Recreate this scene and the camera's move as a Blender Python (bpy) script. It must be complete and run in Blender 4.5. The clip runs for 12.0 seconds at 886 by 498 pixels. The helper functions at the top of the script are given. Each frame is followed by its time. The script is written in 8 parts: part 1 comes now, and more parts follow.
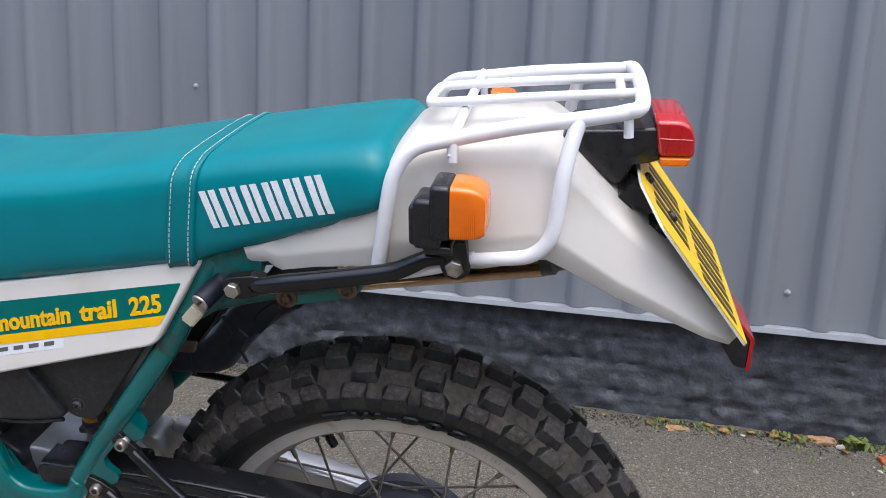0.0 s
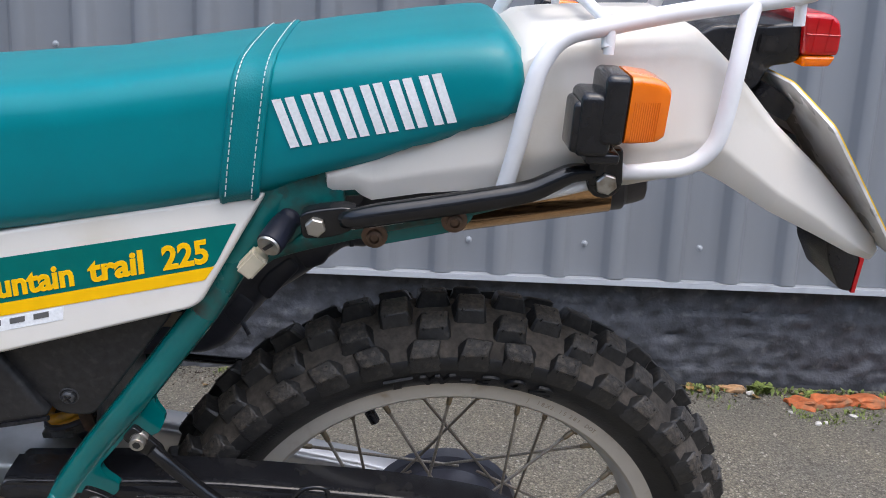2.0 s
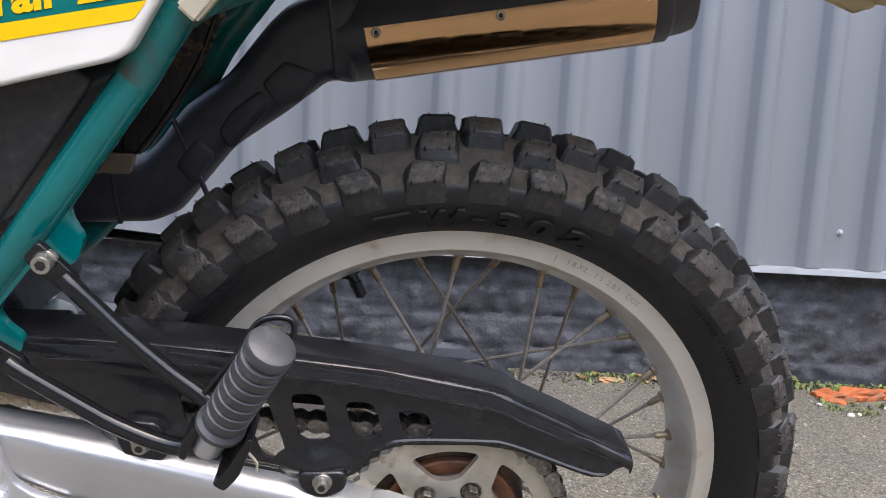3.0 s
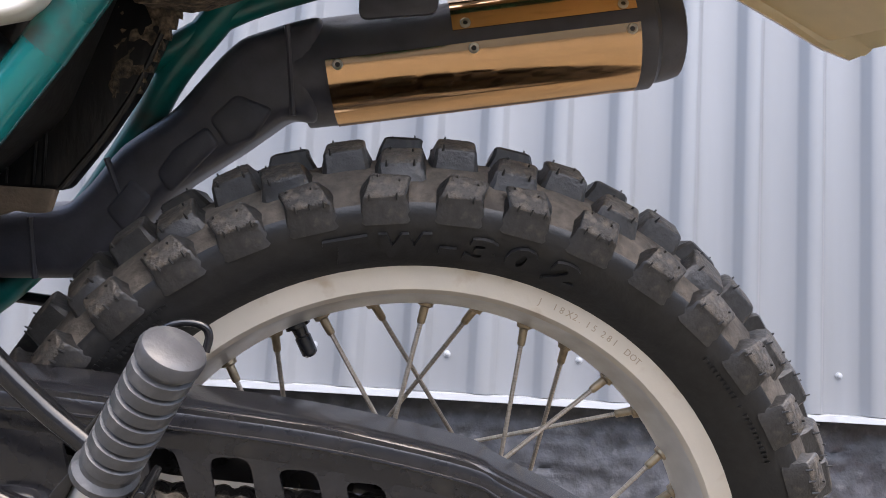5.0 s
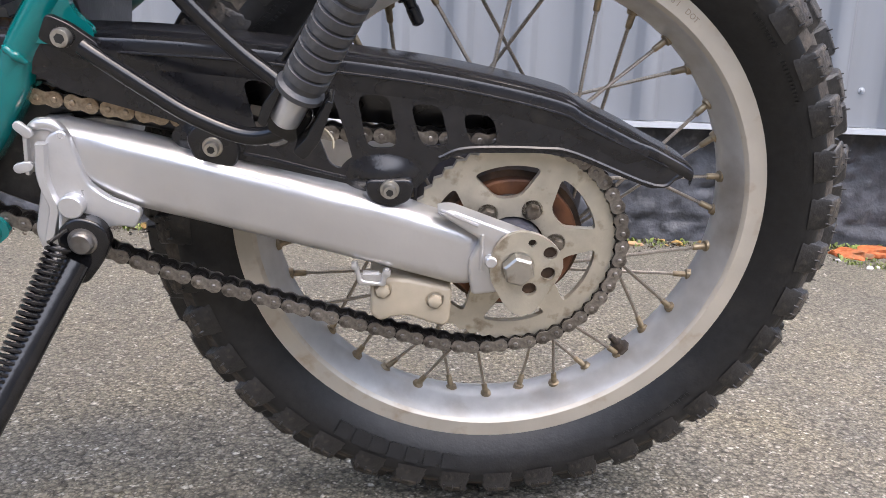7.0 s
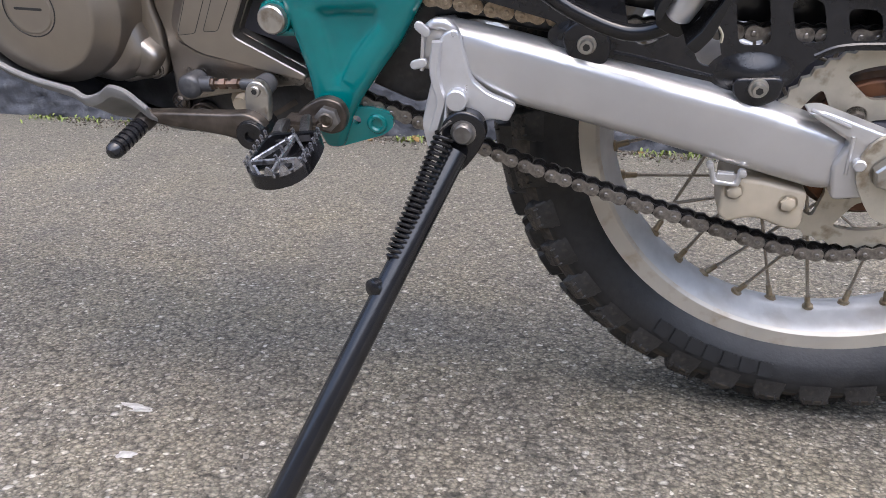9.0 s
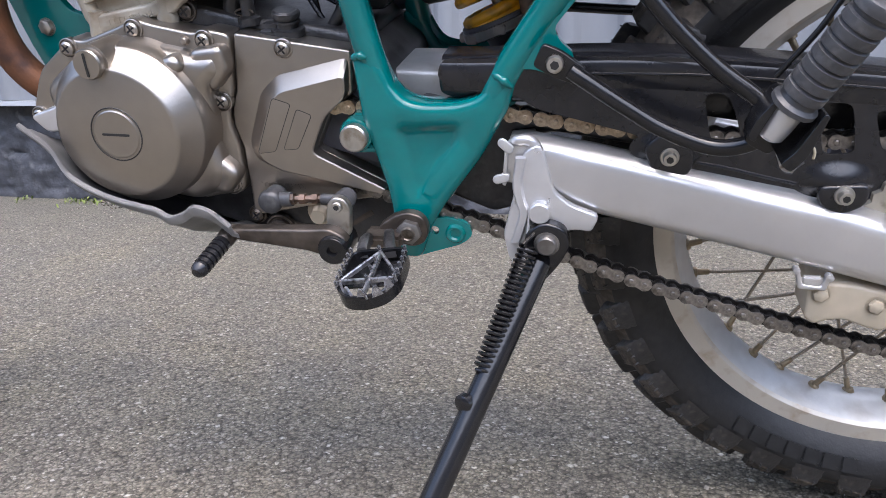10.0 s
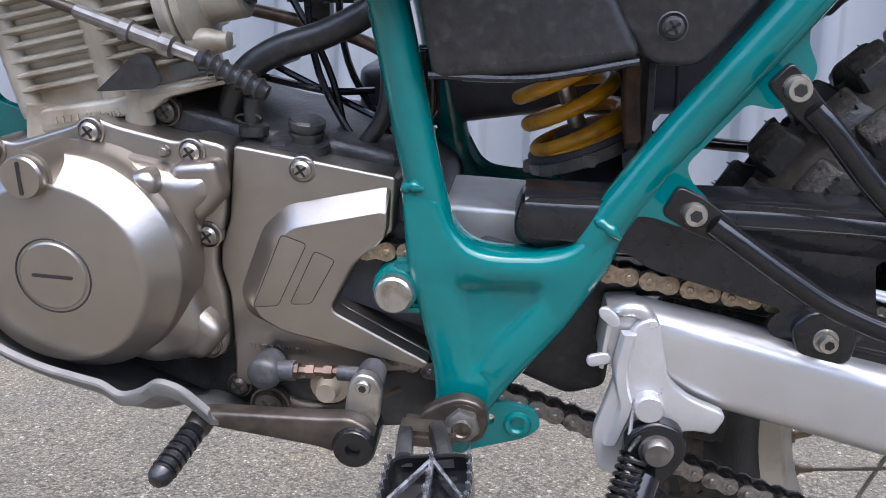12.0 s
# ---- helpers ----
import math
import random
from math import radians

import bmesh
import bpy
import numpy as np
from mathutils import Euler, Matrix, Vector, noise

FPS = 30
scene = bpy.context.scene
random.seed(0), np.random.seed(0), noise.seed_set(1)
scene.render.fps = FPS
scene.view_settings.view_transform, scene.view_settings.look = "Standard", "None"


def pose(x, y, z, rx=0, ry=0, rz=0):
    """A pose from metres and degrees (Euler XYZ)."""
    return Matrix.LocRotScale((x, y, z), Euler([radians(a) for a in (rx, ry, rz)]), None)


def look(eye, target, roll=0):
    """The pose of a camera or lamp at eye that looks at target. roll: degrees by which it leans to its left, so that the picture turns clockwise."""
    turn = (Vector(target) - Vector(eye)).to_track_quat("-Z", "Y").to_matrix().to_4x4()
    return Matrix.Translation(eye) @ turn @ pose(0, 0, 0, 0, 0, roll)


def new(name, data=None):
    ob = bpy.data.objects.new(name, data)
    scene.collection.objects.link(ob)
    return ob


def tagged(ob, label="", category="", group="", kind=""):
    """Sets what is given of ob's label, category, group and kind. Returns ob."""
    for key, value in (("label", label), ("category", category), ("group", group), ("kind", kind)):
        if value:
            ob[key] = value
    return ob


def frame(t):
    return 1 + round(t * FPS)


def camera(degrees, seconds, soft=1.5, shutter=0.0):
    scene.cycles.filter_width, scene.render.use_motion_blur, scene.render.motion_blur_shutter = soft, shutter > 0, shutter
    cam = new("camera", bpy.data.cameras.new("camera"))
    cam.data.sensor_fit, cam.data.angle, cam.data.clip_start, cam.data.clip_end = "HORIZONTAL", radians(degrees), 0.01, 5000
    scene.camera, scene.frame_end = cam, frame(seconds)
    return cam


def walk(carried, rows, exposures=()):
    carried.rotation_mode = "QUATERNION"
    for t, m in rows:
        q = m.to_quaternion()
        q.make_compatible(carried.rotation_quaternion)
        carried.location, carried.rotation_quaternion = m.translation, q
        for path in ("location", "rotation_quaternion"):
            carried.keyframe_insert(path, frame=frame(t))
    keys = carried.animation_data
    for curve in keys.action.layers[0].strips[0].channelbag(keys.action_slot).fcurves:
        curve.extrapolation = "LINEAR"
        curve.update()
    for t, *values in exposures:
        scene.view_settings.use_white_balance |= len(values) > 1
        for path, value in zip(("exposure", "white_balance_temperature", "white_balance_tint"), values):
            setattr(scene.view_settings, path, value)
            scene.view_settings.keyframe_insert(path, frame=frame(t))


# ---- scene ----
cam = camera(59.3, 12.0, soft=0.9)
PATH = [
    (0, (0.2338, -0.8685, 0.9011), (0.0223, 0.0904, 0.7119), 2.67),
    (0.5, (0.1452, -0.8974, 0.9226), (0.0140, 0.0768, 0.7390), 3.65),
    (1, (0.0981, -0.8362, 0.8948), (-0.0064, 0.1404, 0.7068), 3.10),
    (1.5, (0.0410, -0.8042, 0.8689), (-0.0202, 0.1732, 0.6662), 2.74),
    (2, (-0.0284, -0.7886, 0.8116), (-0.0143, 0.1931, 0.6215), 2.51),
    (2.5, (-0.0297, -0.7365, 0.6991), (-0.0102, 0.2512, 0.5444), 2.68),
    (2.7, (-0.0285, -0.7051, 0.6516), (-0.0090, 0.2829, 0.4982), 2.82),
    (4.5, (-0.0260, -0.5557, 0.5147), (-0.0045, 0.4303, 0.6804), 4.39),
    (5, (-0.0077, -0.5719, 0.4928), (0.0207, 0.4220, 0.5991), 3.48),
    (5.5, (-0.0201, -0.6094, 0.4724), (0.0136, 0.3896, 0.4418), 2.15),
    (6, (-0.0384, -0.6711, 0.4673), (-0.0043, 0.3256, 0.3931), 1.33),
    (6.5, (-0.0553, -0.6933, 0.4544), (-0.0173, 0.2975, 0.3249), 1.67),
    (6.7, (-0.0594, -0.6931, 0.4321), (-0.0188, 0.2920, 0.2654), 1.95),
    (8.3, (-0.1442, -0.7390, 0.3997), (-0.3439, 0.2033, 0.1309), 0.98),
    (8.5, (-0.1540, -0.7472, 0.3901), (-0.3745, 0.1835, 0.0983), 1.18),
    (9, (-0.1788, -0.7473, 0.3997), (-0.4188, 0.1756, 0.0987), 0.91),
    (9.5, (-0.2105, -0.7529, 0.4215), (-0.4669, 0.1728, 0.1437), 0.08),
    (10, (-0.2414, -0.7524, 0.4453), (-0.5005, 0.1854, 0.2140), -0.90),
    (10.5, (-0.2722, -0.7242, 0.4501), (-0.5265, 0.2285, 0.2841), -0.48),
    (11, (-0.3189, -0.6989, 0.4488), (-0.5772, 0.2597, 0.3289), -0.01),
    (11.5, (-0.3577, -0.6575, 0.4578), (-0.5831, 0.3120, 0.3614), 0.49),
    (12, (-0.3873, -0.5968, 0.4600), (-0.5437, 0.3864, 0.3658), 2.23),
]
EXPOSURES = [(0.0, 1.14, 6230, 11), (1.5, 1.11, 6230, 11), (2.0, 1.21, 6280, 10), (2.7, 1.57, 6350, 11), (4.3, 2.12, 6640, 13), (5.5, 2.33, 6680, 13), (6.7, 2.08, 6600, 13), (8.5, 1.80, 6270, 13), (9.5, 1.80, 6180, 13), (10.5, 2.04, 6040, 14), (11.0, 2.03, 5990, 13), (12.0, 2.06, 5980, 13)]
walk(cam, [(t, look(eye, target, roll)) for t, eye, target, roll in PATH], EXPOSURES)

# ---- light: an overcast sky with a broad soft sun ----
SUN_EL = radians(67)
world = bpy.data.worlds.new("overcast_sky")
scene.world = world
world.use_nodes = True
wn = world.node_tree.nodes
sky = wn.new("ShaderNodeTexSky")
sky.sky_type, sky.sun_disc = "NISHITA", False
sky.sun_elevation, sky.sun_rotation = SUN_EL, radians(150)
sky.air_density, sky.dust_density, sky.ozone_density = 1.0, 3.5, 1.5
wn["Background"].inputs["Strength"].default_value = 0.15
world.node_tree.links.new(sky.outputs["Color"], wn["Background"].inputs["Color"])
sun_data = bpy.data.lights.new("sun", "SUN")
sun_data.energy, sun_data.angle, sun_data.color = 0.8, radians(95), (1.0, 0.97, 0.92)
sun = new("sun", sun_data)
sun.matrix_world = look((1.0, -1.9, 5.3), (0, 0, 0.3))

# ---- materials ----


def surf(name, col, rough=0.5, metal=0.0, var=0.12, scale=60.0, bump=0.05, bscale=400.0, coat=0.0, dirt=None, dirt_amount=0.3, dirt_scale=14.0, rvar=0.12, piece=0.0, spec=0.5, streak=1.0):
    """A surface with grain at two scales, patchy dirt and fine relief."""
    m = bpy.data.materials.new(name)
    m.use_nodes = True
    n, link = m.node_tree.nodes, m.node_tree.links.new
    p = n["Principled BSDF"]
    co = n.new("ShaderNodeTexCoord").outputs["Object"]
    if streak != 1.0:
        mp = n.new("ShaderNodeMapping")
        mp.inputs["Scale"].default_value = (1.0, 1.0, streak)
        link(co, mp.inputs["Vector"])
        co = mp.outputs[0]

    def noise_at(s, detail=4.0):
        t = n.new("ShaderNodeTexNoise")
        t.inputs["Scale"].default_value, t.inputs["Detail"].default_value = s, detail
        link(co, t.inputs["Vector"])
        return t.outputs["Fac"]

    def ramp(fac, a, b, ca, cb):
        r = n.new("ShaderNodeValToRGB")
        e = r.color_ramp.elements
        e[0].position, e[1].position, e[0].color, e[1].color = a, b, (*ca, 1), (*cb, 1)
        link(fac, r.inputs["Fac"])
        return r.outputs["Color"]

    def mixed(fac, a, b):
        x = n.new("ShaderNodeMix")
        x.data_type = "RGBA"
        link(fac, x.inputs[0]), link(a, x.inputs[6]), link(b, x.inputs[7])
        return x.outputs[2]

    fine = noise_at(scale)
    colour = ramp(fine, 0.3, 0.7, [c * (1 - var) for c in col], [min(1, c * (1 + var)) for c in col])
    if piece:
        info = n.new("ShaderNodeObjectInfo").outputs["Random"]
        v = n.new("ShaderNodeHueSaturation")
        mr = n.new("ShaderNodeMapRange")
        mr.inputs["To Min"].default_value, mr.inputs["To Max"].default_value = 1 - piece, 1 + piece
        link(info, mr.inputs["Value"]), link(mr.outputs[0], v.inputs["Value"]), link(colour, v.inputs["Color"])
        colour = v.outputs["Color"]
    if dirt:
        patch = ramp(noise_at(dirt_scale, 6.0), 0.62 - 0.35 * dirt_amount, 0.80 - 0.25 * dirt_amount, (0, 0, 0), (1, 1, 1))
        solid = n.new("ShaderNodeRGB")
        solid.outputs[0].default_value = (*dirt, 1)
        colour = mixed(patch, colour, solid.outputs[0])
    link(colour, p.inputs["Base Color"])
    rr = n.new("ShaderNodeMapRange")
    rr.inputs["To Min"].default_value, rr.inputs["To Max"].default_value = max(0.02, rough - rvar), min(1.0, rough + rvar)
    link(noise_at(scale * 0.35, 6.0), rr.inputs["Value"]), link(rr.outputs[0], p.inputs["Roughness"])
    p.inputs["Metallic"].default_value, p.inputs["Coat Weight"].default_value = metal, coat
    p.inputs["Coat Roughness"].default_value, p.inputs["Specular IOR Level"].default_value = 0.04, spec
    if bump:
        b = n.new("ShaderNodeBump")
        b.inputs["Strength"].default_value, b.inputs["Distance"].default_value = bump, 0.002
        link(noise_at(bscale, 3.0), b.inputs["Height"]), link(b.outputs["Normal"], p.inputs["Normal"])
        if coat:
            link(b.outputs["Normal"], p.inputs["Coat Normal"])
    return m


def lens_plastic(name, col):
    m = surf(name, col, rough=0.12, var=0.06, bump=0.02, coat=0.6)
    p = m.node_tree.nodes["Principled BSDF"]
    p.inputs["Transmission Weight"].default_value, p.inputs["IOR"].default_value = 0.10, 1.49
    return m


def thin_shell(m, col, share):
    """Lets a thin plastic shell pass some light."""
    n, link = m.node_tree.nodes, m.node_tree.links.new
    t, x = n.new("ShaderNodeBsdfTranslucent"), n.new("ShaderNodeMixShader")
    t.inputs["Color"].default_value, x.inputs[0].default_value = (*col, 1), share
    link(n["Principled BSDF"].outputs[0], x.inputs[1]), link(t.outputs[0], x.inputs[2])
    link(x.outputs[0], n["Material Output"].inputs["Surface"])
    return m


TEAL = surf("teal_frame_enamel", (0.0, 0.152, 0.149), 0.24, var=0.08, scale=30, bump=0.25, bscale=60, coat=1.0, spec=0.15, rvar=0.04, dirt=(0.006, 0.125, 0.115), dirt_amount=0.12)
TEAL_GRIMY = surf("grimy_teal_enamel", (0.0, 0.125, 0.118), 0.3, var=0.2, scale=50, bump=0.2, bscale=90, coat=0.3, dirt=(0.050, 0.046, 0.036), dirt_amount=0.34, dirt_scale=32)
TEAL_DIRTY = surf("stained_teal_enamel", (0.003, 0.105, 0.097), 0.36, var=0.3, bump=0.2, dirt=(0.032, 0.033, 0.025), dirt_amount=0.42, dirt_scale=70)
MUD_BROWN = surf("caked_brown_mud", (0.140, 0.104, 0.072), 0.9, var=0.75, scale=260, bump=1.0, bscale=330, dirt=(0.024, 0.021, 0.018), dirt_amount=0.46, dirt_scale=95)
SEAT_VINYL = surf("teal_seat_vinyl", (0.0, 0.185, 0.212), 0.30, spec=0.3, var=0.05, scale=20, bump=0.05, bscale=900, rvar=0.015)
SEAT_BAND = surf("teal_band_vinyl", (0.0, 0.165, 0.186), 0.40, spec=0.3, var=0.06, scale=20, bump=0.2, bscale=700)
THREAD = surf("pale_thread", (0.55, 0.62, 0.62), 0.7)
WHITE = surf("white_plastic", (0.66, 0.636, 0.585), 0.33, var=0.03, scale=12, bump=0.03, bscale=500, dirt=(0.61, 0.57, 0.49), dirt_amount=0.25)
WHITE_SHELL = thin_shell(surf("white_mudguard_plastic", (0.79, 0.765, 0.715), 0.33, var=0.03, scale=12, bump=0.03, bscale=500, dirt=(0.66, 0.63, 0.56), dirt_amount=0.2), (0.88, 0.83, 0.73), 0.24)
CREAM = thin_shell(surf("cream_plastic_underside", (0.84, 0.74, 0.52), 0.5, var=0.05, dirt=(0.30, 0.21, 0.12), dirt_amount=0.12, dirt_scale=30), (0.92, 0.82, 0.60), 0.50)
WHITE_TUBE = surf("white_powder_coat", (0.80, 0.80, 0.81), 0.35, var=0.04, bump=0.06, bscale=300)
LETTER_WHITE = surf("white_print", (0.74, 0.76, 0.77), 0.45, var=0.08, scale=400)
DECAL_GREEN = surf("dark_green_decal", (0.0, 0.122, 0.107), 0.4, spec=0.2, var=0.08)
DECAL_YELLOW = surf("yellow_decal", (0.82, 0.455, 0.0), 0.4, spec=0.2, var=0.05)
DECAL_GREY = surf("grey_decal", (0.10, 0.10, 0.10), 0.4)
BLACK_PLASTIC = surf("black_plastic", (0.014, 0.014, 0.016), 0.20, spec=0.5, var=0.2, bump=0.06, bscale=300, rvar=0.08, dirt=(0.035, 0.032, 0.029), dirt_amount=0.10, dirt_scale=25)
BLACK_DUSTY = surf("dusty_black_plastic", (0.022, 0.0215, 0.0225), 0.36, spec=0.5, var=0.35, scale=140, bump=0.16, bscale=260, dirt=(0.050, 0.047, 0.045), dirt_amount=0.22, dirt_scale=110)
MUDDY = surf("mud_stained_black_plastic", (0.006, 0.006, 0.007), 0.34, spec=0.35, var=0.5, bump=0.4, bscale=140, dirt=(0.034, 0.028, 0.022), dirt_amount=0.16, dirt_scale=70, streak=0.25)
BLACK_METAL = surf("black_gloss_enamel", (0.009, 0.009, 0.010), 0.17, var=0.2, bump=0.05, bscale=200, coat=0.0, rvar=0.06)
WORN_BLACK = surf("worn_black_edge", (0.34, 0.34, 0.36), 0.28, metal=0.8, var=0.4, scale=200, bump=0.1, dirt=(0.05, 0.05, 0.05), dirt_amount=0.30, dirt_scale=160)
# Far-side tubes: a slightly darker teal with patchy grey-brown mottling.
TEAL_FAR = surf("far_side_teal_enamel", (0.0, 0.13, 0.12), 0.35, var=0.2, bump=0.15, bscale=90, dirt=(0.045, 0.048, 0.038), dirt_amount=0.35, dirt_scale=30)
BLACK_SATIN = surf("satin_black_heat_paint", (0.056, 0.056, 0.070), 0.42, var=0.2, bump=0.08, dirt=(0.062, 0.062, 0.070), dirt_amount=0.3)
RUBBER = surf("tyre_rubber", (0.0118, 0.0117, 0.0119), 0.40, spec=0.4, var=0.3, scale=120, bump=0.12, bscale=350, dirt=(0.021, 0.0195, 0.018), dirt_amount=0.12, dirt_scale=30)
TREAD = surf("tread_rubber", (0.0195, 0.0185, 0.0178), 0.42, var=0.35, scale=160, bump=0.3, bscale=300, dirt=(0.050, 0.043, 0.035), dirt_amount=0.20, dirt_scale=120, piece=0.2)
TREAD_TOP = surf("dusty_tread_top", (0.041, 0.035, 0.029), 0.60, var=0.4, scale=330, bump=0.6, bscale=420, dirt=(0.094, 0.077, 0.058), dirt_amount=0.38, dirt_scale=170, piece=0.4)
TREAD_GAP = surf("dust_between_blocks", (0.076, 0.063, 0.050), 0.9, var=0.35, scale=150, bump=0.5, bscale=260, dirt=(0.030, 0.025, 0.020), dirt_amount=0.32, dirt_scale=26)
ETCHED = surf("etched_rim_mark", (0.36, 0.30, 0.23), 0.45, metal=0.3)
TAN = surf("torn_tan_sheet", (0.26, 0.19, 0.13), 0.7, var=0.2, scale=60, bump=0.3, dirt=(0.12, 0.09, 0.065), dirt_amount=0.3)
RUBBER_GREY = surf("worn_grey_rubber", (0.055, 0.055, 0.058), 0.38, var=0.3, scale=60, bump=0.12, dirt=(0.11, 0.107, 0.105), dirt_amount=0.22, dirt_scale=80)
SILVER = surf("silver_painted_alloy", (0.6, 0.592, 0.588), 0.34, metal=0.72, var=0.04, scale=25, bump=0.05, bscale=260, rvar=0.07, dirt=(0.52, 0.50, 0.475), dirt_amount=0.10, dirt_scale=18)
SILVER_BRIGHT = surf("bright_silver_paint", (0.62, 0.62, 0.63), 0.32, metal=0.65, var=0.05, bump=0.15, bscale=130)
ALLOY = surf("cast_engine_alloy", (0.362, 0.327, 0.287), 0.34, metal=0.95, var=0.05, scale=40, bump=0.06, bscale=500, rvar=0.06, dirt=(0.30, 0.265, 0.23), dirt_amount=0.10)
SKID = surf("dull_scuffed_alloy", (0.215, 0.212, 0.208), 0.48, metal=0.5, var=0.14, scale=30, bump=0.1, bscale=200, dirt=(0.13, 0.126, 0.122), dirt_amount=0.25)
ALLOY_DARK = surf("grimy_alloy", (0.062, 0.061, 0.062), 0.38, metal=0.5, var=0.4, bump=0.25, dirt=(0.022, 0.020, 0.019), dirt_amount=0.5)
ZINC = surf("dull_zinc", (0.215, 0.205, 0.195), 0.38, metal=0.75, var=0.2, scale=90, bump=0.1, dirt=(0.10, 0.088, 0.072), dirt_amount=0.35, dirt_scale=50)
FIN_ALLOY = surf("aged_fin_alloy", (0.42, 0.385, 0.315), 0.46, metal=0.35, var=0.2, bump=0.15, bscale=260, dirt=(0.20, 0.15, 0.095), dirt_amount=0.40, dirt_scale=30)
STEEL = surf("zinc_steel", (0.50, 0.48, 0.44), 0.33, metal=0.9, var=0.12, bump=0.06, dirt=(0.2, 0.15, 0.1), dirt_amount=0.25, dirt_scale=60)
STEEL_DULL = surf("dull_brown_steel", (0.105, 0.088, 0.074), 0.36, metal=0.7, var=0.3, bump=0.15, dirt=(0.05, 0.042, 0.034), dirt_amount=0.4, dirt_scale=50)
SPOKE = surf("weathered_spoke_steel", (0.33, 0.29, 0.24), 0.42, metal=0.8, var=0.25, scale=150, bump=0.1)
BRASS = surf("tarnished_nipple", (0.30, 0.24, 0.16), 0.45, metal=0.8, var=0.25, scale=200)
COPPER = surf("copper_washer", (0.20, 0.135, 0.10), 0.42, metal=0.75, var=0.3, dirt=(0.09, 0.07, 0.055), dirt_amount=0.4, dirt_scale=80)
RUST = surf("rusty_header", (0.20, 0.085, 0.04), 0.55, metal=0.5, var=0.3, scale=25, bump=0.2, dirt=(0.07, 0.035, 0.025), dirt_amount=0.5, dirt_scale=25)
GOLD = surf("polished_gold_shield", (0.62, 0.385, 0.20), 0.12, metal=1.0, var=0.04, scale=15, bump=0.03, bscale=60, rvar=0.08)
RIM_SIDE = surf("champagne_anodised_rim", (0.55, 0.505, 0.43), 0.4, metal=0.35, var=0.05, scale=30, bump=0.05, dirt=(0.42, 0.34, 0.25), dirt_amount=0.15, dirt_scale=50)
RIM_INSIDE = surf("silver_rim_well", (0.55, 0.545, 0.53), 0.42, metal=0.6, var=0.08, bump=0.08, dirt=(0.34, 0.3, 0.25), dirt_amount=0.3)
SPROCKET = surf("worn_sprocket", (0.50, 0.46, 0.375), 0.36, metal=0.55, var=0.10, bump=0.10, dirt=(0.22, 0.165, 0.105), dirt_amount=0.16, dirt_scale=70)
GRIMY_BOLT = surf("grimy_bolt_steel", (0.20, 0.175, 0.145), 0.4, metal=0.75, var=0.3, scale=150, bump=0.15, dirt=(0.06, 0.045, 0.03), dirt_amount=0.5, dirt_scale=110)
RUST_DARK = surf("oily_rusty_hub", (0.085, 0.048, 0.028), 0.6, metal=0.2, var=0.45, scale=60, bump=0.5, bscale=150, dirt=(0.02, 0.017, 0.014), dirt_amount=0.5, dirt_scale=40)
CHAIN_OUT = surf("oily_chain_plate", (0.245, 0.223, 0.2), 0.34, metal=0.75, var=0.3, scale=300, bump=0.1, dirt=(0.05, 0.042, 0.034), dirt_amount=0.28, dirt_scale=140, piece=0.25)
CHAIN_IN = surf("greasy_dark_chain_link", (0.040, 0.036, 0.033), 0.38, metal=0.6, var=0.3, scale=300, bump=0.2, dirt=(0.018, 0.016, 0.015), dirt_amount=0.4, dirt_scale=90)
CHAIN_UP = surf("rusty_gold_chain_plate", (0.36, 0.28, 0.19), 0.40, metal=0.65, var=0.3, scale=300, bump=0.1, dirt=(0.16, 0.10, 0.055), dirt_amount=0.3, dirt_scale=110, piece=0.15)
BEIGE = surf("beige_plastic_guide", (0.46, 0.395, 0.295), 0.45, var=0.06, bump=0.05, dirt=(0.3, 0.22, 0.15), dirt_amount=0.25)
SPRING_YELLOW = surf("yellow_spring_enamel", (0.72, 0.34, 0.01), 0.33, var=0.1, coat=0.3, dirt=(0.3, 0.16, 0.02), dirt_amount=0.3, dirt_scale=50)
AMBER = lens_plastic("amber_lens", (1.0, 0.20, 0.0))
RED = lens_plastic("red_lens", (0.52, 0.003, 0.007))
PLATE_YELLOW = surf("yellow_reflective_plate", (0.92, 0.58, 0.0), 0.3, var=0.03, bump=0.02)
PLATE_BACK = surf("bare_plate_back", (0.80, 0.80, 0.78), 0.28, metal=0.15, var=0.08, scale=30, dirt=(0.55, 0.53, 0.48), dirt_amount=0.3, dirt_scale=40)
INK = surf("black_plate_ink", (0.02, 0.02, 0.02), 0.4)
LOCK_BODY = surf("dark_blue_lock_body", (0.010, 0.012, 0.022), 0.45, spec=0.25, var=0.2, bump=0.1)
TAB = surf("off_white_connector", (0.56, 0.50, 0.37), 0.5, dirt=(0.3, 0.25, 0.17), dirt_amount=0.2)
CLADDING = surf("grey_coated_steel_sheet", (0.186, 0.198, 0.215), 0.40, var=0.07, scale=9, bump=0.02, bscale=40, dirt=(0.157, 0.168, 0.184), dirt_amount=0.35, dirt_scale=5, streak=0.07)
FLASHING = surf("pale_grey_drip_flashing", (0.31, 0.33, 0.355), 0.4, var=0.04, scale=8, bump=0.02, dirt=(0.25, 0.26, 0.27), dirt_amount=0.2)

# ---- mesh builders ----


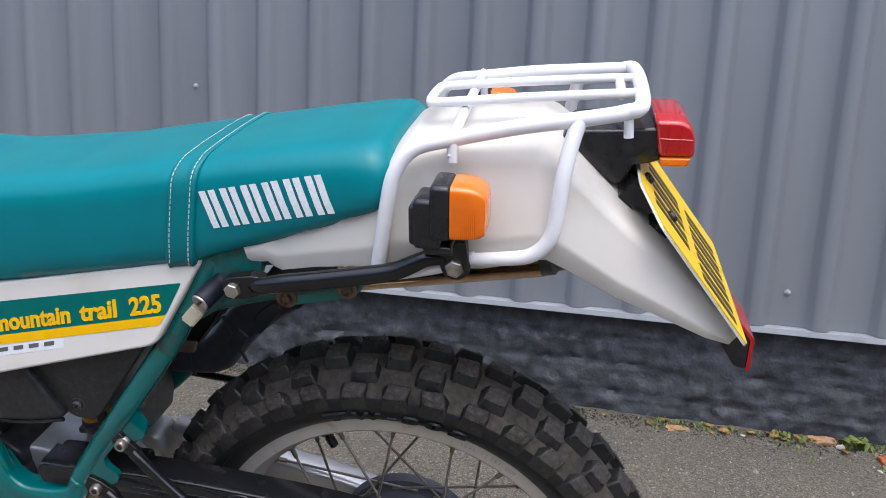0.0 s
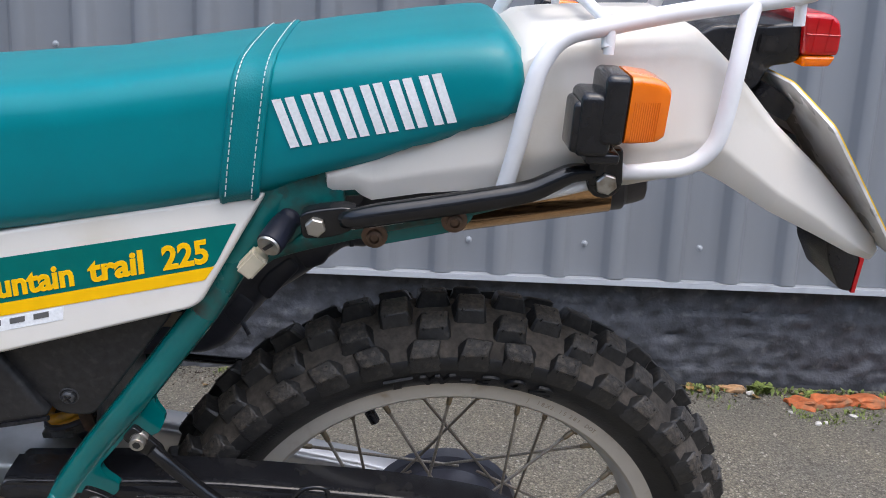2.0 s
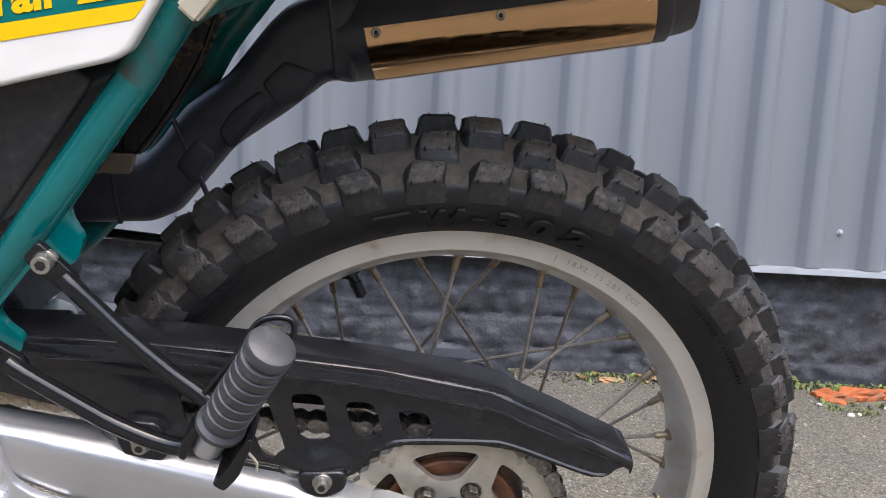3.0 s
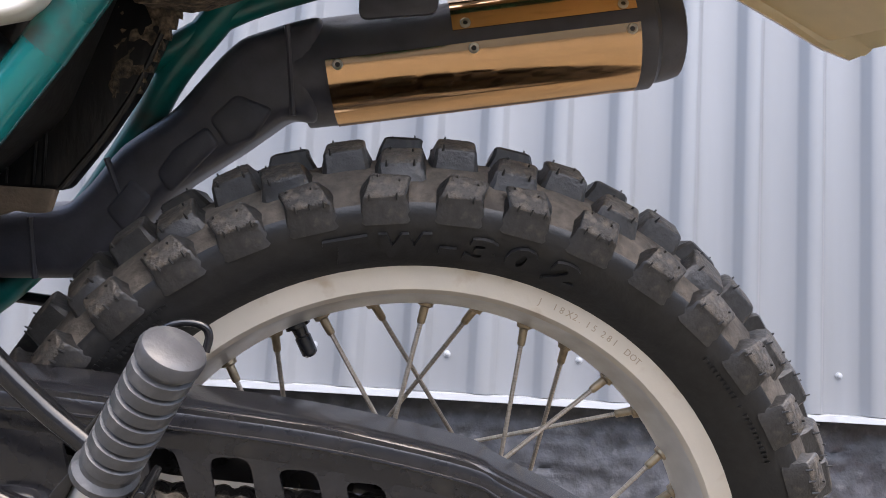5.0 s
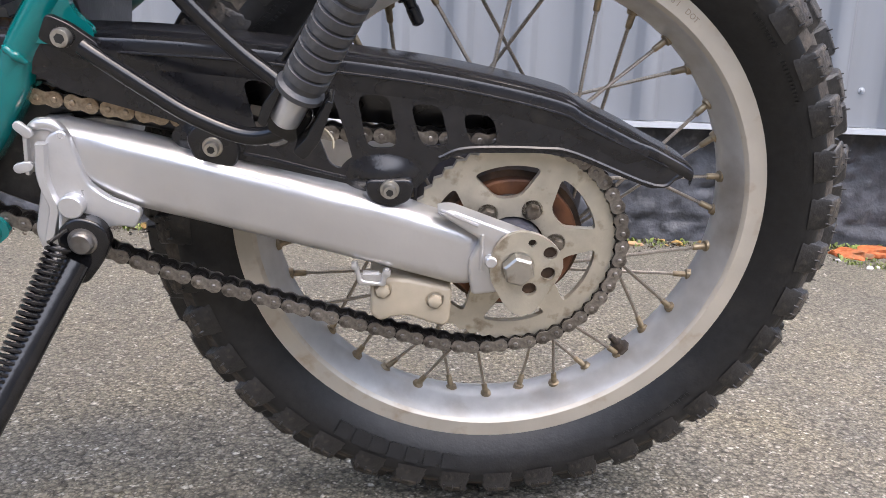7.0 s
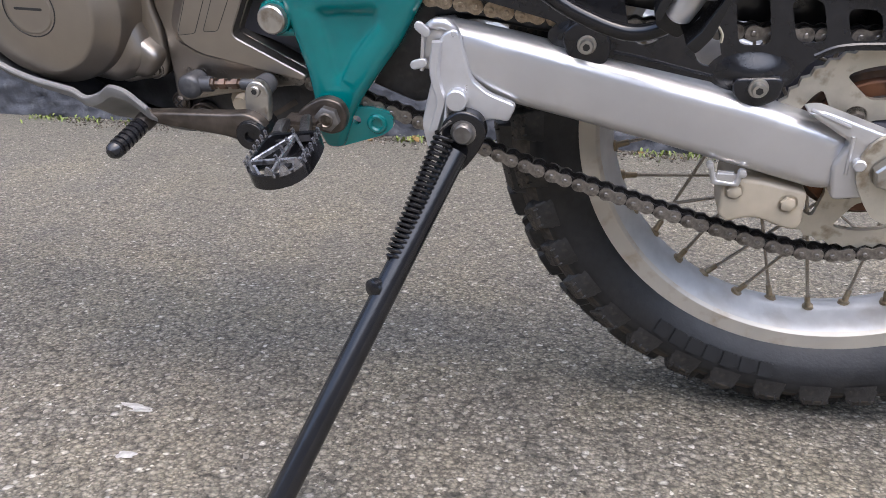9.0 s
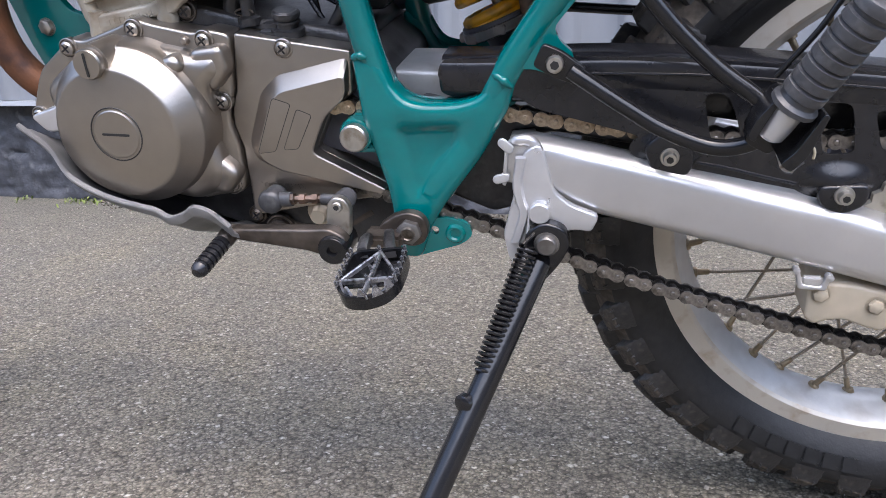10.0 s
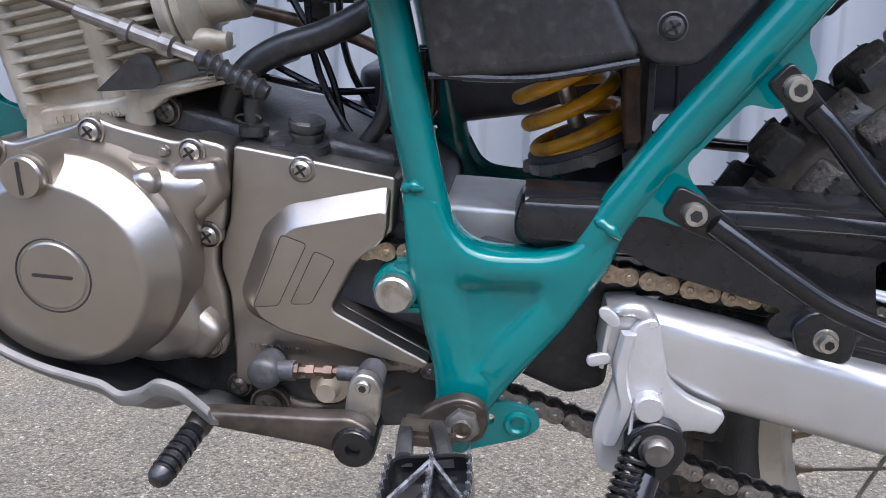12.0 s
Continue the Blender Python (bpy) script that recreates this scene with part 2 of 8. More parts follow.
def part(name, bm, mats, parent, label="", crease=38):
    """Links a bmesh as one mesh object under a thing or a part."""
    bmesh.ops.recalc_face_normals(bm, faces=bm.faces)
    for f in bm.faces:
        f.smooth = True
    for e in bm.edges:
        if len(e.link_faces) == 2 and e.calc_face_angle(0) > radians(crease):
            e.smooth = False
    me = bpy.data.meshes.new(name)
    bm.to_mesh(me)
    bm.free()
    for m in mats if isinstance(mats, (list, tuple)) else [mats]:
        me.materials.append(m)
    ob = new(name, me)
    if parent is not None:
        ob.parent = parent
        if parent.get("lift"):
            ob.location.z = parent["lift"]
    if label:
        ob["label"] = label
    return ob


def group_part(name, parent, label=""):
    ob = new(name)
    ob.parent = parent
    ob.location.z = parent.get("lift") or 0.0
    ob.empty_display_size = 0.05
    if label:
        ob["label"] = label
    return ob


def again(src, name, parent, m):
    """A further object on the mesh of src."""
    ob = new(name, src.data)
    ob.parent = parent
    ob.matrix_local = m
    return ob


def fillet(poly, r, n=4):
    """Rounds the corners of a closed outline."""
    out = []
    for i, b in enumerate(poly):
        a, b, c = Vector(poly[i - 1]), Vector(b), Vector(poly[(i + 1) % len(poly)])
        u, v = (a - b), (c - b)
        k = min(r, 0.42 * u.length, 0.42 * v.length)
        p, q = b + u.normalized() * k, b + v.normalized() * k
        for j in range(n + 1):
            t = j / n
            out.append(tuple((1 - t) ** 2 * p + 2 * t * (1 - t) * b + t * t * q))
    return out


def spline(pts, steps=6, closed=False):
    """A smooth line through the points."""
    pts = [Vector(p) for p in pts]
    out, n = [], len(pts)
    for i in range(n if closed else n - 1):
        p0 = pts[i - 1] if (i or closed) else pts[0] * 2 - pts[1]
        p1, p2 = pts[i], pts[(i + 1) % n]
        p3 = pts[(i + 2) % n] if (closed or i + 2 < n) else p2 * 2 - p1
        for k in range(steps):
            t = k / steps
            out.append(0.5 * (2 * p1 + (p2 - p0) * t + (2 * p0 - 5 * p1 + 4 * p2 - p3) * t * t + (3 * p1 - p0 - 3 * p2 + p3) * t**3))
    if not closed:
        out.append(pts[-1])
    return out


def loft(bm, rings, closed=True, caps=True, mat=0):
    """Skins rings of equal length."""
    rows = [[bm.verts.new(p) for p in ring] for ring in rings]
    n = len(rows[0])
    for a, b in zip(rows, rows[1:]):
        for i in range(n if closed else n - 1):
            f = bm.faces.new((a[i], a[(i + 1) % n], b[(i + 1) % n], b[i]))
            f.material_index = mat
    if caps and closed:
        for row in (rows[0], rows[-1]):
            bm.faces.new(row).material_index = mat
    return rows


def tube(pts, r, n=10, steps=6, smooth=True, closed=False, bm=None, mat=0):
    """A round bar along a line; r may be one radius or one for each given point."""
    bm = bm or bmesh.new()
    line = spline(pts, steps, closed) if smooth else [Vector(p) for p in pts]
    count = len(line)
    if isinstance(r, (int, float)):
        radii = [r] * count
    else:
        radii = [float(np.interp(i / max(1, count - 1) * (len(r) - 1), range(len(r)), r)) for i in range(count)]
    rings, up = [], None
    for i, p in enumerate(line):
        a, b = line[i - 1] if (i or closed) else p, line[(i + 1) % count] if (i + 1 < count or closed) else p
        d = (b - a).normalized()
        if up is None:
            up = d.orthogonal().normalized()
        up = (up - d * up.dot(d)).normalized()
        side = d.cross(up)
        rings.append([p + radii[i] * (math.cos(q) * up + math.sin(q) * side) for q in (2 * math.pi * k / n for k in range(n))])
    if closed:
        rings.append(rings[0])
        loft(bm, rings, caps=False, mat=mat)
        bmesh.ops.remove_doubles(bm, verts=bm.verts, dist=1e-6)
    else:
        loft(bm, rings, mat=mat)
    return bm


def lathe(origin, axis, profile, n=32, bm=None, mat=0):
    """A turned body: profile rows are distance along the axis and radius."""
    bm = bm or bmesh.new()
    o, d = Vector(origin), Vector(axis).normalized()
    u = d.orthogonal().normalized()
    v = d.cross(u)
    rings = [[o + d * s + max(r, 1e-5) * (math.cos(q) * u + math.sin(q) * v) for q in (2 * math.pi * k / n for k in range(n))] for s, r in profile]
    loft(bm, rings, mat=mat)
    return bm


def inset(poly, d, step=0.0007):
    """An outline drawn in by d; edges that shrink to nothing close up."""
    p = np.array(poly, float)
    x, z = p[:, 0], p[:, 1]
    turn = 1.0 if float(np.sum(x * np.roll(z, -1) - z * np.roll(x, -1))) > 0 else -1.0
    way = np.roll(p, -1, 0) - p
    way /= np.maximum(np.linalg.norm(way, axis=1), 1e-9)[:, None]
    inward = turn * np.stack([-way[:, 1], way[:, 0]], 1)
    count = max(1, math.ceil(d / step))
    for _ in range(count):
        e = np.roll(p, -1, 0) - p
        long = np.linalg.norm(e, axis=1) > 1e-7
        ids = np.where(long)[0]
        if len(ids) < 3:
            break
        nxt = ids[np.searchsorted(ids, np.arange(len(p))) % len(ids)]
        prv = ids[(np.searchsorted(ids, np.arange(len(p)), side="left") - 1) % len(ids)]
        n = inward[prv] + inward[nxt]
        size = np.sum(inward[prv] * n, axis=1)
        p = p + n / np.maximum(size, 0.35)[:, None] * (d / count)
        e = np.roll(p, -1, 0) - p
        for i in np.where(long & (np.sum(e * way, axis=1) <= 0))[0]:
            j = (i + 1) % len(p)
            mid_ = (p[i] + p[j]) / 2
            near = np.linalg.norm(p - p[i], axis=1) < 1e-7
            near |= np.linalg.norm(p - p[j], axis=1) < 1e-7
            p[near] = mid_
    return [(float(a), float(b)) for a, b in p]


def prism(poly, y0, y1, bevel=0.0, seg=3, bm=None, mat=0, back=False):
    """A plate with its outline in x and z between two depths, its near rim rounded."""
    own = bmesh.new()
    poly = [tuple(q) for q in poly]
    if bevel:
        b, seg = min(bevel, (0.48 if back else 0.95) * abs(y1 - y0)), max(3, seg)
        side_ = math.copysign(1.0, y1 - y0)
        turns_ = [math.pi / 2 * k / seg for k in range(seg + 1)]
        arc = [(b * (1 - math.sin(q)), b * (1 - math.cos(q))) for q in turns_]
        lines_ = [inset(poly, g) if g > 1e-9 else poly for g, _ in arc]
        rings_ = [[(x, y0 + side_ * h, z) for x, z in ln] for ln, (_, h) in zip(lines_, arc)]
        if back:
            rings_ += [[(x, y1 - side_ * h, z) for x, z in ln] for ln, (_, h) in reversed(list(zip(lines_, arc)))]
        else:
            rings_.append([(x, y1, z) for x, z in poly])
    else:
        rings_ = [[(x, y, z) for x, z in poly] for y in (y0, y1)]
    loft(own, rings_)
    bmesh.ops.remove_doubles(own, verts=own.verts, dist=2e-6)
    bmesh.ops.recalc_face_normals(own, faces=own.faces)
    return absorb(bm, own, mat)


def absorb(bm, own, mat=0):
    """Moves the faces of one bmesh into another."""
    for f in own.faces:
        f.material_index = mat
    if bm is None:
        return own
    me = bpy.data.meshes.new("scratch")
    own.to_mesh(me)
    own.free()
    bm.from_mesh(me)
    bpy.data.meshes.remove(me)
    return bm


def holed(outer, holes, y0, y1, bm=None, mat=0):
    """A plate with openings that go through it."""
    own = bmesh.new()
    loops = []
    for ring in (outer, *holes):
        vs = [own.verts.new((x, y0, z)) for x, z in ring]
        loops.append((vs, [own.edges.new((vs[i], vs[(i + 1) % len(vs)])) for i in range(len(vs))]))
    bmesh.ops.triangle_fill(own, edges=[e for _, es in loops for e in es], use_beauty=True, use_dissolve=False)
    front = list(own.faces)
    twin = {}
    for vs, _ in loops:
        for v in vs:
            twin[v] = own.verts.new((v.co.x, y1, v.co.z))
    for f in front:
        own.faces.new([twin[v] for v in f.verts])
    for vs, _ in loops:
        for i, v in enumerate(vs):
            w = vs[(i + 1) % len(vs)]
            own.faces.new((v, w, twin[w], twin[v]))
    return absorb(bm, own, mat)


def dish(poly, y, depth, inset, bm=None, mat=0):
    """A pressed hollow (or, with a minus depth, a raised pad) with sloping sides."""
    own = bmesh.new()
    cx, cz = sum(p[0] for p in poly) / len(poly), sum(p[1] for p in poly) / len(poly)
    span = max(math.hypot(x - cx, z - cz) for x, z in poly)
    inner = []
    for x, z in poly:
        k = 1 - inset / max(inset * 1.5, math.hypot(x - cx, z - cz))
        inner.append((cx + (x - cx) * k, cz + (z - cz) * k))
    mid = [((a[0] + b[0]) / 2, (a[1] + b[1]) / 2) for a, b in zip(poly, inner)]
    loft(own, [[(x, y, z) for x, z in poly], [(x, y + depth * 0.75, z) for x, z in mid], [(x, y + depth, z) for x, z in inner]], caps=False)
    own.verts.ensure_lookup_table()
    own.faces.new(own.verts[-len(poly):])
    return absorb(bm, own, mat)


def bulge(c, rx, up, down, y, h, n=36):
    """A smooth swelling on an upright sheet; it reaches further up than down."""
    own, rings_ = bmesh.new(), []
    for t in np.linspace(1.0, 0.04, 12):
        rise = h * (0.5 + 0.5 * math.cos(math.pi * t)) ** 0.8
        rings_.append([(c[0] + rx * t * math.cos(a), y - rise, c[1] + (up if math.sin(a) > 0 else down) * t * math.sin(a)) for a in (2 * math.pi * k / n for k in range(n))])
    loft(own, rings_, caps=False)
    own.verts.ensure_lookup_table()
    own.faces.new(own.verts[-n:])
    return own


def box(lo, hi, bevel=0.0, seg=2, bm=None, mat=0, turn=None):
    own = bmesh.new()
    bmesh.ops.create_cube(own, size=1.0)
    lo, hi = Vector(lo), Vector(hi)
    for v in own.verts:
        v.co = Vector([a + (c + 0.5) * (b - a) for a, b, c in zip(lo, hi, v.co)])
    if bevel:
        bmesh.ops.bevel(own, geom=list(own.edges), offset=bevel, segments=seg, affect="EDGES", clamp_overlap=True)
    if turn is not None:
        mid = (lo + hi) / 2
        bmesh.ops.transform(own, matrix=Matrix.Translation(mid) @ turn @ Matrix.Translation(-mid), verts=own.verts)
    return absorb(bm, own, mat)


def soft_box(lo, hi, r, bm=None, n=4):
    """A box with rounded edges all round, drawn along x."""
    own, rings_ = bmesh.new(), []
    ends = [(k / n * math.pi / 2) for k in range(n + 1)]
    rows_ = [(lo[0] + r * (1 - math.cos(a)), r * (1 - math.sin(a))) for a in ends] + [(hi[0] - r * (1 - math.cos(a)), r * (1 - math.sin(a))) for a in reversed(ends)]
    for x, g in rows_:
        prof_ = fillet([(lo[1] + g, lo[2] + g), (hi[1] - g, lo[2] + g), (hi[1] - g, hi[2] - g), (lo[1] + g, hi[2] - g)], max(0.0008, r * 1.4 - g), 5)
        rings_.append([(x, a, b) for a, b in prof_])
    loft(own, rings_)
    return absorb(bm, own)


def caked(poly, y, thick, rough, step=0.004):
    """An uneven crust of dirt on an upright sheet."""
    own, cells = bmesh.new(), {}

    def inside(x, z):
        hit = False
        for (x0, z0), (x1, z1) in zip(poly, poly[1:] + poly[:1]):
            if (z0 > z) != (z1 > z) and x < x0 + (z - z0) / (z1 - z0) * (x1 - x0):
                hit = not hit
        return hit

    def corner(i, j):
        if (i, j) not in cells:
            x, z = i * step, j * step
            p = Vector((x * 60, z * 60, 1.5))
            w = noise.noise(p) + 0.6 * noise.noise(p * 2.7)
            cells[i, j] = own.verts.new((x + 0.4 * step * noise.noise(p * 3), y - rough * w, z + 0.4 * step * noise.noise(p * 3 + Vector((5, 0, 0)))))
        return cells[i, j]

    xs_, zs_ = [p[0] for p in poly], [p[1] for p in poly]
    for i in range(int(min(xs_) / step) - 1, int(max(xs_) / step) + 1):
        for j in range(int(min(zs_) / step) - 1, int(max(zs_) / step) + 1):
            if inside((i + 0.5) * step, (j + 0.5) * step):
                own.faces.new((corner(i, j), corner(i + 1, j), corner(i + 1, j + 1), corner(i, j + 1)))
    got = bmesh.ops.extrude_face_region(own, geom=list(own.faces))
    for v in got["geom"]:
        if isinstance(v, bmesh.types.BMVert):
            v.co.y = y + thick
    bmesh.ops.recalc_face_normals(own, faces=own.faces)
    return own


def disc(c, r, n=16, a0=0.0):
    """Points of a circle in x and z."""
    return [(c[0] + r * math.cos(a0 + 2 * math.pi * k / n), c[1] + r * math.sin(a0 + 2 * math.pi * k / n)) for k in range(n)]


def slot(a, b, r, n=6):
    """A rounded bar outline from a to b in x and z."""
    ang = math.atan2(b[1] - a[1], b[0] - a[0])
    out = []
    for c, start in ((b, ang - math.pi / 2), (a, ang + math.pi / 2)):
        out += [(c[0] + r * math.cos(start + math.pi * k / n), c[1] + r * math.sin(start + math.pi * k / n)) for k in range(n + 1)]
    return out


def hex_bolt(name, c, r, parent, mat=None, washer=1.35, h=0.006, side=-1, socket=False, wmat=None):
    """A bolt head on its washer, facing out to the side."""
    x, y, z = c
    bm = lathe((x, y, z), (0, side, 0), [(-0.004, r * washer), (-0.0008, r * washer), (0.0, r * washer * 0.94)], 20, mat=1)
    if socket:
        lathe((x, y, z), (0, side, 0), [(0, r), (h * 0.8, r), (h, r * 0.9), (h, r * 0.60), (h * 0.97, r * 0.59), (h * 0.97, 0)], 18, bm=bm)
        lathe((x, y, z), (0, side, 0), [(h * 0.98, r * 0.55), (h + 0.0002, r * 0.55), (h + 0.0002, 0)], 6, bm=bm, mat=2)
    else:
        lathe((x, y, z), (0, side, 0), [(0, r), (h * 0.85, r), (h, r * 0.86), (h + 0.0003, 0)], 6, bm=bm)
    return part(name, bm, [mat or STEEL, wmat or mat or STEEL, INK], parent)


def screw(name, c, r, parent, mat=None, depth=0.004):
    """A cross-head screw facing the camera side, in a shallow collar."""
    x, y, z = c
    bm = lathe((x, y, z), (0, -1, 0), [(-0.006, r * 1.45), (0.0, r * 1.45), (0.0005, r * 1.3), (-0.001, r * 1.15), (-0.001, r), (depth * 0.6, r), (depth, r * 0.7), (depth, 0)], 20)
    for a in (0.6, 0.6 + math.pi / 2):
        own = prism(slot((x - 0.6 * r * math.cos(a), z - 0.6 * r * math.sin(a)), (x + 0.6 * r * math.cos(a), z + 0.6 * r * math.sin(a)), r * 0.13, 3), y - depth - 0.0003, y - depth + 0.001)
        absorb(bm, own, 1)
    return part(name, bm, [mat or ALLOY, BLACK_PLASTIC], parent)


def text_bm(body, size, depth=0.0006, shear=0.0, weight=0.0, squeeze=1.0, spacing=1.0):
    """Lettering as a mesh that stands in the x-z plane and is read from the camera side."""
    cu = bpy.data.curves.new("lettering", "FONT")
    cu.body, cu.size, cu.extrude, cu.shear, cu.offset, cu.space_character = body, size, depth, shear, weight, spacing
    cu.resolution_u = 3
    tmp = bpy.data.objects.new("lettering", cu)
    scene.collection.objects.link(tmp)
    bpy.context.view_layer.update()
    me = bpy.data.meshes.new_from_object(tmp.evaluated_get(bpy.context.evaluated_depsgraph_get()))
    bpy.data.objects.remove(tmp)
    bm = bmesh.new()
    bm.from_mesh(me)
    bpy.data.meshes.remove(me)
    for v in bm.verts:
        v.co = Vector((v.co.x * squeeze, -v.co.z, v.co.y))
    return bm


def place(bm, m):
    bmesh.ops.transform(bm, matrix=m, verts=bm.verts)
    return bm


def pressed(poly, hollow, y0, y1, bevel, depth, inset, bm=None):
    """A plate with a rounded near rim and one hollow pressed into its face."""
    own = prism(poly, y0, y1, bevel, 4)
    front = max((f for f in own.faces if all(abs(v.co.y - y0) < 1e-6 for v in f.verts)), key=lambda f: f.calc_area())
    edges = list(front.edges)
    bmesh.ops.delete(own, geom=[front], context="FACES_ONLY")
    ring = [own.verts.new((x, y0, z)) for x, z in hollow]
    edges += [own.edges.new((ring[i], ring[(i + 1) % len(ring)])) for i in range(len(ring))]
    bmesh.ops.triangle_fill(own, edges=edges, use_beauty=True, use_dissolve=False)
    dish(hollow, y0, depth, inset, bm=own)
    bmesh.ops.remove_doubles(own, verts=own.verts, dist=1e-6)
    return absorb(bm, own)

# ---- the setting: yard, plinth and clad wall ----
WALL_Y, EDGE_Z, GROUND_Z, PITCH = 1.239, 0.345, -0.012, 0.155


def asphalt():
    m = bpy.data.materials.new("worn_asphalt")
    m.use_nodes = True
    n, link = m.node_tree.nodes, m.node_tree.links.new
    p = n["Principled BSDF"]
    co = n.new("ShaderNodeTexCoord").outputs["Object"]

    def tex(kind, s, detail=None):
        t = n.new(kind)
        t.inputs["Scale"].default_value = s
        if detail is not None:
            t.inputs["Detail"].default_value = detail
        link(co, t.inputs["Vector"])
        return t

    def ramp(fac, stops):
        r = n.new("ShaderNodeValToRGB")
        while len(r.color_ramp.elements) < len(stops):
            r.color_ramp.elements.new(0.5)
        for e, (pos, c) in zip(r.color_ramp.elements, stops):
            e.position, e.color = pos, (*c, 1)
        link(fac, r.inputs["Fac"])
        return r.outputs["Color"]

    def mix(kind, fac, a, b):
        x = n.new("ShaderNodeMix")
        x.data_type, x.blend_type = "RGBA", kind
        if isinstance(fac, float):
            x.inputs[0].default_value = fac
        else:
            link(fac, x.inputs[0])
        link(a, x.inputs[6]), link(b, x.inputs[7])
        return x.outputs[2]

    chips = tex("ShaderNodeTexVoronoi", 140)
    grains = tex("ShaderNodeTexVoronoi", 290)
    STOPS = [(0.0, (0.095, 0.086, 0.067)), (0.30, (0.173, 0.157, 0.122)), (0.70, (0.237, 0.216, 0.172)), (0.94, (0.298, 0.275, 0.227)), (1.0, (0.52, 0.50, 0.45))]

    def stones_of(cells, dark):
        parts = n.new("ShaderNodeSeparateColor")
        link(cells.outputs["Color"], parts.inputs[0])
        pits = ramp(cells.outputs["Distance"], [(0.28, (1.0, 1.0, 1.0)), (0.75, (dark, dark, dark))])
        return mix("MULTIPLY", 1.0, ramp(parts.outputs[0], STOPS), pits)

    share = ramp(tex("ShaderNodeTexNoise", 90, 3).outputs["Fac"], [(0.47, (0, 0, 0)), (0.53, (1, 1, 1))])
    stones = mix("MIX", share, stones_of(chips, 0.30), stones_of(grains, 0.45))
    patches = ramp(tex("ShaderNodeTexNoise", 5.5, 7).outputs["Fac"], [(0.34, (0.82, 0.83, 0.85)), (0.52, (1.0, 0.985, 0.95)), (0.68, (1.12, 1.09, 0.99))])
    base = mix("MULTIPLY", 1.0, stones, patches)
    fine = ramp(tex("ShaderNodeTexNoise", 380, 3).outputs["Fac"], [(0.3, (0.66, 0.66, 0.66)), (0.7, (1.28, 1.28, 1.28))])
    base = mix("MULTIPLY", 1.0, base, fine)
    # Wall-foot dirt, spread forward to darken the far yard in place of shade.
    place_ = n.new("ShaderNodeSeparateXYZ")
    link(co, place_.inputs[0])
    shift = n.new("ShaderNodeMath")
    shift.operation, shift.inputs[1].default_value = "SUBTRACT", 0.74
    link(place_.outputs["Y"], shift.inputs[0])
    drift = n.new("ShaderNodeMath")
    drift.operation, drift.inputs[1].default_value = "MULTIPLY_ADD", 0.9
    link(tex("ShaderNodeTexNoise", 4.0, 8).outputs["Fac"], drift.inputs[0]), link(shift.outputs[0], drift.inputs[2])
    silt_shade = ramp(drift.outputs[0], [(0.0, (0.0, 0.0, 0.0)), (1.0, (0.80, 0.80, 0.80))])
    soil = ramp(tex("ShaderNodeTexNoise", 190, 8).outputs["Fac"], [(0.34, (0.040, 0.037, 0.029)), (0.66, (0.162, 0.152, 0.124))])
    base = mix("MIX", silt_shade, base, soil)
    link(base, p.inputs["Base Color"])
    p.inputs["Roughness"].default_value = 0.82
    b = n.new("ShaderNodeBump")
    b.inputs["Strength"].default_value, b.inputs["Distance"].default_value = 0.75, 0.004
    h = n.new("ShaderNodeMath")
    h.operation = "ADD"
    small = tex("ShaderNodeTexNoise", 300, 4).outputs["Fac"]
    inv = n.new("ShaderNodeMath")
    inv.operation, inv.inputs[0].default_value = "SUBTRACT", 1.0
    link(chips.outputs["Distance"], inv.inputs[1])
    link(inv.outputs[0], h.inputs[0]), link(small, h.inputs[1])
    link(h.outputs[0], b.inputs["Height"]), link(b.outputs["Normal"], p.inputs["Normal"])
    return m


def ground_height(x, y):
    """The yard, which rises a little in the dirt along the foot of the wall."""
    rise = min(1.0, max(0.0, (y - 0.45) / 0.85))
    return GROUND_Z + 0.058 * rise * rise * (3 - 2 * rise) + 0.003 * noise.noise((x * 2.0, y * 2.0, 0))


bm = bmesh.new()
xs = sorted({*np.linspace(-3, 3, 61).round(3), -600, -60, -12, 12, 60, 600})
ys = sorted({*np.linspace(-1.5, 1.5, 31).round(3), -600, -60, -10, -3, 12, 600})
grid = [[bm.verts.new((x, y, ground_height(x, y) if abs(x) < 3.1 and abs(y) < 1.6 else (GROUND_Z if y < 0 else GROUND_Z + 0.058))) for x in xs] for y in ys]
for r0, r1 in zip(grid, grid[1:]):
    for i in range(len(xs) - 1):
        bm.faces.new((r0[i], r0[i + 1], r1[i + 1], r1[i]))
ground = tagged(part("ground", bm, asphalt(), None), "worn grey-brown asphalt yard with exposed grit", "ground", kind="structure")

# the rough painted plinth
PLINTH = surf("flaking_dark_grey_masonry_paint", (0.050, 0.053, 0.062), 0.6, var=0.45, scale=26, bump=1.0, bscale=110, dirt=(0.12, 0.124, 0.13), dirt_amount=0.14, dirt_scale=30)
bm = bmesh.new()
cols, rows = 900, 44
vs = [[None] * (cols + 1) for _ in range(rows + 1)]
for j in range(rows + 1):
    for i in range(cols + 1):
        x, z = -4.2 + 8.4 * i / cols, 0.0 + 0.46 * j / rows
        course = abs(((z - 0.03) / 0.078) % 1.0 - 0.5)
        lump = 0.012 * noise.noise((x * 9, z * 14, 3)) + 0.010 * noise.noise((x * 26, z * 34, 8)) + (0.007 if course > 0.43 and noise.noise((x * 3, z * 9, 5)) > -0.15 else 0.0) + 0.008 * abs(noise.noise((x * 60, z * 60, 2)))
        vs[j][i] = bm.verts.new((x, WALL_Y + 0.055 + lump, z))
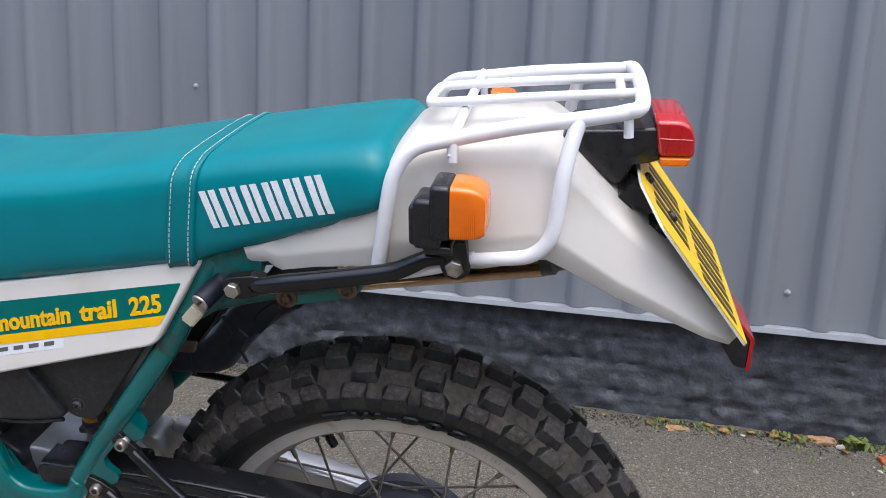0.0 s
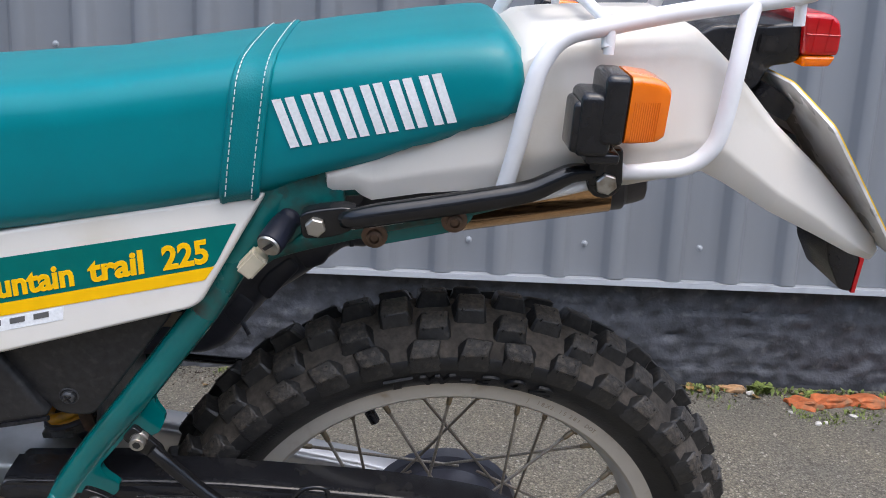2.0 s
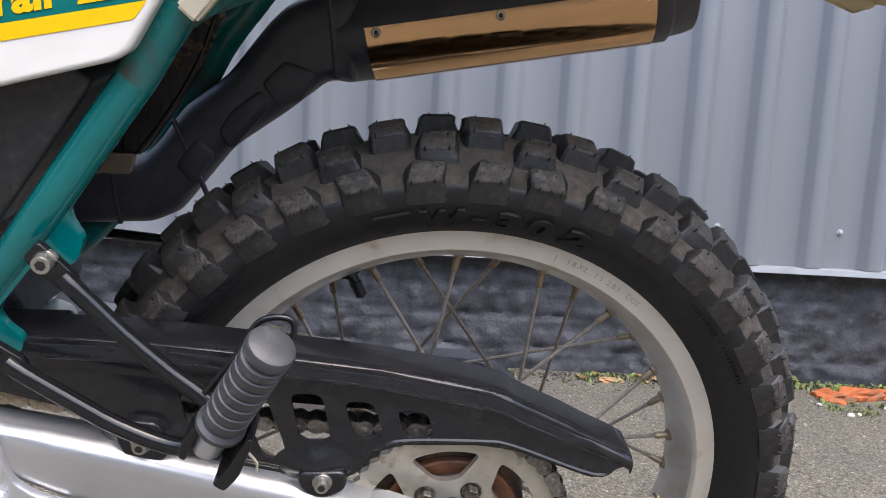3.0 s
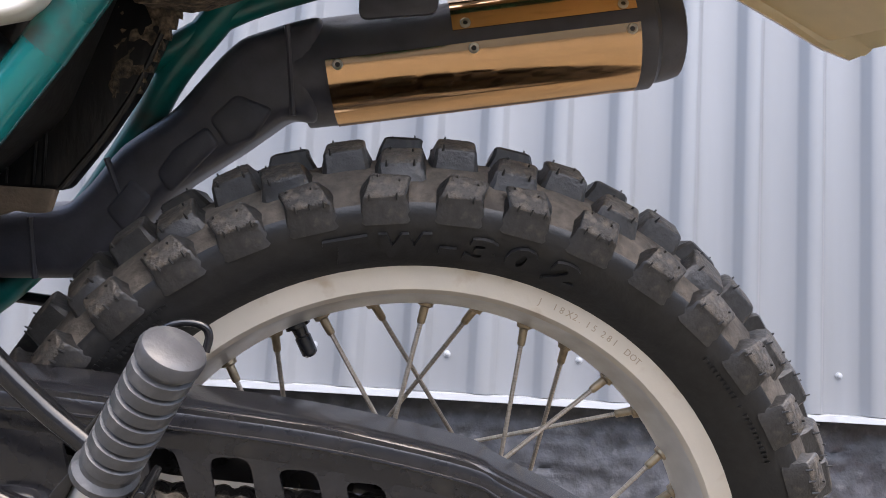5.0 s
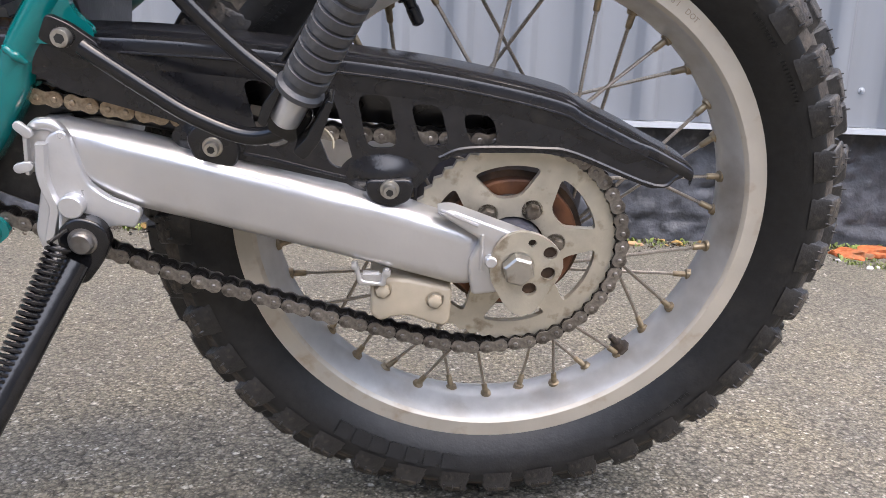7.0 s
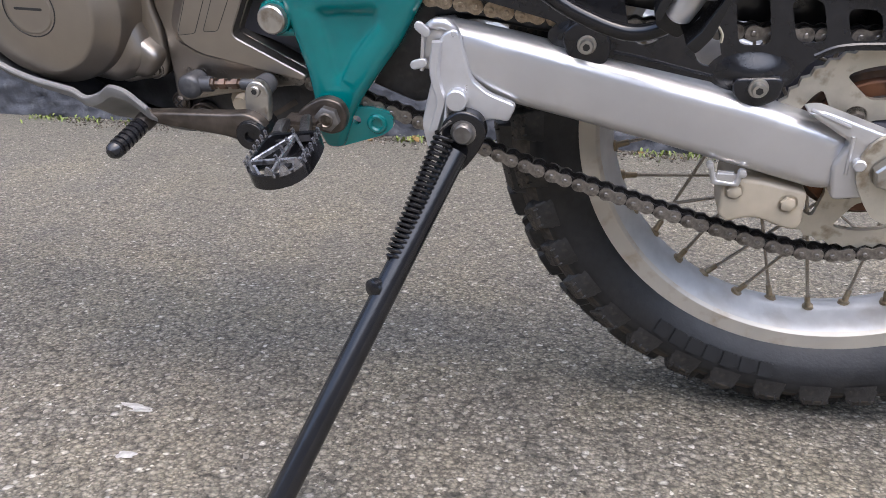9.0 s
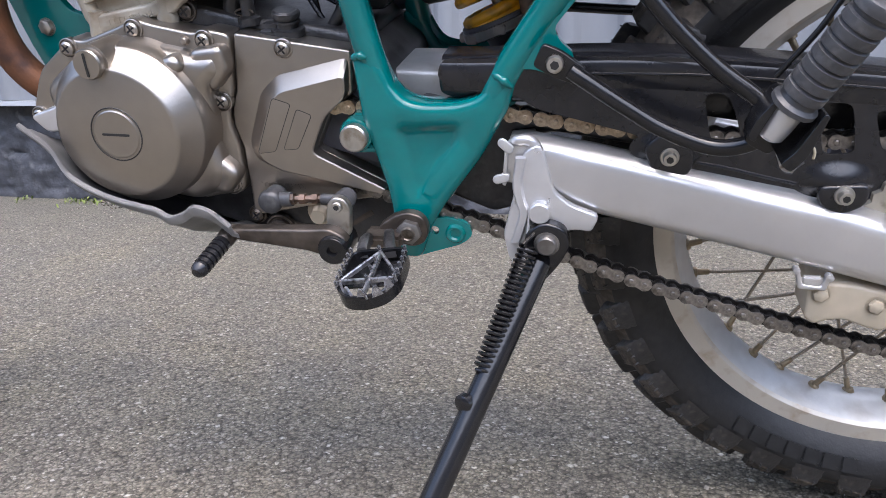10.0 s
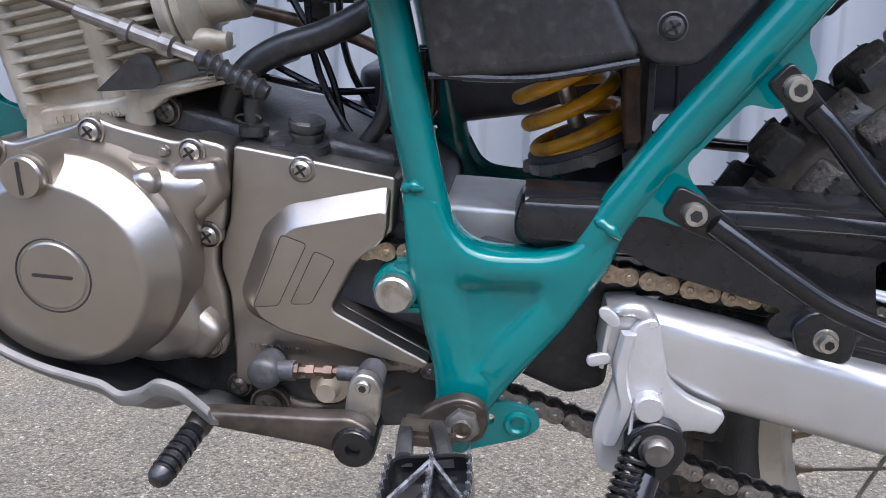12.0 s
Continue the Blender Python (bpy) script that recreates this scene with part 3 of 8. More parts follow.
for j in range(rows):
    for i in range(cols):
        bm.faces.new((vs[j][i], vs[j][i + 1], vs[j + 1][i + 1], vs[j + 1][i]))
back = [[bm.verts.new((x, WALL_Y + 0.30, z)) for x in (-4.2, 4.2)] for z in (0.0, 0.46)]
bm.faces.new((back[0][0], back[0][1], back[1][1], back[1][0]))
bm.faces.new([vs[rows][i] for i in range(cols + 1)] + [back[1][1], back[1][0]])
plinth = tagged(part("wall_plinth", bm, PLINTH, None, crease=80), "dark grey painted masonry plinth with a rough flaking face", "wall", kind="structure")

# the corrugated cladding
bm = box((-4.2, WALL_Y + 0.05, 0.46), (4.2, WALL_Y + 0.30, 3.2))
wall_north = tagged(part("wall_north", bm, PLINTH, None), "grey corrugated steel cladding on a shed wall", "wall", kind="structure")


def sheet_profile(x0, count):
    """Flat pans with rounded ribs that stand towards the yard."""
    out = []
    for k in range(count):
        c = x0 + PITCH * k
        for dx, dy in ((-0.0775, 0.0), (-0.038, 0.0), (-0.031, -0.004), (-0.021, -0.021), (-0.014, -0.026), (0.0, -0.0275), (0.014, -0.026), (0.021, -0.021), (0.031, -0.004), (0.038, 0.0)):
            out.append((c + dx, WALL_Y + 0.02 + dy))
    out.append((x0 + PITCH * count - 0.0775, WALL_Y + 0.02))
    return out


for k, first in enumerate((-28, -22, -16, -10, -4, 2, 8, 14, 20)):
    bm = bmesh.new()
    prof = sheet_profile(0.152 + PITCH * first, 6)
    loft(bm, [[(x, y, z) for x, y in prof] for z in (EDGE_Z + 0.012, 3.2)], closed=False)
    tagged(part("cladding_sheet", bm, CLADDING, wall_north, crease=60))
prof = [(0.03, 0.012), (-0.022, 0.010), (-0.024, -0.004), (-0.0225, -0.005), (-0.019, 0.006), (0.03, 0.008)]
bm = bmesh.new()
loft(bm, [[(x, WALL_Y + 0.012 + dy, EDGE_Z + dz) for dy, dz in prof] for x in (-4.2, 4.2)])
part("drip_flashing", bm, FLASHING, wall_north, "pale grey folded metal drip strip", crease=30)
bm = lathe((0, 0, 0), (0, -1, 0), [(-0.004, 0.0085), (0.0005, 0.0085), (0.001, 0.0055), (0.005, 0.0052), (0.0062, 0.003), (0.0063, 0)], 12)
rivet = part("rivet", bm, FLASHING, wall_north)
rivet.location = (0.069, WALL_Y + 0.019, 0.444)
spots = [(0.069 + 0.31 * k, 0.447) for k in range(-10, 11) if k] + [(-0.018 + 0.93 * k, 0.432) for k in range(-3, 4)] + [(-1.005, 0.905), (0.947, 0.905), (-0.02, 0.915), (1.6, 0.905)]
for x, z in spots:
    again(rivet, "rivet", wall_north, pose(x, WALL_Y + 0.019, z))

# loose things along the foot of the wall
BRICK = surf("broken_red_brick", (0.40, 0.105, 0.030), 0.8, var=0.3, scale=60, bump=0.7, bscale=160, dirt=(0.17, 0.095, 0.05), dirt_amount=0.42, dirt_scale=34)
LEAF = surf("yellowed_leaf", (0.27, 0.165, 0.050), 0.6, var=0.4, scale=30, piece=0.4)
MOSS = surf("green_weed", (0.13, 0.17, 0.035), 0.6, var=0.5, scale=40, bump=0.1)
GRIT = surf("pale_grit", (0.26, 0.24, 0.20), 0.8, var=0.4, scale=90, bump=0.3)
rng = random.Random(4)


def lump(size, seed, rough=0.25, square=2.0):
    """A broken, uneven stone."""
    own = bmesh.new()
    bmesh.ops.create_icosphere(own, subdivisions=3, radius=1.0)
    for v in own.verts:
        k = 1 + rough * noise.noise(v.co * 1.7 + Vector((seed * 3.1, seed, 0)))
        v.co = Vector([math.copysign(abs(c) ** (2 / square), c) * s * k for c, s in zip(v.co, size)])
    return own


BRICK_PALE = surf("weathered_tan_brick", (0.40, 0.23, 0.11), 0.85, var=0.3, scale=70, bump=0.7, bscale=170, dirt=(0.20, 0.16, 0.11), dirt_amount=0.4, dirt_scale=40)
PEBBLE = surf("chalky_pebble", (0.52, 0.50, 0.46), 0.8, var=0.15, scale=90, bump=0.3)
for k, (x, y, sx, sy, sz, turn) in enumerate([(0.985, 1.178, 0.042, 0.026, 0.018, -28), (1.062, 1.197, 0.050, 0.032, 0.021, 10), (1.165, 1.208, 0.060, 0.034, 0.020, -6), (1.300, 1.216, 0.075, 0.034, 0.019, 5), (1.235, 1.196, 0.028, 0.022, 0.014, 20), (0.448, 1.226, 0.030, 0.016, 0.008, 12), (0.826, 1.262, 0.038, 0.020, 0.014, -8)]):
    tan = k > 4
    ob = part("brick_piece", lump((sx, sy, sz), k + 2.0, 0.5, 2.5), BRICK_PALE if tan else BRICK, None, crease=25)
    ob.matrix_world = pose(x, y, ground_height(x, y) + 0.001, 0, 0, turn)
    tagged(ob, "weathered tan brick fragment in the dirt by the wall" if tan else "broken piece of red brick in the dirt by the wall", "brick", "brick pieces at the wall foot")
for k, (x, y, sx) in enumerate([(0.866, 1.238, 0.013), (0.974, 1.070, 0.010), (0.998, 1.078, 0.008), (0.930, 1.130, 0.007), (1.090, 1.120, 0.010), (0.620, 1.235, 0.007)]):
    ob = part("pebble", lump((sx, sx * 0.7, sx * 0.5), k + 20.0, 0.4), PEBBLE, None, crease=40)
    ob.matrix_world = pose(x, y, ground_height(x, y) + sx * 0.2, 0, 0, 37 * k)
    tagged(ob, "pale chalky pebble on the dirt by the wall", "pebble", "pebbles at the wall foot")


def leaf_bm(seed):
    own = bmesh.new()
    r = random.Random(seed)
    L, W = 0.022 + 0.012 * r.random(), 0.009 + 0.006 * r.random()
    rowsv = []
    for i in range(5):
        t = i / 4
        w = W * math.sin(math.pi * min(0.97, 0.06 + t * 0.92))
        rowsv.append([(L * (t - 0.5), s * w, 0.004 * abs(s) + 0.006 * math.sin(3 * t + seed) + 0.003) for s in (-1, 0, 1)])
    loft(own, rowsv, closed=False)
    return own


leaves = [part("fallen_leaf", leaf_bm(s), LEAF, None) for s in range(4)]
for k in range(80):
    x, y = rng.uniform(-1.6, 1.9) if k < 56 else rng.uniform(0.35, 1.1), 1.275 - abs(rng.gauss(0, 0.05 if k < 56 else 0.03))
    src = leaves[k % 4]
    ob = src if k < 4 else new("fallen_leaf", src.data)
    ob.matrix_world = pose(x, y, ground_height(x, y) + 0.001, rng.uniform(-15, 15), rng.uniform(-15, 15), rng.uniform(0, 360)) @ Matrix.Scale(rng.uniform(0.4, 0.8), 4)
    tagged(ob, "fallen yellow-brown leaf on the asphalt by the wall", "leaf", "fallen leaves")

bm = bmesh.new()
for k in range(1700):
    x, y = rng.uniform(-2.2, 2.0) if k < 1100 else rng.uniform(0.6, 1.8), 1.275 - abs(rng.gauss(0, 0.035 if k < 1100 else 0.06))
    if noise.noise((x * 5, 1.0, 0)) < -0.05:
        continue
    z = ground_height(x, y)
    a, h = rng.uniform(0, 6.28), rng.uniform(0.005, 0.015)
    d = Vector((math.cos(a), math.sin(a), 0)) * h * 0.8
    s = Vector((-d.y, d.x, 0)) * 0.35
    p = Vector((x, y, z - 0.001))
    loft(bm, [[p - s * 0.4, p + s * 0.4], [p + d * 0.5 - s + Vector((0, 0, h * 0.8)), p + d * 0.5 + s + Vector((0, 0, h * 0.8))], [p + d + Vector((0, 0, h)) - s * 0.2, p + d + Vector((0, 0, h)) + s * 0.2]], closed=False)
for cx, cy, spread, count, tall in ((0.899, 1.252, 0.012, 46, 0.036), (1.037, 1.238, 0.012, 60, 0.018), (0.957, 1.110, 0.016, 60, 0.010), (1.020, 1.100, 0.022, 90, 0.011), (0.729, 1.272, 0.018, 50, 0.012), (0.66, 1.268, 0.014, 30, 0.010), (0.40, 1.25, 0.02, 40, 0.012), (1.12, 1.13, 0.03, 80, 0.011)):
    for k in range(count):
        x, y = rng.gauss(cx, spread), min(1.285, rng.gauss(cy, spread))
        a, h = rng.uniform(0, 6.28), tall * rng.uniform(0.5, 1.0)
        d = Vector((math.cos(a), math.sin(a), 0)) * h * 0.8
        s = Vector((-d.y, d.x, 0)) * 0.28
        p = Vector((x, y, ground_height(x, y) - 0.001))
        loft(bm, [[p - s * 0.4, p + s * 0.4], [p + d * 0.5 - s + Vector((0, 0, h * 0.7)), p + d * 0.5 + s + Vector((0, 0, h * 0.7))], [p + d + Vector((0, 0, h * 0.8)) - s * 0.2, p + d + Vector((0, 0, h * 0.8)) + s * 0.2]], closed=False)
tagged(part("weeds", bm, MOSS, None), "low green weeds and moss at the wall foot", "weeds", kind="stuff")

bm = bmesh.new()
stone_verts = [Vector(v) for v in ((1, 0, 0), (-1, 0, 0), (0, 1, 0), (0, -1, 0), (0, 0, 1), (0, 0, -0.6))]
stone_faces = ((0, 2, 4), (2, 1, 4), (1, 3, 4), (3, 0, 4), (2, 0, 5), (1, 2, 5), (3, 1, 5), (0, 3, 5))
for k in range(2600):
    x = rng.uniform(-1.9, 1.6)
    y = rng.uniform(-0.45, 1.27) if k % 3 else 1.27 - abs(rng.gauss(0, 0.16))
    s = rng.choice((0.0016, 0.0020, 0.0026, 0.0034)) * (1.0 if rng.random() < 0.985 else 2.2)
    m = Matrix.Translation((x, y, ground_height(x, y) + s * 0.25)) @ Euler((rng.random(), rng.random(), rng.uniform(0, 6))).to_matrix().to_4x4()
    pv = [bm.verts.new(m @ Vector((v.x * s * 1.3, v.y * s, v.z * s * 0.7))) for v in stone_verts]
    for f in stone_faces:
        bm.faces.new([pv[i] for i in f])
tagged(part("loose_grit", bm, GRIT, None, crease=20), "pale loose grit scattered over the asphalt", "grit", kind="stuff")

CRUMB = surf("dark_soil_crumb", (0.060, 0.050, 0.038), 0.9, var=0.5, scale=120, bump=0.4, dirt=(0.15, 0.125, 0.09), dirt_amount=0.35, dirt_scale=30)
bm = bmesh.new()
for k in range(3000):
    x, y = rng.uniform(-1.9, 1.7), 1.285 - abs(rng.gauss(0, 0.055))
    s = rng.choice((0.0014, 0.0020, 0.0028, 0.0042))
    m = Matrix.Translation((x, y, ground_height(x, y) + s * 0.2)) @ Euler((rng.random(), rng.random(), rng.uniform(0, 6))).to_matrix().to_4x4()
    pv = [bm.verts.new(m @ Vector((v.x * s * 1.3, v.y * s, v.z * s * 0.7))) for v in stone_verts]
    for f in stone_faces:
        bm.faces.new([pv[i] for i in f])
tagged(part("soil_crumbs", bm, CRUMB, None, crease=20), "dark crumbs of soil along the wall foot", "soil", kind="stuff")

CHALK = surf("pale_paint_drip", (0.36, 0.35, 0.33), 0.8, var=0.3, scale=120, bump=0.4)
for k, (x, y, sx, sy) in enumerate([(-0.677, -0.119, 0.017, 0.004), (-0.664, -0.125, 0.012, 0.0025), (-0.628, -0.201, 0.009, 0.006)]):
    ob = part("paint_spot", lump((sx, sy, 0.0012), k + 9.0, 0.6), CHALK, None)
    ob.matrix_world = pose(x, y, ground_height(x, y) + 0.0006, 0, 0, 12 * k)
    tagged(ob, "dried pale paint spot on the asphalt", "paint spot", "paint spots on the yard")

# unseen plain walls added behind and beside the camera to shape light and reflections
RENDERED = surf("grey_rendered_wall", (0.34, 0.335, 0.32), 0.8, var=0.12, scale=4, bump=0.3, bscale=40, dirt=(0.27, 0.265, 0.25), dirt_amount=0.4, dirt_scale=2)
tagged(part("wall_south", box((-14, -5.9, GROUND_Z - 0.05), (14, -5.5, 2.7)), RENDERED, None), "unseen grey rendered wall added across the yard to shape light", "wall", kind="structure")
tagged(part("wall_east", box((8.0, -5.5, GROUND_Z - 0.05), (8.4, 1.2, 3.2)), RENDERED, None), "unseen grey rendered wall added beside the yard to shape light", "wall", kind="structure")
tagged(part("wall_west", box((-8.4, -5.5, GROUND_Z - 0.05), (-8.0, 1.2, 3.2)), RENDERED, None), "unseen grey rendered wall added beside the yard to shape light", "wall", kind="structure")

# ---- the motorcycle, leaning on its side stand ----
# its own axes: x to the rear, y to its right, z up in its leaning plane, from the rear axle
U, N, V = Vector((0.99828, 0.05870, 0.0)), Vector((-0.05695, 0.96845, 0.24260)), Vector((0.01424, -0.24218, 0.97013))
frame_axes = Matrix((U, N, V)).transposed().to_4x4()
LIFT = 0.33
motorcycle = new("motorcycle")
motorcycle.matrix_world = Matrix.Translation(Vector((0, 0, 0.3014)) + 0.0335 * N) @ frame_axes @ Matrix.Translation((0, 0, -LIFT))
motorcycle["lift"] = LIFT
motorcycle.empty_display_size = 0.2
tagged(motorcycle, "teal and white trail motorcycle leaning on its side stand", "motorcycle")
BIKE = motorcycle

# -- rear wheel
wheel = group_part("rear_wheel", BIKE, "spoked wheel with a knobbly tyre")


def tyre_bm(crown, bead, half, n=120):
    side = [(half * 0.52, bead - 0.004), (half * 0.62, bead + 0.002), (half * 0.80, bead + 0.012), (half * 0.94, bead + 0.026), (half * 0.985, bead + 0.036), (half * 0.94, crown - 0.025), (half * 0.78, crown - 0.014), (half * 0.45, crown - 0.0045), (0, crown)]
    prof = [(-y, r) for y, r in side] + [(y, r) for y, r in reversed(side[:-1])]
    prof += [(half * 0.40, bead - 0.006), (-half * 0.40, bead - 0.006)]
    own = bmesh.new()
    rings = []
    for k in range(n):
        a = 2 * math.pi * k / n
        rings.append([(r * math.cos(a), y, r * math.sin(a)) for y, r in prof])
    rings.append(rings[0])
    loft(own, rings, caps=False)
    bmesh.ops.remove_doubles(own, verts=own.verts, dist=1e-6)
    for f in own.faces:
        if min(math.hypot(v.co.x, v.co.z) for v in f.verts) > crown - 0.027:
            f.material_index = 1
    return own


tyre = part("tyre", tyre_bm(0.3105, 0.2422, 0.058), [RUBBER, TREAD_GAP], wheel, "worn black knobbly tyre", crease=50)


def block_bm(section, base, top, skew, wear, nubs=0):
    """A worn tread block: section rows are half width across the tyre and radius, base and top its half lengths."""
    own = bmesh.new()
    (y0, r0), (y1, r1), (y2, r2), (y3, r3) = section
    foot = 0.004

    def cut(quad, d):
        """The quad with its corners cut off."""
        out, vs_ = [], [Vector(p) for p in quad]
        for k, p in enumerate(vs_):
            for q in (vs_[k - 1], vs_[(k + 1) % 4]):
                out.append(p + (q - p).normalized() * d)
        return out

    def level(t):
        h = base * (1 - t) + top * t
        return [(-h, y0 + (y1 - y0) * t, r0 + (r1 - r0) * t), (h, y0 + (y1 - y0) * t, r0 + (r1 - r0) * t), (h, y3 + (y2 - y3) * t, r3 + (r2 - r3) * t), (-h, y3 + (y2 - y3) * t, r3 + (r2 - r3) * t)]

    low = [(-base - foot * 0.3, y0, r0), (base + foot * 0.3, y0, r0), (base + foot, y3, r3 - 0.003), (-base - foot, y3, r3 - 0.003)]
    cap = [(-top - skew * 0.2, y1, r1), (top - skew * 0.2, y1, r1), (top * 0.96 + skew, y2, r2 - wear), (-top * 0.96 + skew, y2, r2 + wear)]
    mid = Vector((skew * 0.4, (y1 + y2) / 2, (r1 + r2) / 2))
    up = Vector((0, -(r2 - r1), y2 - y1)).normalized()
    up = up if up.z > 0 else -up
    rim_ = [mid + (Vector(p) - mid) * 1.0 - up * 0.0011 for p in cap]
    edge = [mid + (Vector(p) - mid) * 0.93 + up * 0.0003 for p in cap]
    crown = [mid + (Vector(p) - mid) * 0.80 + up * 0.0012 for p in cap]
    rows_ = loft(own, [cut(low, 0.0034), cut(level(0.65), 0.0022), cut(rim_, 0.0016), cut(edge, 0.0018), cut(crown, 0.0020)])
    for f in own.faces:
        if all(v in rows_[3] or v in rows_[4] for v in f.verts):
            f.material_index = 1
    for k in range(nubs):
        t = (0.18, 0.82, 0.5)[k]
        p = Vector(cap[0]).lerp(Vector(cap[1]), t)
        lathe(p, (0, -0.5, 1), [(-0.001, 0.0009), (0.0036, 0.0005)], 5, bm=own)
    for t, u in ((0.2, 0.85), (0.75, 0.7))[:nubs]:
        p = Vector(cap[0]).lerp(Vector(cap[1]), t).lerp(Vector(cap[3]).lerp(Vector(cap[2]), t), u)
        lathe(p, up, [(-0.001, 0.0009), (0.0030, 0.0006)], 5, bm=own)
    return own


def block_row(sections, count, start, parent, mirror, rng_, mats):
    """Blocks all round, each on one of a few shapes."""
    shapes = []
    for k in range(count):
        a = radians(start) + 2 * math.pi * k / count
        pick = rng_.randrange(len(sections))
        turn = Matrix(((0, 0, 1, 0), (0, -1 if mirror else 1, 0, 0), (1 if mirror else -1, 0, 0, 0), (0, 0, 0, 1)))
        m = Matrix.Rotation(-a + rng_.uniform(-0.006, 0.006), 4, "Y") @ turn
        found = [ob for i, ob in shapes if i == pick]
        if found:
            again(found[0], "tread_block", parent, m)
        else:
            ob = part("tread_block", block_bm(*sections[pick]), mats, parent, crease=34)
            ob.matrix_local = m
            shapes.append((pick, ob))


tread_rng = random.Random(11)
SHOULDER = [(-0.0572, 0.272), (-0.0594, 0.2885), (-0.0492, 0.3030), (-0.0450, 0.290)]
SHOULDERS = [(SHOULDER, 0.0152, 0.0138, 0.000, 0.0, 3), (SHOULDER, 0.0152, 0.0135, 0.0050, 0.0015, 2), (SHOULDER, 0.0154, 0.0138, -0.0050, -0.0015, 3)]
NEAR = [(-0.0435, 0.294), (-0.0405, 0.3085), (-0.0235, 0.3185), (-0.0205, 0.303)]
NEARS = [(NEAR, 0.0158, 0.0140, 0.002, 0.0, 2), (NEAR, 0.0160, 0.0143, -0.002, 0.0008, 1)]
FAR = [(-0.0270, 0.300), (-0.0235, 0.3185), (-0.0010, 0.3250), (0.0020, 0.309)]
FARS = [(FAR, 0.0155, 0.0138, 0.001, 0.0, 1), (FAR, 0.0157, 0.0140, -0.002, -0.0008, 2)]
for mirror, turn_ in ((False, 0.0), (True, 0.5)):
    block_row(SHOULDERS, 39, 88.2 + 9.23 * turn_, wheel, mirror, tread_rng, [TREAD, TREAD_TOP])
    block_row(NEARS, 26, 95.3 + 13.85 * turn_, wheel, mirror, tread_rng, [TREAD, TREAD_TOP])
    block_row(FARS, 26, 102.1 + 13.85 * turn_, wheel, mirror, tread_rng, [TREAD, TREAD_TOP])


def around(a, r, y):
    """A frame on the left tyre wall: x along the rim, z outwards."""
    out, along = Vector((math.cos(a), 0, math.sin(a))), Vector((math.sin(a), 0, -math.cos(a)))
    m = Matrix((along, Vector((0, 1, 0)), out)).transposed().to_4x4()
    m.translation = out * r + Vector((0, y, 0))
    return m


lettering = group_part("raised_lettering", wheel, "raised black size lettering on the tyre wall")
for ch, a0, a1 in (("T", 106.5, 100.0), ("W", 98.8, 91.2), ("-", 90.2, 87.6), ("3", 86.6, 81.8), ("0", 80.4, 75.9), ("2", 74.2, 69.4)):
    own = text_bm(ch, 0.0255, 0.0014, weight=0.0012, shear=0.12)
    xs_ = [v.co.x for v in own.verts]
    want = radians(a0 - a1) * 0.258
    place(own, around(radians((a0 + a1) / 2), 0.2505, -0.0447) @ Matrix.Rotation(radians(35), 4, "X") @ Matrix.Diagonal((want / (max(xs_) - min(xs_)), 1, 1, 1)) @ Matrix.Translation((-(max(xs_) + min(xs_)) / 2, 0, 0)))
    part("letter", own, RUBBER, lettering)
bm = bmesh.new()
marks = random.Random(3)
for start, count, r_, y_ in ((131, 26, 0.262, -0.0525), (129, 22, 0.268, -0.0553), (28, 24, 0.266, -0.0545), (-60, 24, 0.264, -0.0535), (-112, 20, 0.268, -0.0553)):
    for k in range(count):
        if marks.random() < 0.12:
            continue
        h_ = marks.choice((0.0012, 0.0016))
        own = box((-0.0009, -0.0005, -h_), (0.0009, 0.0003, h_), 0.0)
        place(own, around(radians(start + 0.82 * k), r_, y_) @ Matrix.Rotation(radians(22), 4, "X"))
        absorb(bm, own)
part("raised_mark", bm, RUBBER, wheel)["kind"] = "stuff"
for k in range(7):
    a = radians(-98 - 4.2 * k)
    own = box((-0.0075, -0.0008, -0.008), (0.0075, 0.0014, 0.008), 0.0008)
    place(own, around(a, 0.262, -0.0528) @ Matrix.Rotation(radians(28), 4, "X"))
    part("raised_bar", own, RUBBER, wheel)


def rim_bm(R, half=0.0335, n=96):
    prof = [(-half + 0.004, R), (-half, R - 0.002), (-half, R - 0.019), (-half + 0.003, R - 0.0225), (-half + 0.013, R - 0.027), (-0.010, R - 0.0335), (0.0, R - 0.035), (0.010, R - 0.0335), (half - 0.013, R - 0.027), (half - 0.003, R - 0.0225), (half, R - 0.019), (half, R - 0.002), (half - 0.004, R), (half - 0.006, R - 0.012), (0.0, R - 0.024), (-half + 0.006, R - 0.012)]
    own = bmesh.new()
    rings = [[(r * math.cos(a), y, r * math.sin(a)) for y, r in prof] for a in (2 * math.pi * k / n for k in range(n))]
    rings.append(rings[0])
    rows_ = loft(own, rings, caps=False)
    for f in own.faces:
        ys_ = [abs(v.co.y) for v in f.verts]
        f.material_index = 1 if min(ys_) > half - 0.0045 else 0
    bmesh.ops.remove_doubles(own, verts=own.verts, dist=1e-6)
    return own


rim = part("rim", rim_bm(0.2450), [RIM_INSIDE, RIM_SIDE], wheel, "champagne-sided alloy rim", crease=28)
for ch, ang in [(c, 72.0 - 1.28 * i) for i, c in enumerate("J 18X2.15")] + [(c, 59.9 - 1.28 * i) for i, c in enumerate("281 DOT")]:
    if ch != " ":
        own = text_bm(ch, 0.0066, 0.00025)
        place(own, around(radians(ang), 0.2320, -0.0336) @ Matrix.Translation((-0.0016, 0, 0)))
        part("stamped_letter", own, ETCHED, rim)


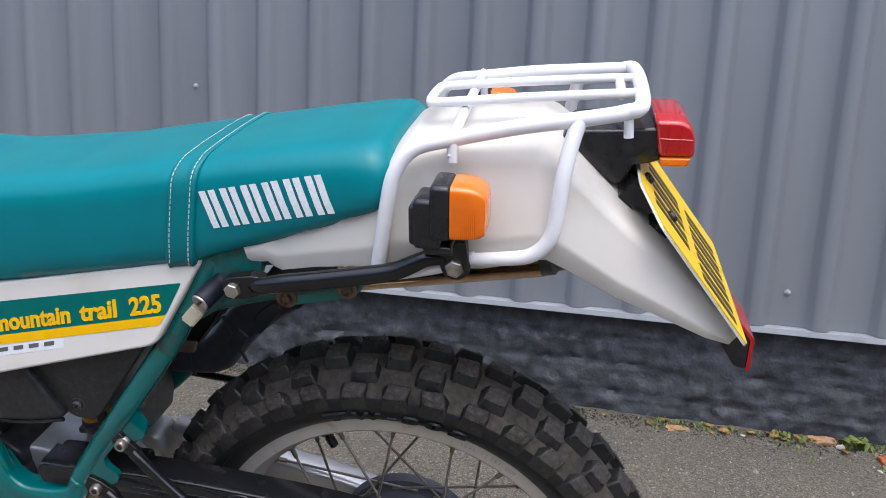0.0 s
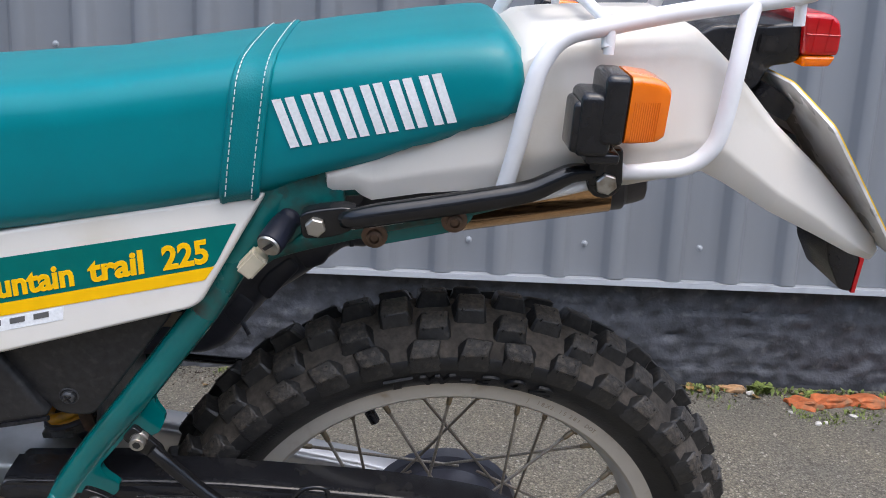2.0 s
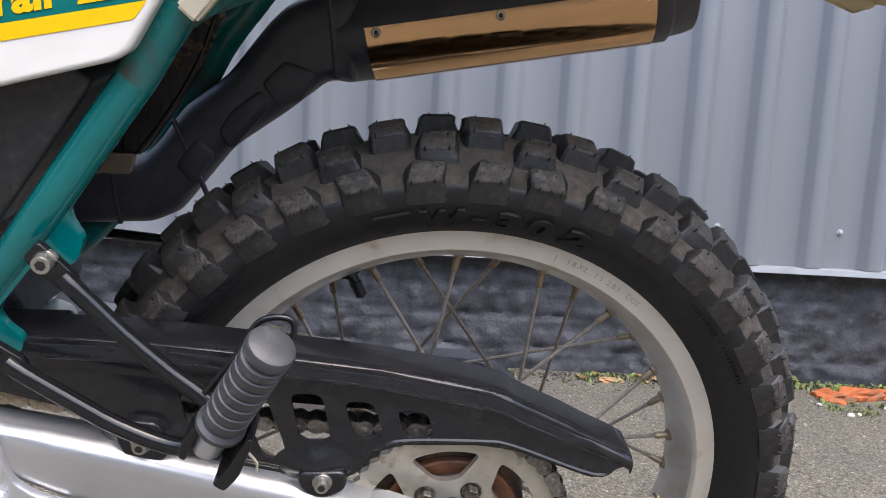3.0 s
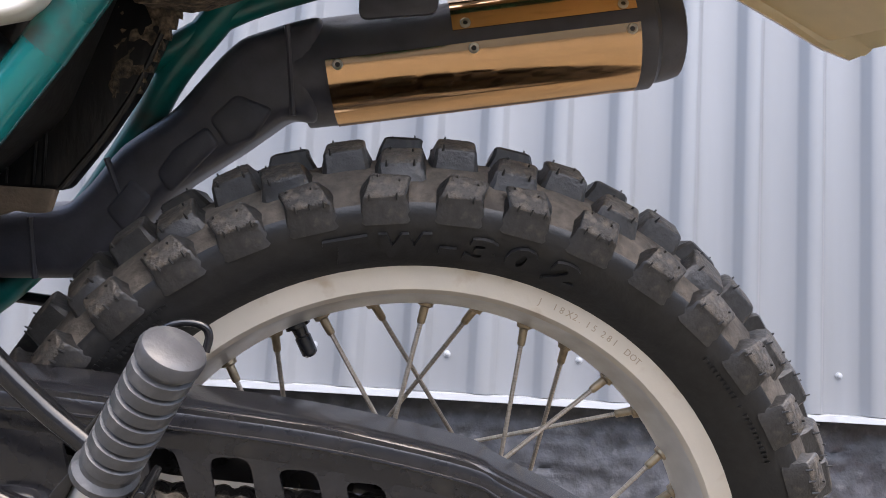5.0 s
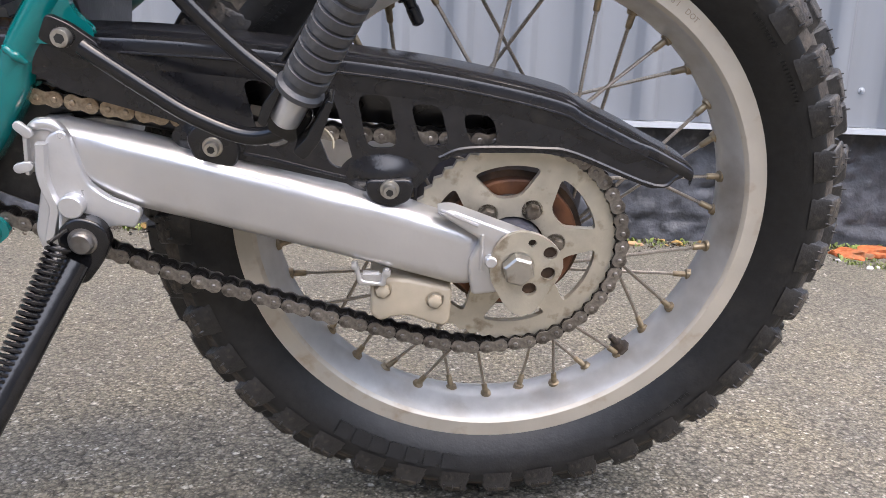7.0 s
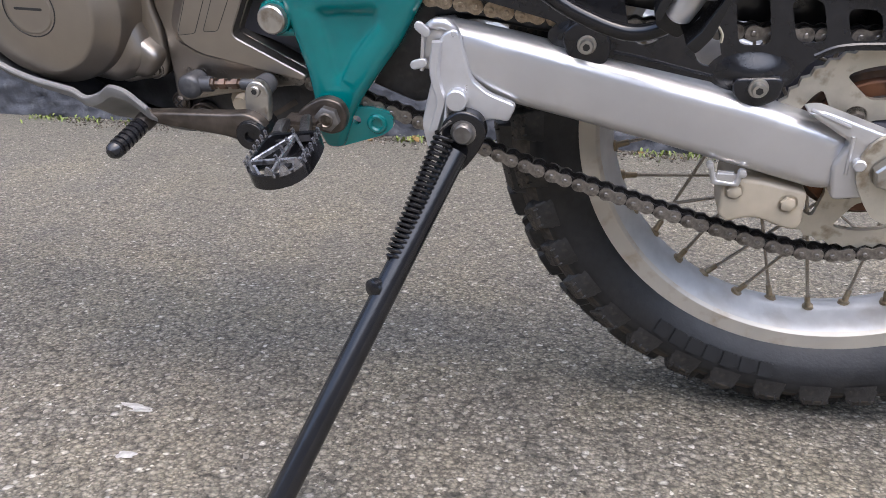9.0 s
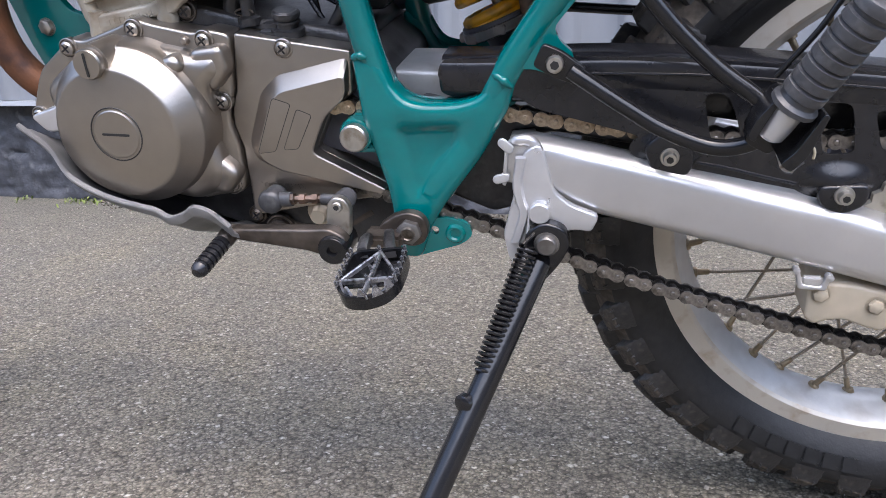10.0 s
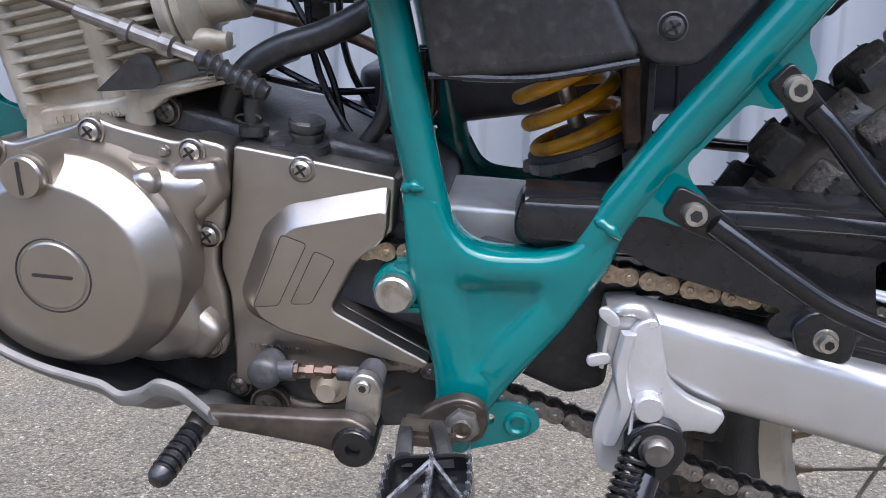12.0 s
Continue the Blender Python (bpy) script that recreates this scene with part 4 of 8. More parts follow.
hub_prof = [(-0.058, 0.018), (-0.056, 0.034), (-0.042, 0.036), (-0.040, 0.050), (-0.034, 0.052), (-0.032, 0.030), (0.006, 0.030), (0.010, 0.058), (0.016, 0.070), (0.034, 0.076), (0.040, 0.089), (0.052, 0.0915), (0.056, 0.088), (0.058, 0.070), (0.058, 0.015)]
hub = part("hub", lathe((0, 0, 0), (0, 1, 0), hub_prof, 40), BLACK_SATIN, wheel, "dusty black hub with a brake drum", crease=25)
NIP = 0.2095
spoke_src = nip_src = None
for k in range(36):
    a = 2 * math.pi * k / 36 + radians(0.9)
    left = k % 2 == 1
    lead = (-1 if (k // 2) % 2 else 1) * radians(62)
    y0 = -0.038 if left else 0.036
    r0 = 0.046 if left else 0.080
    p0 = Vector((r0 * math.cos(a + lead), y0, r0 * math.sin(a + lead)))
    p1 = Vector((NIP * math.cos(a), -0.004 if left else 0.004, NIP * math.sin(a)))
    d = p1 - p0
    q = d.to_track_quat("Z", "Y").to_matrix().to_4x4()
    m = Matrix.Translation(p0) @ q @ Matrix.Diagonal((1, 1, d.length, 1))
    if spoke_src is None:
        spoke_src = part("spoke", lathe((0, 0, 0), (0, 0, 1), [(0, 0.0017), (1, 0.0017)], 8), SPOKE, wheel)
        spoke_src.matrix_local = m
        nip_src = part("spoke_nipple", lathe((0, 0, 0), (0, 0, 1), [(-0.014, 0.0022), (-0.013, 0.0029), (-0.002, 0.0031), (-0.001, 0.0055), (0.004, 0.006)], 10), BRASS, wheel)
        nip_src.matrix_local = Matrix.Translation(p1) @ q
    else:
        again(spoke_src, "spoke", wheel, m)
        again(nip_src, "spoke_nipple", wheel, Matrix.Translation(p1) @ q)
va = radians(116.0)
vd = Vector((-math.cos(va), 0.0, -math.sin(va)))
part("tyre_valve", lathe(Vector((0.211 * math.cos(va), 0, 0.211 * math.sin(va))), vd, [(0, 0.009), (0.003, 0.009), (0.004, 0.0055), (0.010, 0.0050), (0.011, 0.0058), (0.024, 0.0056), (0.026, 0.0035), (0.0262, 0)], 14), BLACK_PLASTIC, wheel, "black capped tyre valve")
va = radians(-47.5)
vd = Vector((-math.cos(va), 0.0, -math.sin(va)))
part("rim_lock", lathe(Vector((0.212 * math.cos(va), 0, 0.212 * math.sin(va))), vd, [(0, 0.010), (0.004, 0.010), (0.005, 0.0065), (0.012, 0.0065), (0.013, 0.0035), (0.022, 0.0033), (0.022, 0)], 8), STEEL_DULL, wheel)

# sprocket and its bolts
teeth = []
for k in range(96):
    a = 2 * math.pi * k / 96
    r = 0.0907 if k % 2 else 0.0876
    teeth.append((r * math.cos(a), r * math.sin(a)))
wins = []
for k in range(6):
    a = radians(37 + 60 * k)
    w0, w1 = radians(13), radians(23)
    ring = [(0.0475 * math.cos(a - w0), 0.0475 * math.sin(a - w0)), (0.0445 * math.cos(a), 0.0445 * math.sin(a)), (0.0475 * math.cos(a + w0), 0.0475 * math.sin(a + w0))]
    ring += [(0.0735 * math.cos(a + w1 * s), 0.0735 * math.sin(a + w1 * s)) for s in (1, 0.5, 0, -0.5, -1)]
    wins.append(fillet(ring, 0.006, 3))
sprocket = part("rear_sprocket", holed(teeth, wins + [disc((0, 0), 0.0285, 24)], -0.0845, -0.0785), SPROCKET, BIKE, "worn cream-coloured steel sprocket", crease=30)
for k in range(6):
    a = radians(7 + 60 * k)
    hex_bolt("bolt", (0.0375 * math.cos(a), -0.0845, 0.0375 * math.sin(a)), 0.0066, sprocket, GRIMY_BOLT, washer=1.45, h=0.007)
part("sprocket_carrier", lathe((0, 0, 0), (0, 1, 0), [(-0.0785, 0.044), (-0.072, 0.050), (-0.068, 0.064), (-0.050, 0.066), (-0.046, 0.05), (-0.046, 0.03)], 36), RUST_DARK, sprocket, "rusty sprocket carrier")
part("carrier_ring", lathe((0, 0, 0), (0, 1, 0), [(-0.0765, 0.0525), (-0.0772, 0.0540), (-0.0772, 0.0570), (-0.0760, 0.0585), (-0.070, 0.0590)], 40), RUST, sprocket, "rust-coloured inner ring")
part("hub_seal", lathe((0, 0, 0), (0, -1, 0), [(0.08, 0.027), (0.094, 0.026), (0.097, 0.02), (0.10, 0.016), (0.115, 0.015)], 28), BLACK_SATIN, sprocket)

# chain: inner and outer links along its loop
chain = group_part("drive_chain", BIKE, "oily roller chain with rusty upper run")
R_S, R_F, FC = 0.0945, 0.029, Vector((-0.548, 0.094))
loop = [Vector((-0.545, 0.124)), Vector((-0.45, 0.1245)), Vector((-0.368, 0.1185)), Vector((-0.294, 0.1075)), Vector((-0.20, 0.099)), Vector((-0.09, 0.0955))]
loop += [Vector((R_S * math.cos(radians(a)), R_S * math.sin(radians(a)))) for a in range(88, -92, -12)]
loop += [Vector((-0.038, -0.0975)), Vector((-0.118, -0.0785)), Vector((-0.204, -0.053)), Vector((-0.286, -0.027)), Vector((-0.381, 0.010)), Vector((-0.425, 0.0245)), Vector((-0.50, 0.05)), Vector((-0.536, 0.064))]
loop += [FC + Vector((-0.026, -0.012)), FC + Vector((-0.026, 0.014))]
line = spline([(p.x, 0, p.y) for p in loop], 8, closed=True)
cum = [0.0]
for a, b in zip(line, line[1:] + line[:1]):
    cum.append(cum[-1] + (b - a).length)
links = int(round(cum[-1] / 0.0127 / 2)) * 2
step = cum[-1] / links


def chain_at(s):
    s %= cum[-1]
    i = min(len(line) - 1, int(np.searchsorted(cum, s, side="right")) - 1)
    t = (s - cum[i]) / max(1e-9, cum[i + 1] - cum[i])
    return line[i].lerp(line[(i + 1) % len(line)], t)


def link_bm(outer):
    own = bmesh.new()
    hw = 0.0078 if outer else 0.0058
    out = []
    for c, s0 in ((0.00635, -90), (-0.00635, 90)):
        out += [(c + 0.0064 * math.cos(radians(s0 + 180 * k / 6)), 0.0064 * math.sin(radians(s0 + 180 * k / 6))) for k in range(7)]
    out[6:8] = [out[6], (0.0, 0.0046), out[7]]
    out.append((0.0, -0.0046))
    for y in (-hw, hw - 0.0016):
        prism(out, y, y + 0.0016, bm=own)
    for c in (-0.00635, 0.00635):
        lathe((c, 0, 0), (0, 1, 0), [(-0.0093, 0.0016), (-0.0088, 0.0023), (0.0088, 0.0023), (0.0093, 0.0016)] if outer else [(-0.005, 0.0042), (0.005, 0.0042)], 10, bm=own)
    return own


srcs = {}
for k in range(links):
    a, b = chain_at(k * step), chain_at((k + 1) * step)
    mid, d = (a + b) / 2, b - a
    up_run = mid.z > 0.09 and mid.x < -0.02
    gold = up_run and mid.x < -0.25
    key = (k % 2, gold)
    m = Matrix.Translation(mid + Vector((0, -0.0815, 0))) @ Matrix.Rotation(-math.atan2(d.z, d.x), 4, "Y")
    if key not in srcs:
        srcs[key] = part("chain_link", link_bm(k % 2 == 0), (CHAIN_UP if gold else CHAIN_OUT) if k % 2 == 0 else CHAIN_IN, chain, crease=30)
        srcs[key].matrix_local = m
    else:
        again(srcs[key], "chain_link", chain, m)

# -- swingarm
arm_outline = fillet([(-0.351, 0.104), (-0.292, 0.0925), (-0.161, 0.060), (-0.100, 0.046), (-0.03, 0.024), (-0.026, -0.010), (-0.034, -0.026), (-0.05, -0.026), (-0.136, -0.003), (-0.235, 0.022), (-0.297, 0.037), (-0.345, 0.060)], 0.006, 3)
swingarm = part("swingarm", prism(arm_outline, -0.112, -0.072, 0.014, 6, back=True), SILVER, BIKE, "silver box-section swingarm")
part("right_arm", prism([(x, z) for x, z in arm_outline], 0.072, 0.112, 0.009, 3, back=True), SILVER, swingarm)
bm = prism(fillet([(-0.36, 0.1), (-0.345, 0.03), (-0.44, 0.075), (-0.51, 0.085), (-0.52, 0.12), (-0.46, 0.128)], 0.01), 0.052, 0.10, 0.006)
prism(fillet([(-0.41, 0.146), (-0.36, 0.10), (-0.36, 0.06), (-0.42, 0.055), (-0.50, 0.08), (-0.505, 0.122), (-0.476, 0.149)], 0.008), -0.05, 0.030, 0.006, bm=bm)
part("pivot_casting", bm, RIM_INSIDE, swingarm, "pale cast pivot section")
axle_block = part("axle_block", prism(fillet([(-0.068, 0.044), (-0.055, 0.046), (0.016, 0.020), (0.022, 0.0), (0.014, -0.022), (-0.035, -0.030), (-0.04, 0.0), (-0.03, 0.02)], 0.005, 3), -0.1165, -0.098, 0.003, 2), SILVER, swingarm)
for s_, e_ in (((-0.030, -0.1165, 0.026), (-0.029, -0.1165, -0.006)), ((-0.064, -0.1145, 0.0455), (-0.034, -0.1175, 0.034))):
    part("weld_bead", tube([s_, e_], 0.0016, 8, smooth=False), SILVER, swingarm)
snail = []
for k in range(28):
    a = 2 * math.pi * k / 28
    r = 0.030 + 0.0012 * math.cos(3 * a) + 0.017 * max(0.0, math.cos(a + radians(86))) ** 8
    snail.append((0.006 + r * math.cos(a), 0.001 + r * math.sin(a)))
holes = [disc((0.010, 0.0215), 0.0034, 12), disc((0.0255, 0.0130), 0.0058, 16), disc((0.0255, -0.0055), 0.0060, 16), disc((0.0115, -0.0200), 0.0060, 16)]
adjuster = part("chain_adjuster", holed(snail, holes, -0.1215, -0.1175), SPROCKET, swingarm, "pale snail-cam chain adjuster plate", crease=30)
# Rust-dark disc added behind the holes; its colour stands for their shade.
part("adjuster_back", prism(disc((0.008, 0.0), 0.0262, 28), -0.1173, -0.1150), RUST_DARK, swingarm, "rust-dark plate added to give the adjuster holes their shade")
hex_bolt("axle_nut", (0.0, -0.1215, 0.0), 0.0132, swingarm, STEEL, washer=1.12, h=0.010)
part("stop_pin", lathe((-0.022, -0.112, 0.004), (0, -1, 0), [(0, 0.005), (0.010, 0.005), (0.011, 0.004), (0.011, 0)], 14), SILVER_BRIGHT, swingarm)
# chain guide under the arm
guide = part("chain_guide", prism(fillet([(-0.118, -0.020), (-0.118, -0.055), (-0.110, -0.062), (-0.098, -0.057), (-0.085, -0.056), (-0.070, -0.062), (-0.055, -0.066), (-0.050, -0.060), (-0.050, -0.030), (-0.085, -0.022)], 0.004, 3), -0.106, -0.066, 0.003, 2), BEIGE, BIKE, "beige plastic chain guide")
for x, z in ((-0.108, -0.031), (-0.064, -0.040)):
    hex_bolt("bolt", (x, -0.106, z), 0.0062, guide, BEIGE, washer=1.4, h=0.004)
bm = prism(fillet([(-0.132, -0.006), (-0.128, -0.007), (-0.125, -0.019), (-0.110, -0.021), (-0.108, -0.012), (-0.104, -0.012), (-0.106, -0.0245), (-0.128, -0.0235)], 0.002, 2), -0.113, -0.108, 0.0015, 2)
lathe((-0.131, -0.108, -0.006), (0, -1, 0), [(0, 0.0028), (0.006, 0.0028), (0.007, 0)], 10, bm=bm), lathe((-0.105, -0.108, -0.012), (0, -1, 0), [(0, 0.0034), (0.006, 0.0034), (0.007, 0)], 10, bm=bm)
box((-0.126, -0.112, -0.022), (-0.109, -0.106, -0.012), 0.002, bm=bm)
part("guide_clip", bm, SILVER, swingarm)
# rubber rubbing strip round the pivot end
bm = prism(fillet([(-0.448, 0.128), (-0.40, 0.1165), (-0.345, 0.112), (-0.262, 0.098), (-0.258, 0.086), (-0.33, 0.098), (-0.356, 0.095), (-0.360, 0.03), (-0.385, 0.022), (-0.44, 0.045), (-0.470, 0.075)], 0.006, 3), -0.0735, -0.050, 0.004, 2)
part("chain_slider", bm, BLACK_DUSTY, swingarm, "black rubber chain slider")

# -- chain guard
guard_out = fillet([(-0.425, 0.153), (-0.420, 0.168), (-0.387, 0.1675), (-0.287, 0.168), (-0.219, 0.165), (-0.149, 0.159), (-0.061, 0.150), (0.023, 0.134), (0.051, 0.121), (0.131, 0.084), (0.139, 0.075), (0.110, 0.060), (0.042, 0.085), (0.015, 0.0885), (-0.044, 0.087), (-0.066, 0.079), (-0.080, 0.058), (-0.100, 0.055), (-0.125, 0.0565), (-0.160, 0.0635), (-0.222, 0.0765), (-0.250, 0.086), (-0.262, 0.104), (-0.343, 0.126), (-0.361, 0.138), (-0.410, 0.143)], 0.006, 3)
guard_slots = [fillet(q, 0.008, 4) for q in ([(-0.214, 0.138), (-0.196, 0.138), (-0.187, 0.116), (-0.180, 0.090), (-0.198, 0.085), (-0.207, 0.104)], [(-0.166, 0.133), (-0.150, 0.134), (-0.137, 0.095), (-0.131, 0.071), (-0.150, 0.072), (-0.160, 0.10)], [(-0.130, 0.130), (-0.106, 0.130), (-0.098, 0.089), (-0.122, 0.088)], [(-0.090, 0.1245), (-0.067, 0.124), (-0.058, 0.092), (-0.080, 0.091)], [(-0.050, 0.1185), (-0.026, 0.117), (-0.020, 0.094), (-0.042, 0.0925)])]
bm = holed(guard_out, guard_slots, -0.097, -0.0935)
top = [Vector((x, 0, z)) for x, z in ((-0.420, 0.168), (-0.387, 0.1675), (-0.287, 0.168), (-0.219, 0.165), (-0.149, 0.159), (-0.061, 0.150), (0.023, 0.134), (0.051, 0.121), (0.131, 0.084), (0.139, 0.076))]
ROLL = [(-0.0968, -0.026), (-0.0985, -0.019), (-0.0992, -0.012), (-0.0985, -0.006), (-0.0962, -0.0015), (-0.0925, 0.0012), (-0.086, 0.0022), (-0.060, 0.0022), (-0.058, -0.001), (-0.092, -0.0022), (-0.0940, -0.010), (-0.094, -0.026)]
loft(bm, [[(p.x, y, p.z + z * (0.45 if p.x > 0.09 else 1.0)) for y, z in ROLL] for p in spline(top, 5)])
own = prism([(x, z - 0.001) for x, z in ((-0.30, 0.167), (-0.219, 0.1645), (-0.149, 0.1585), (-0.061, 0.1495), (0.023, 0.1335), (0.05, 0.1205), (0.05, 0.106), (-0.02, 0.094), (-0.08, 0.0965), (-0.16, 0.102), (-0.30, 0.125))], -0.0610, -0.0585)
absorb(bm, own)
rib = spline([(x, -0.0965, z) for x, z in ((0.128, 0.073), (0.110, 0.0635), (0.042, 0.0885), (0.015, 0.092), (-0.044, 0.0905), (-0.066, 0.082))], 5)
tube(rib, 0.0018, 6, smooth=False, bm=bm)
guard = part("chain_guard", bm, BLACK_PLASTIC, BIKE, "black plastic chain guard with five slots", crease=30)
part("mount_boss", bulge((-0.1090, 0.0670), 0.034, 0.020, 0.016, -0.0962, 0.0095), BLACK_PLASTIC, guard, "smooth moulded boss", crease=180)
part("mount_boss", bulge((-0.2365, 0.0930), 0.032, 0.016, 0.014, -0.0968, 0.0085), BLACK_PLASTIC, guard, crease=180)
for pts_, r_ in (([(-0.216, -0.0968, 0.0815), (-0.190, -0.0972, 0.0765), (-0.160, -0.0972, 0.0690), (-0.138, -0.0968, 0.0640)], 0.0016), ([(0.118, -0.0975, 0.0800), (0.050, -0.0988, 0.1095), (0.022, -0.0990, 0.1220), (-0.061, -0.0990, 0.1380), (-0.149, -0.0990, 0.1472), (-0.219, -0.0990, 0.1530), (-0.300, -0.0990, 0.1555)], 0.0013)):
    part("moulded_ridge", tube(pts_, r_, 8), BLACK_PLASTIC, guard)
part("front_flap", prism(fillet([(-0.421, 0.164), (-0.30, 0.166), (-0.30, 0.128), (-0.398, 0.128), (-0.4255, 0.136), (-0.4265, 0.151)], 0.006, 4), -0.088, -0.040, 0.006, 3, back=True), BLACK_PLASTIC, guard)
part("mount_tab", prism(fillet([(-0.124, 0.066), (-0.085, 0.068), (-0.086, 0.050), (-0.104, 0.041), (-0.121, 0.049)], 0.010, 4), -0.1075, -0.0950, 0.003, 2), BLACK_PLASTIC, guard)
part("mount_tab", prism(fillet([(-0.258, 0.096), (-0.246, 0.108), (-0.224, 0.106), (-0.217, 0.088), (-0.221, 0.072), (-0.250, 0.074)], 0.007, 4), -0.1060, -0.0950, 0.003, 2), BLACK_PLASTIC, guard)
hex_bolt("bolt", (-0.104, -0.1095, 0.059), 0.0055, guard, STEEL, washer=1.4, socket=True)
hex_bolt("bolt", (-0.237, -0.1075, 0.089), 0.0055, guard, STEEL, washer=1.4, socket=True)

# -- side stand
plate_out = fillet([(-0.338, 0.104), (-0.352, 0.098), (-0.361, 0.060), (-0.371, 0.022), (-0.366, -0.004), (-0.350, -0.010), (-0.334, 0.004), (-0.318, 0.027), (-0.306, 0.028), (-0.297, 0.026), (-0.290, 0.041), (-0.314, 0.050), (-0.328, 0.062)], 0.006, 3)
bm = prism(plate_out, -0.119, -0.112, 0.002, 2)
stand_bracket = part("stand_bracket", bm, SILVER_BRIGHT, BIKE, "bright silver welded stand bracket")
rib_line = spline([(-0.3545, 0, 0.093), (-0.3575, 0, 0.070), (-0.3555, 0, 0.056), (-0.3525, 0, 0.044), (-0.3560, 0, 0.030), (-0.3600, 0, 0.017)], 5)
bm = bmesh.new()
loft(bm, [[(p.x - 0.0046, -0.116, p.z), (p.x - 0.0040, -0.1225, p.z), (p.x - 0.0028, -0.1240, p.z), (p.x + 0.0028, -0.1240, p.z), (p.x + 0.0040, -0.1225, p.z), (p.x + 0.0046, -0.116, p.z)] for p in rib_line])
part("stiffening_rib", bm, SILVER_BRIGHT, stand_bracket)
part("weld_bead", tube([(-0.364, -0.1115, 0.102), (-0.357, -0.1125, 0.105), (-0.348, -0.1125, 0.1045), (-0.3425, -0.1120, 0.098), (-0.3420, -0.1115, 0.090), (-0.347, -0.1115, 0.0865)], [0.003, 0.0048, 0.0052, 0.0050, 0.0054, 0.003], 10), SILVER, stand_bracket)
part("arm_end_cap", prism(fillet([(-0.3665, 0.101), (-0.346, 0.103), (-0.348, 0.066), (-0.3695, 0.068)], 0.002, 2), -0.1135, -0.076, 0.002, 2), SILVER, stand_bracket)
part("edge_strip", prism(fillet([(-0.3675, 0.100), (-0.3645, 0.1005), (-0.3675, 0.067), (-0.3705, 0.068)], 0.001, 2), -0.119, -0.100, 0.0008, 2), SILVER, stand_bracket)
for c, d_ in (((-0.3695, 0.1045), (-0.364, 0.0995)), ((-0.3745, 0.0725), (-0.3675, 0.0745))):
    part("spring_ear", prism(slot(c, d_, 0.0038, 5), -0.1195, -0.1165, 0.0008, 2), SILVER_BRIGHT, stand_bracket)
part("weld_nub", lathe((-0.345, -0.1135, 0.0755), (0, -1, 0), [(0, 0.0055), (0.002, 0.005), (0.004, 0.003), (0.0045, 0)], 12), SILVER_BRIGHT, stand_bracket)
part("stop_pin", lathe((-0.339, -0.117, 0.046), (0, -1, 0), [(0, 0.0092), (0.010, 0.0092), (0.011, 0.0082), (0.0112, 0)], 20), SILVER_BRIGHT, stand_bracket)
part("return_hook", tube([(-0.3475, -0.121, 0.046), (-0.3485, -0.124, 0.036), (-0.3495, -0.128, 0.022)], 0.0013, 6), SILVER_BRIGHT, stand_bracket)
S0, S1 = Vector((-0.335, -0.126, 0.012)), Vector((-0.3840, -0.2130, -0.0850))
sd = (S1 - S0).normalized()


def world_z(p):
    """Height above the yard's datum of a point of the leaning bike."""
    return 0.3014 + (p.y + 0.0335) * N.z + p.z * V.z


FOOT = S0 + sd * ((world_z(S0) - GROUND_Z - 0.012) / (world_z(S0) - world_z(S0 + sd)))
bm = prism(fillet([(-0.352, 0.028), (-0.336, 0.040), (-0.318, 0.034), (-0.313, 0.018), (-0.322, 0.0), (-0.336, -0.018), (-0.350, -0.014), (-0.352, 0.006)], 0.008, 4), -0.130, -0.119, 0.003, 2)
tube([S0 + sd * 0.012, S0 + sd * 0.05, S1, FOOT], 0.0106, 16, smooth=False, bm=bm)
stand = part("side_stand", bm, BLACK_METAL, BIKE, "black tubular side stand leg, folded down")
part("pivot_bolt", lathe((-0.333, -0.130, 0.020), (0, -1, 0), [(-0.002, 0.0108), (0.001, 0.0108), (0.0015, 0.0092), (0.0050, 0.0088), (0.0065, 0.0074), (0.0067, 0.0)], 26), ZINC, stand, "round-headed steel pivot bolt")
part("stand_foot", box(FOOT - Vector((0.026, 0.020, 0.006)), FOOT + Vector((0.026, 0.020, 0.004)), 0.003, 2, turn=frame_axes.inverted()), BLACK_METAL, stand)
side = Vector((-0.80, -0.10, 0.58))
knob_at = Vector((-0.392, -0.218, -0.083))
part("spring_post", lathe(knob_at + Vector((0.007, 0.012, -0.001)), (-0.5, -0.85, 0.1), [(0, 0.005), (0.010, 0.005), (0.012, 0.0085), (0.018, 0.0085), (0.020, 0.006), (0.0203, 0)], 14), BLACK_METAL, stand)
A0, A1 = Vector((-0.347, -0.137, 0.020)), Vector((-0.3800, -0.1985, -0.064))
ax = (A1 - A0).normalized()
e1 = ax.orthogonal().normalized()
e2 = ax.cross(e1)
turns = 24
coil = [A0.lerp(A1, k / (turns * 10)) + 0.0078 * (math.cos(k * math.pi / 5) * e1 + math.sin(k * math.pi / 5) * e2) for k in range(turns * 10 + 1)]
coil = [A0 - ax * 0.012] + coil + [A1 + ax * 0.008, knob_at]
part("return_spring", tube(coil, 0.0016, 6, smooth=False), BLACK_METAL, stand, "tight black coil return spring")

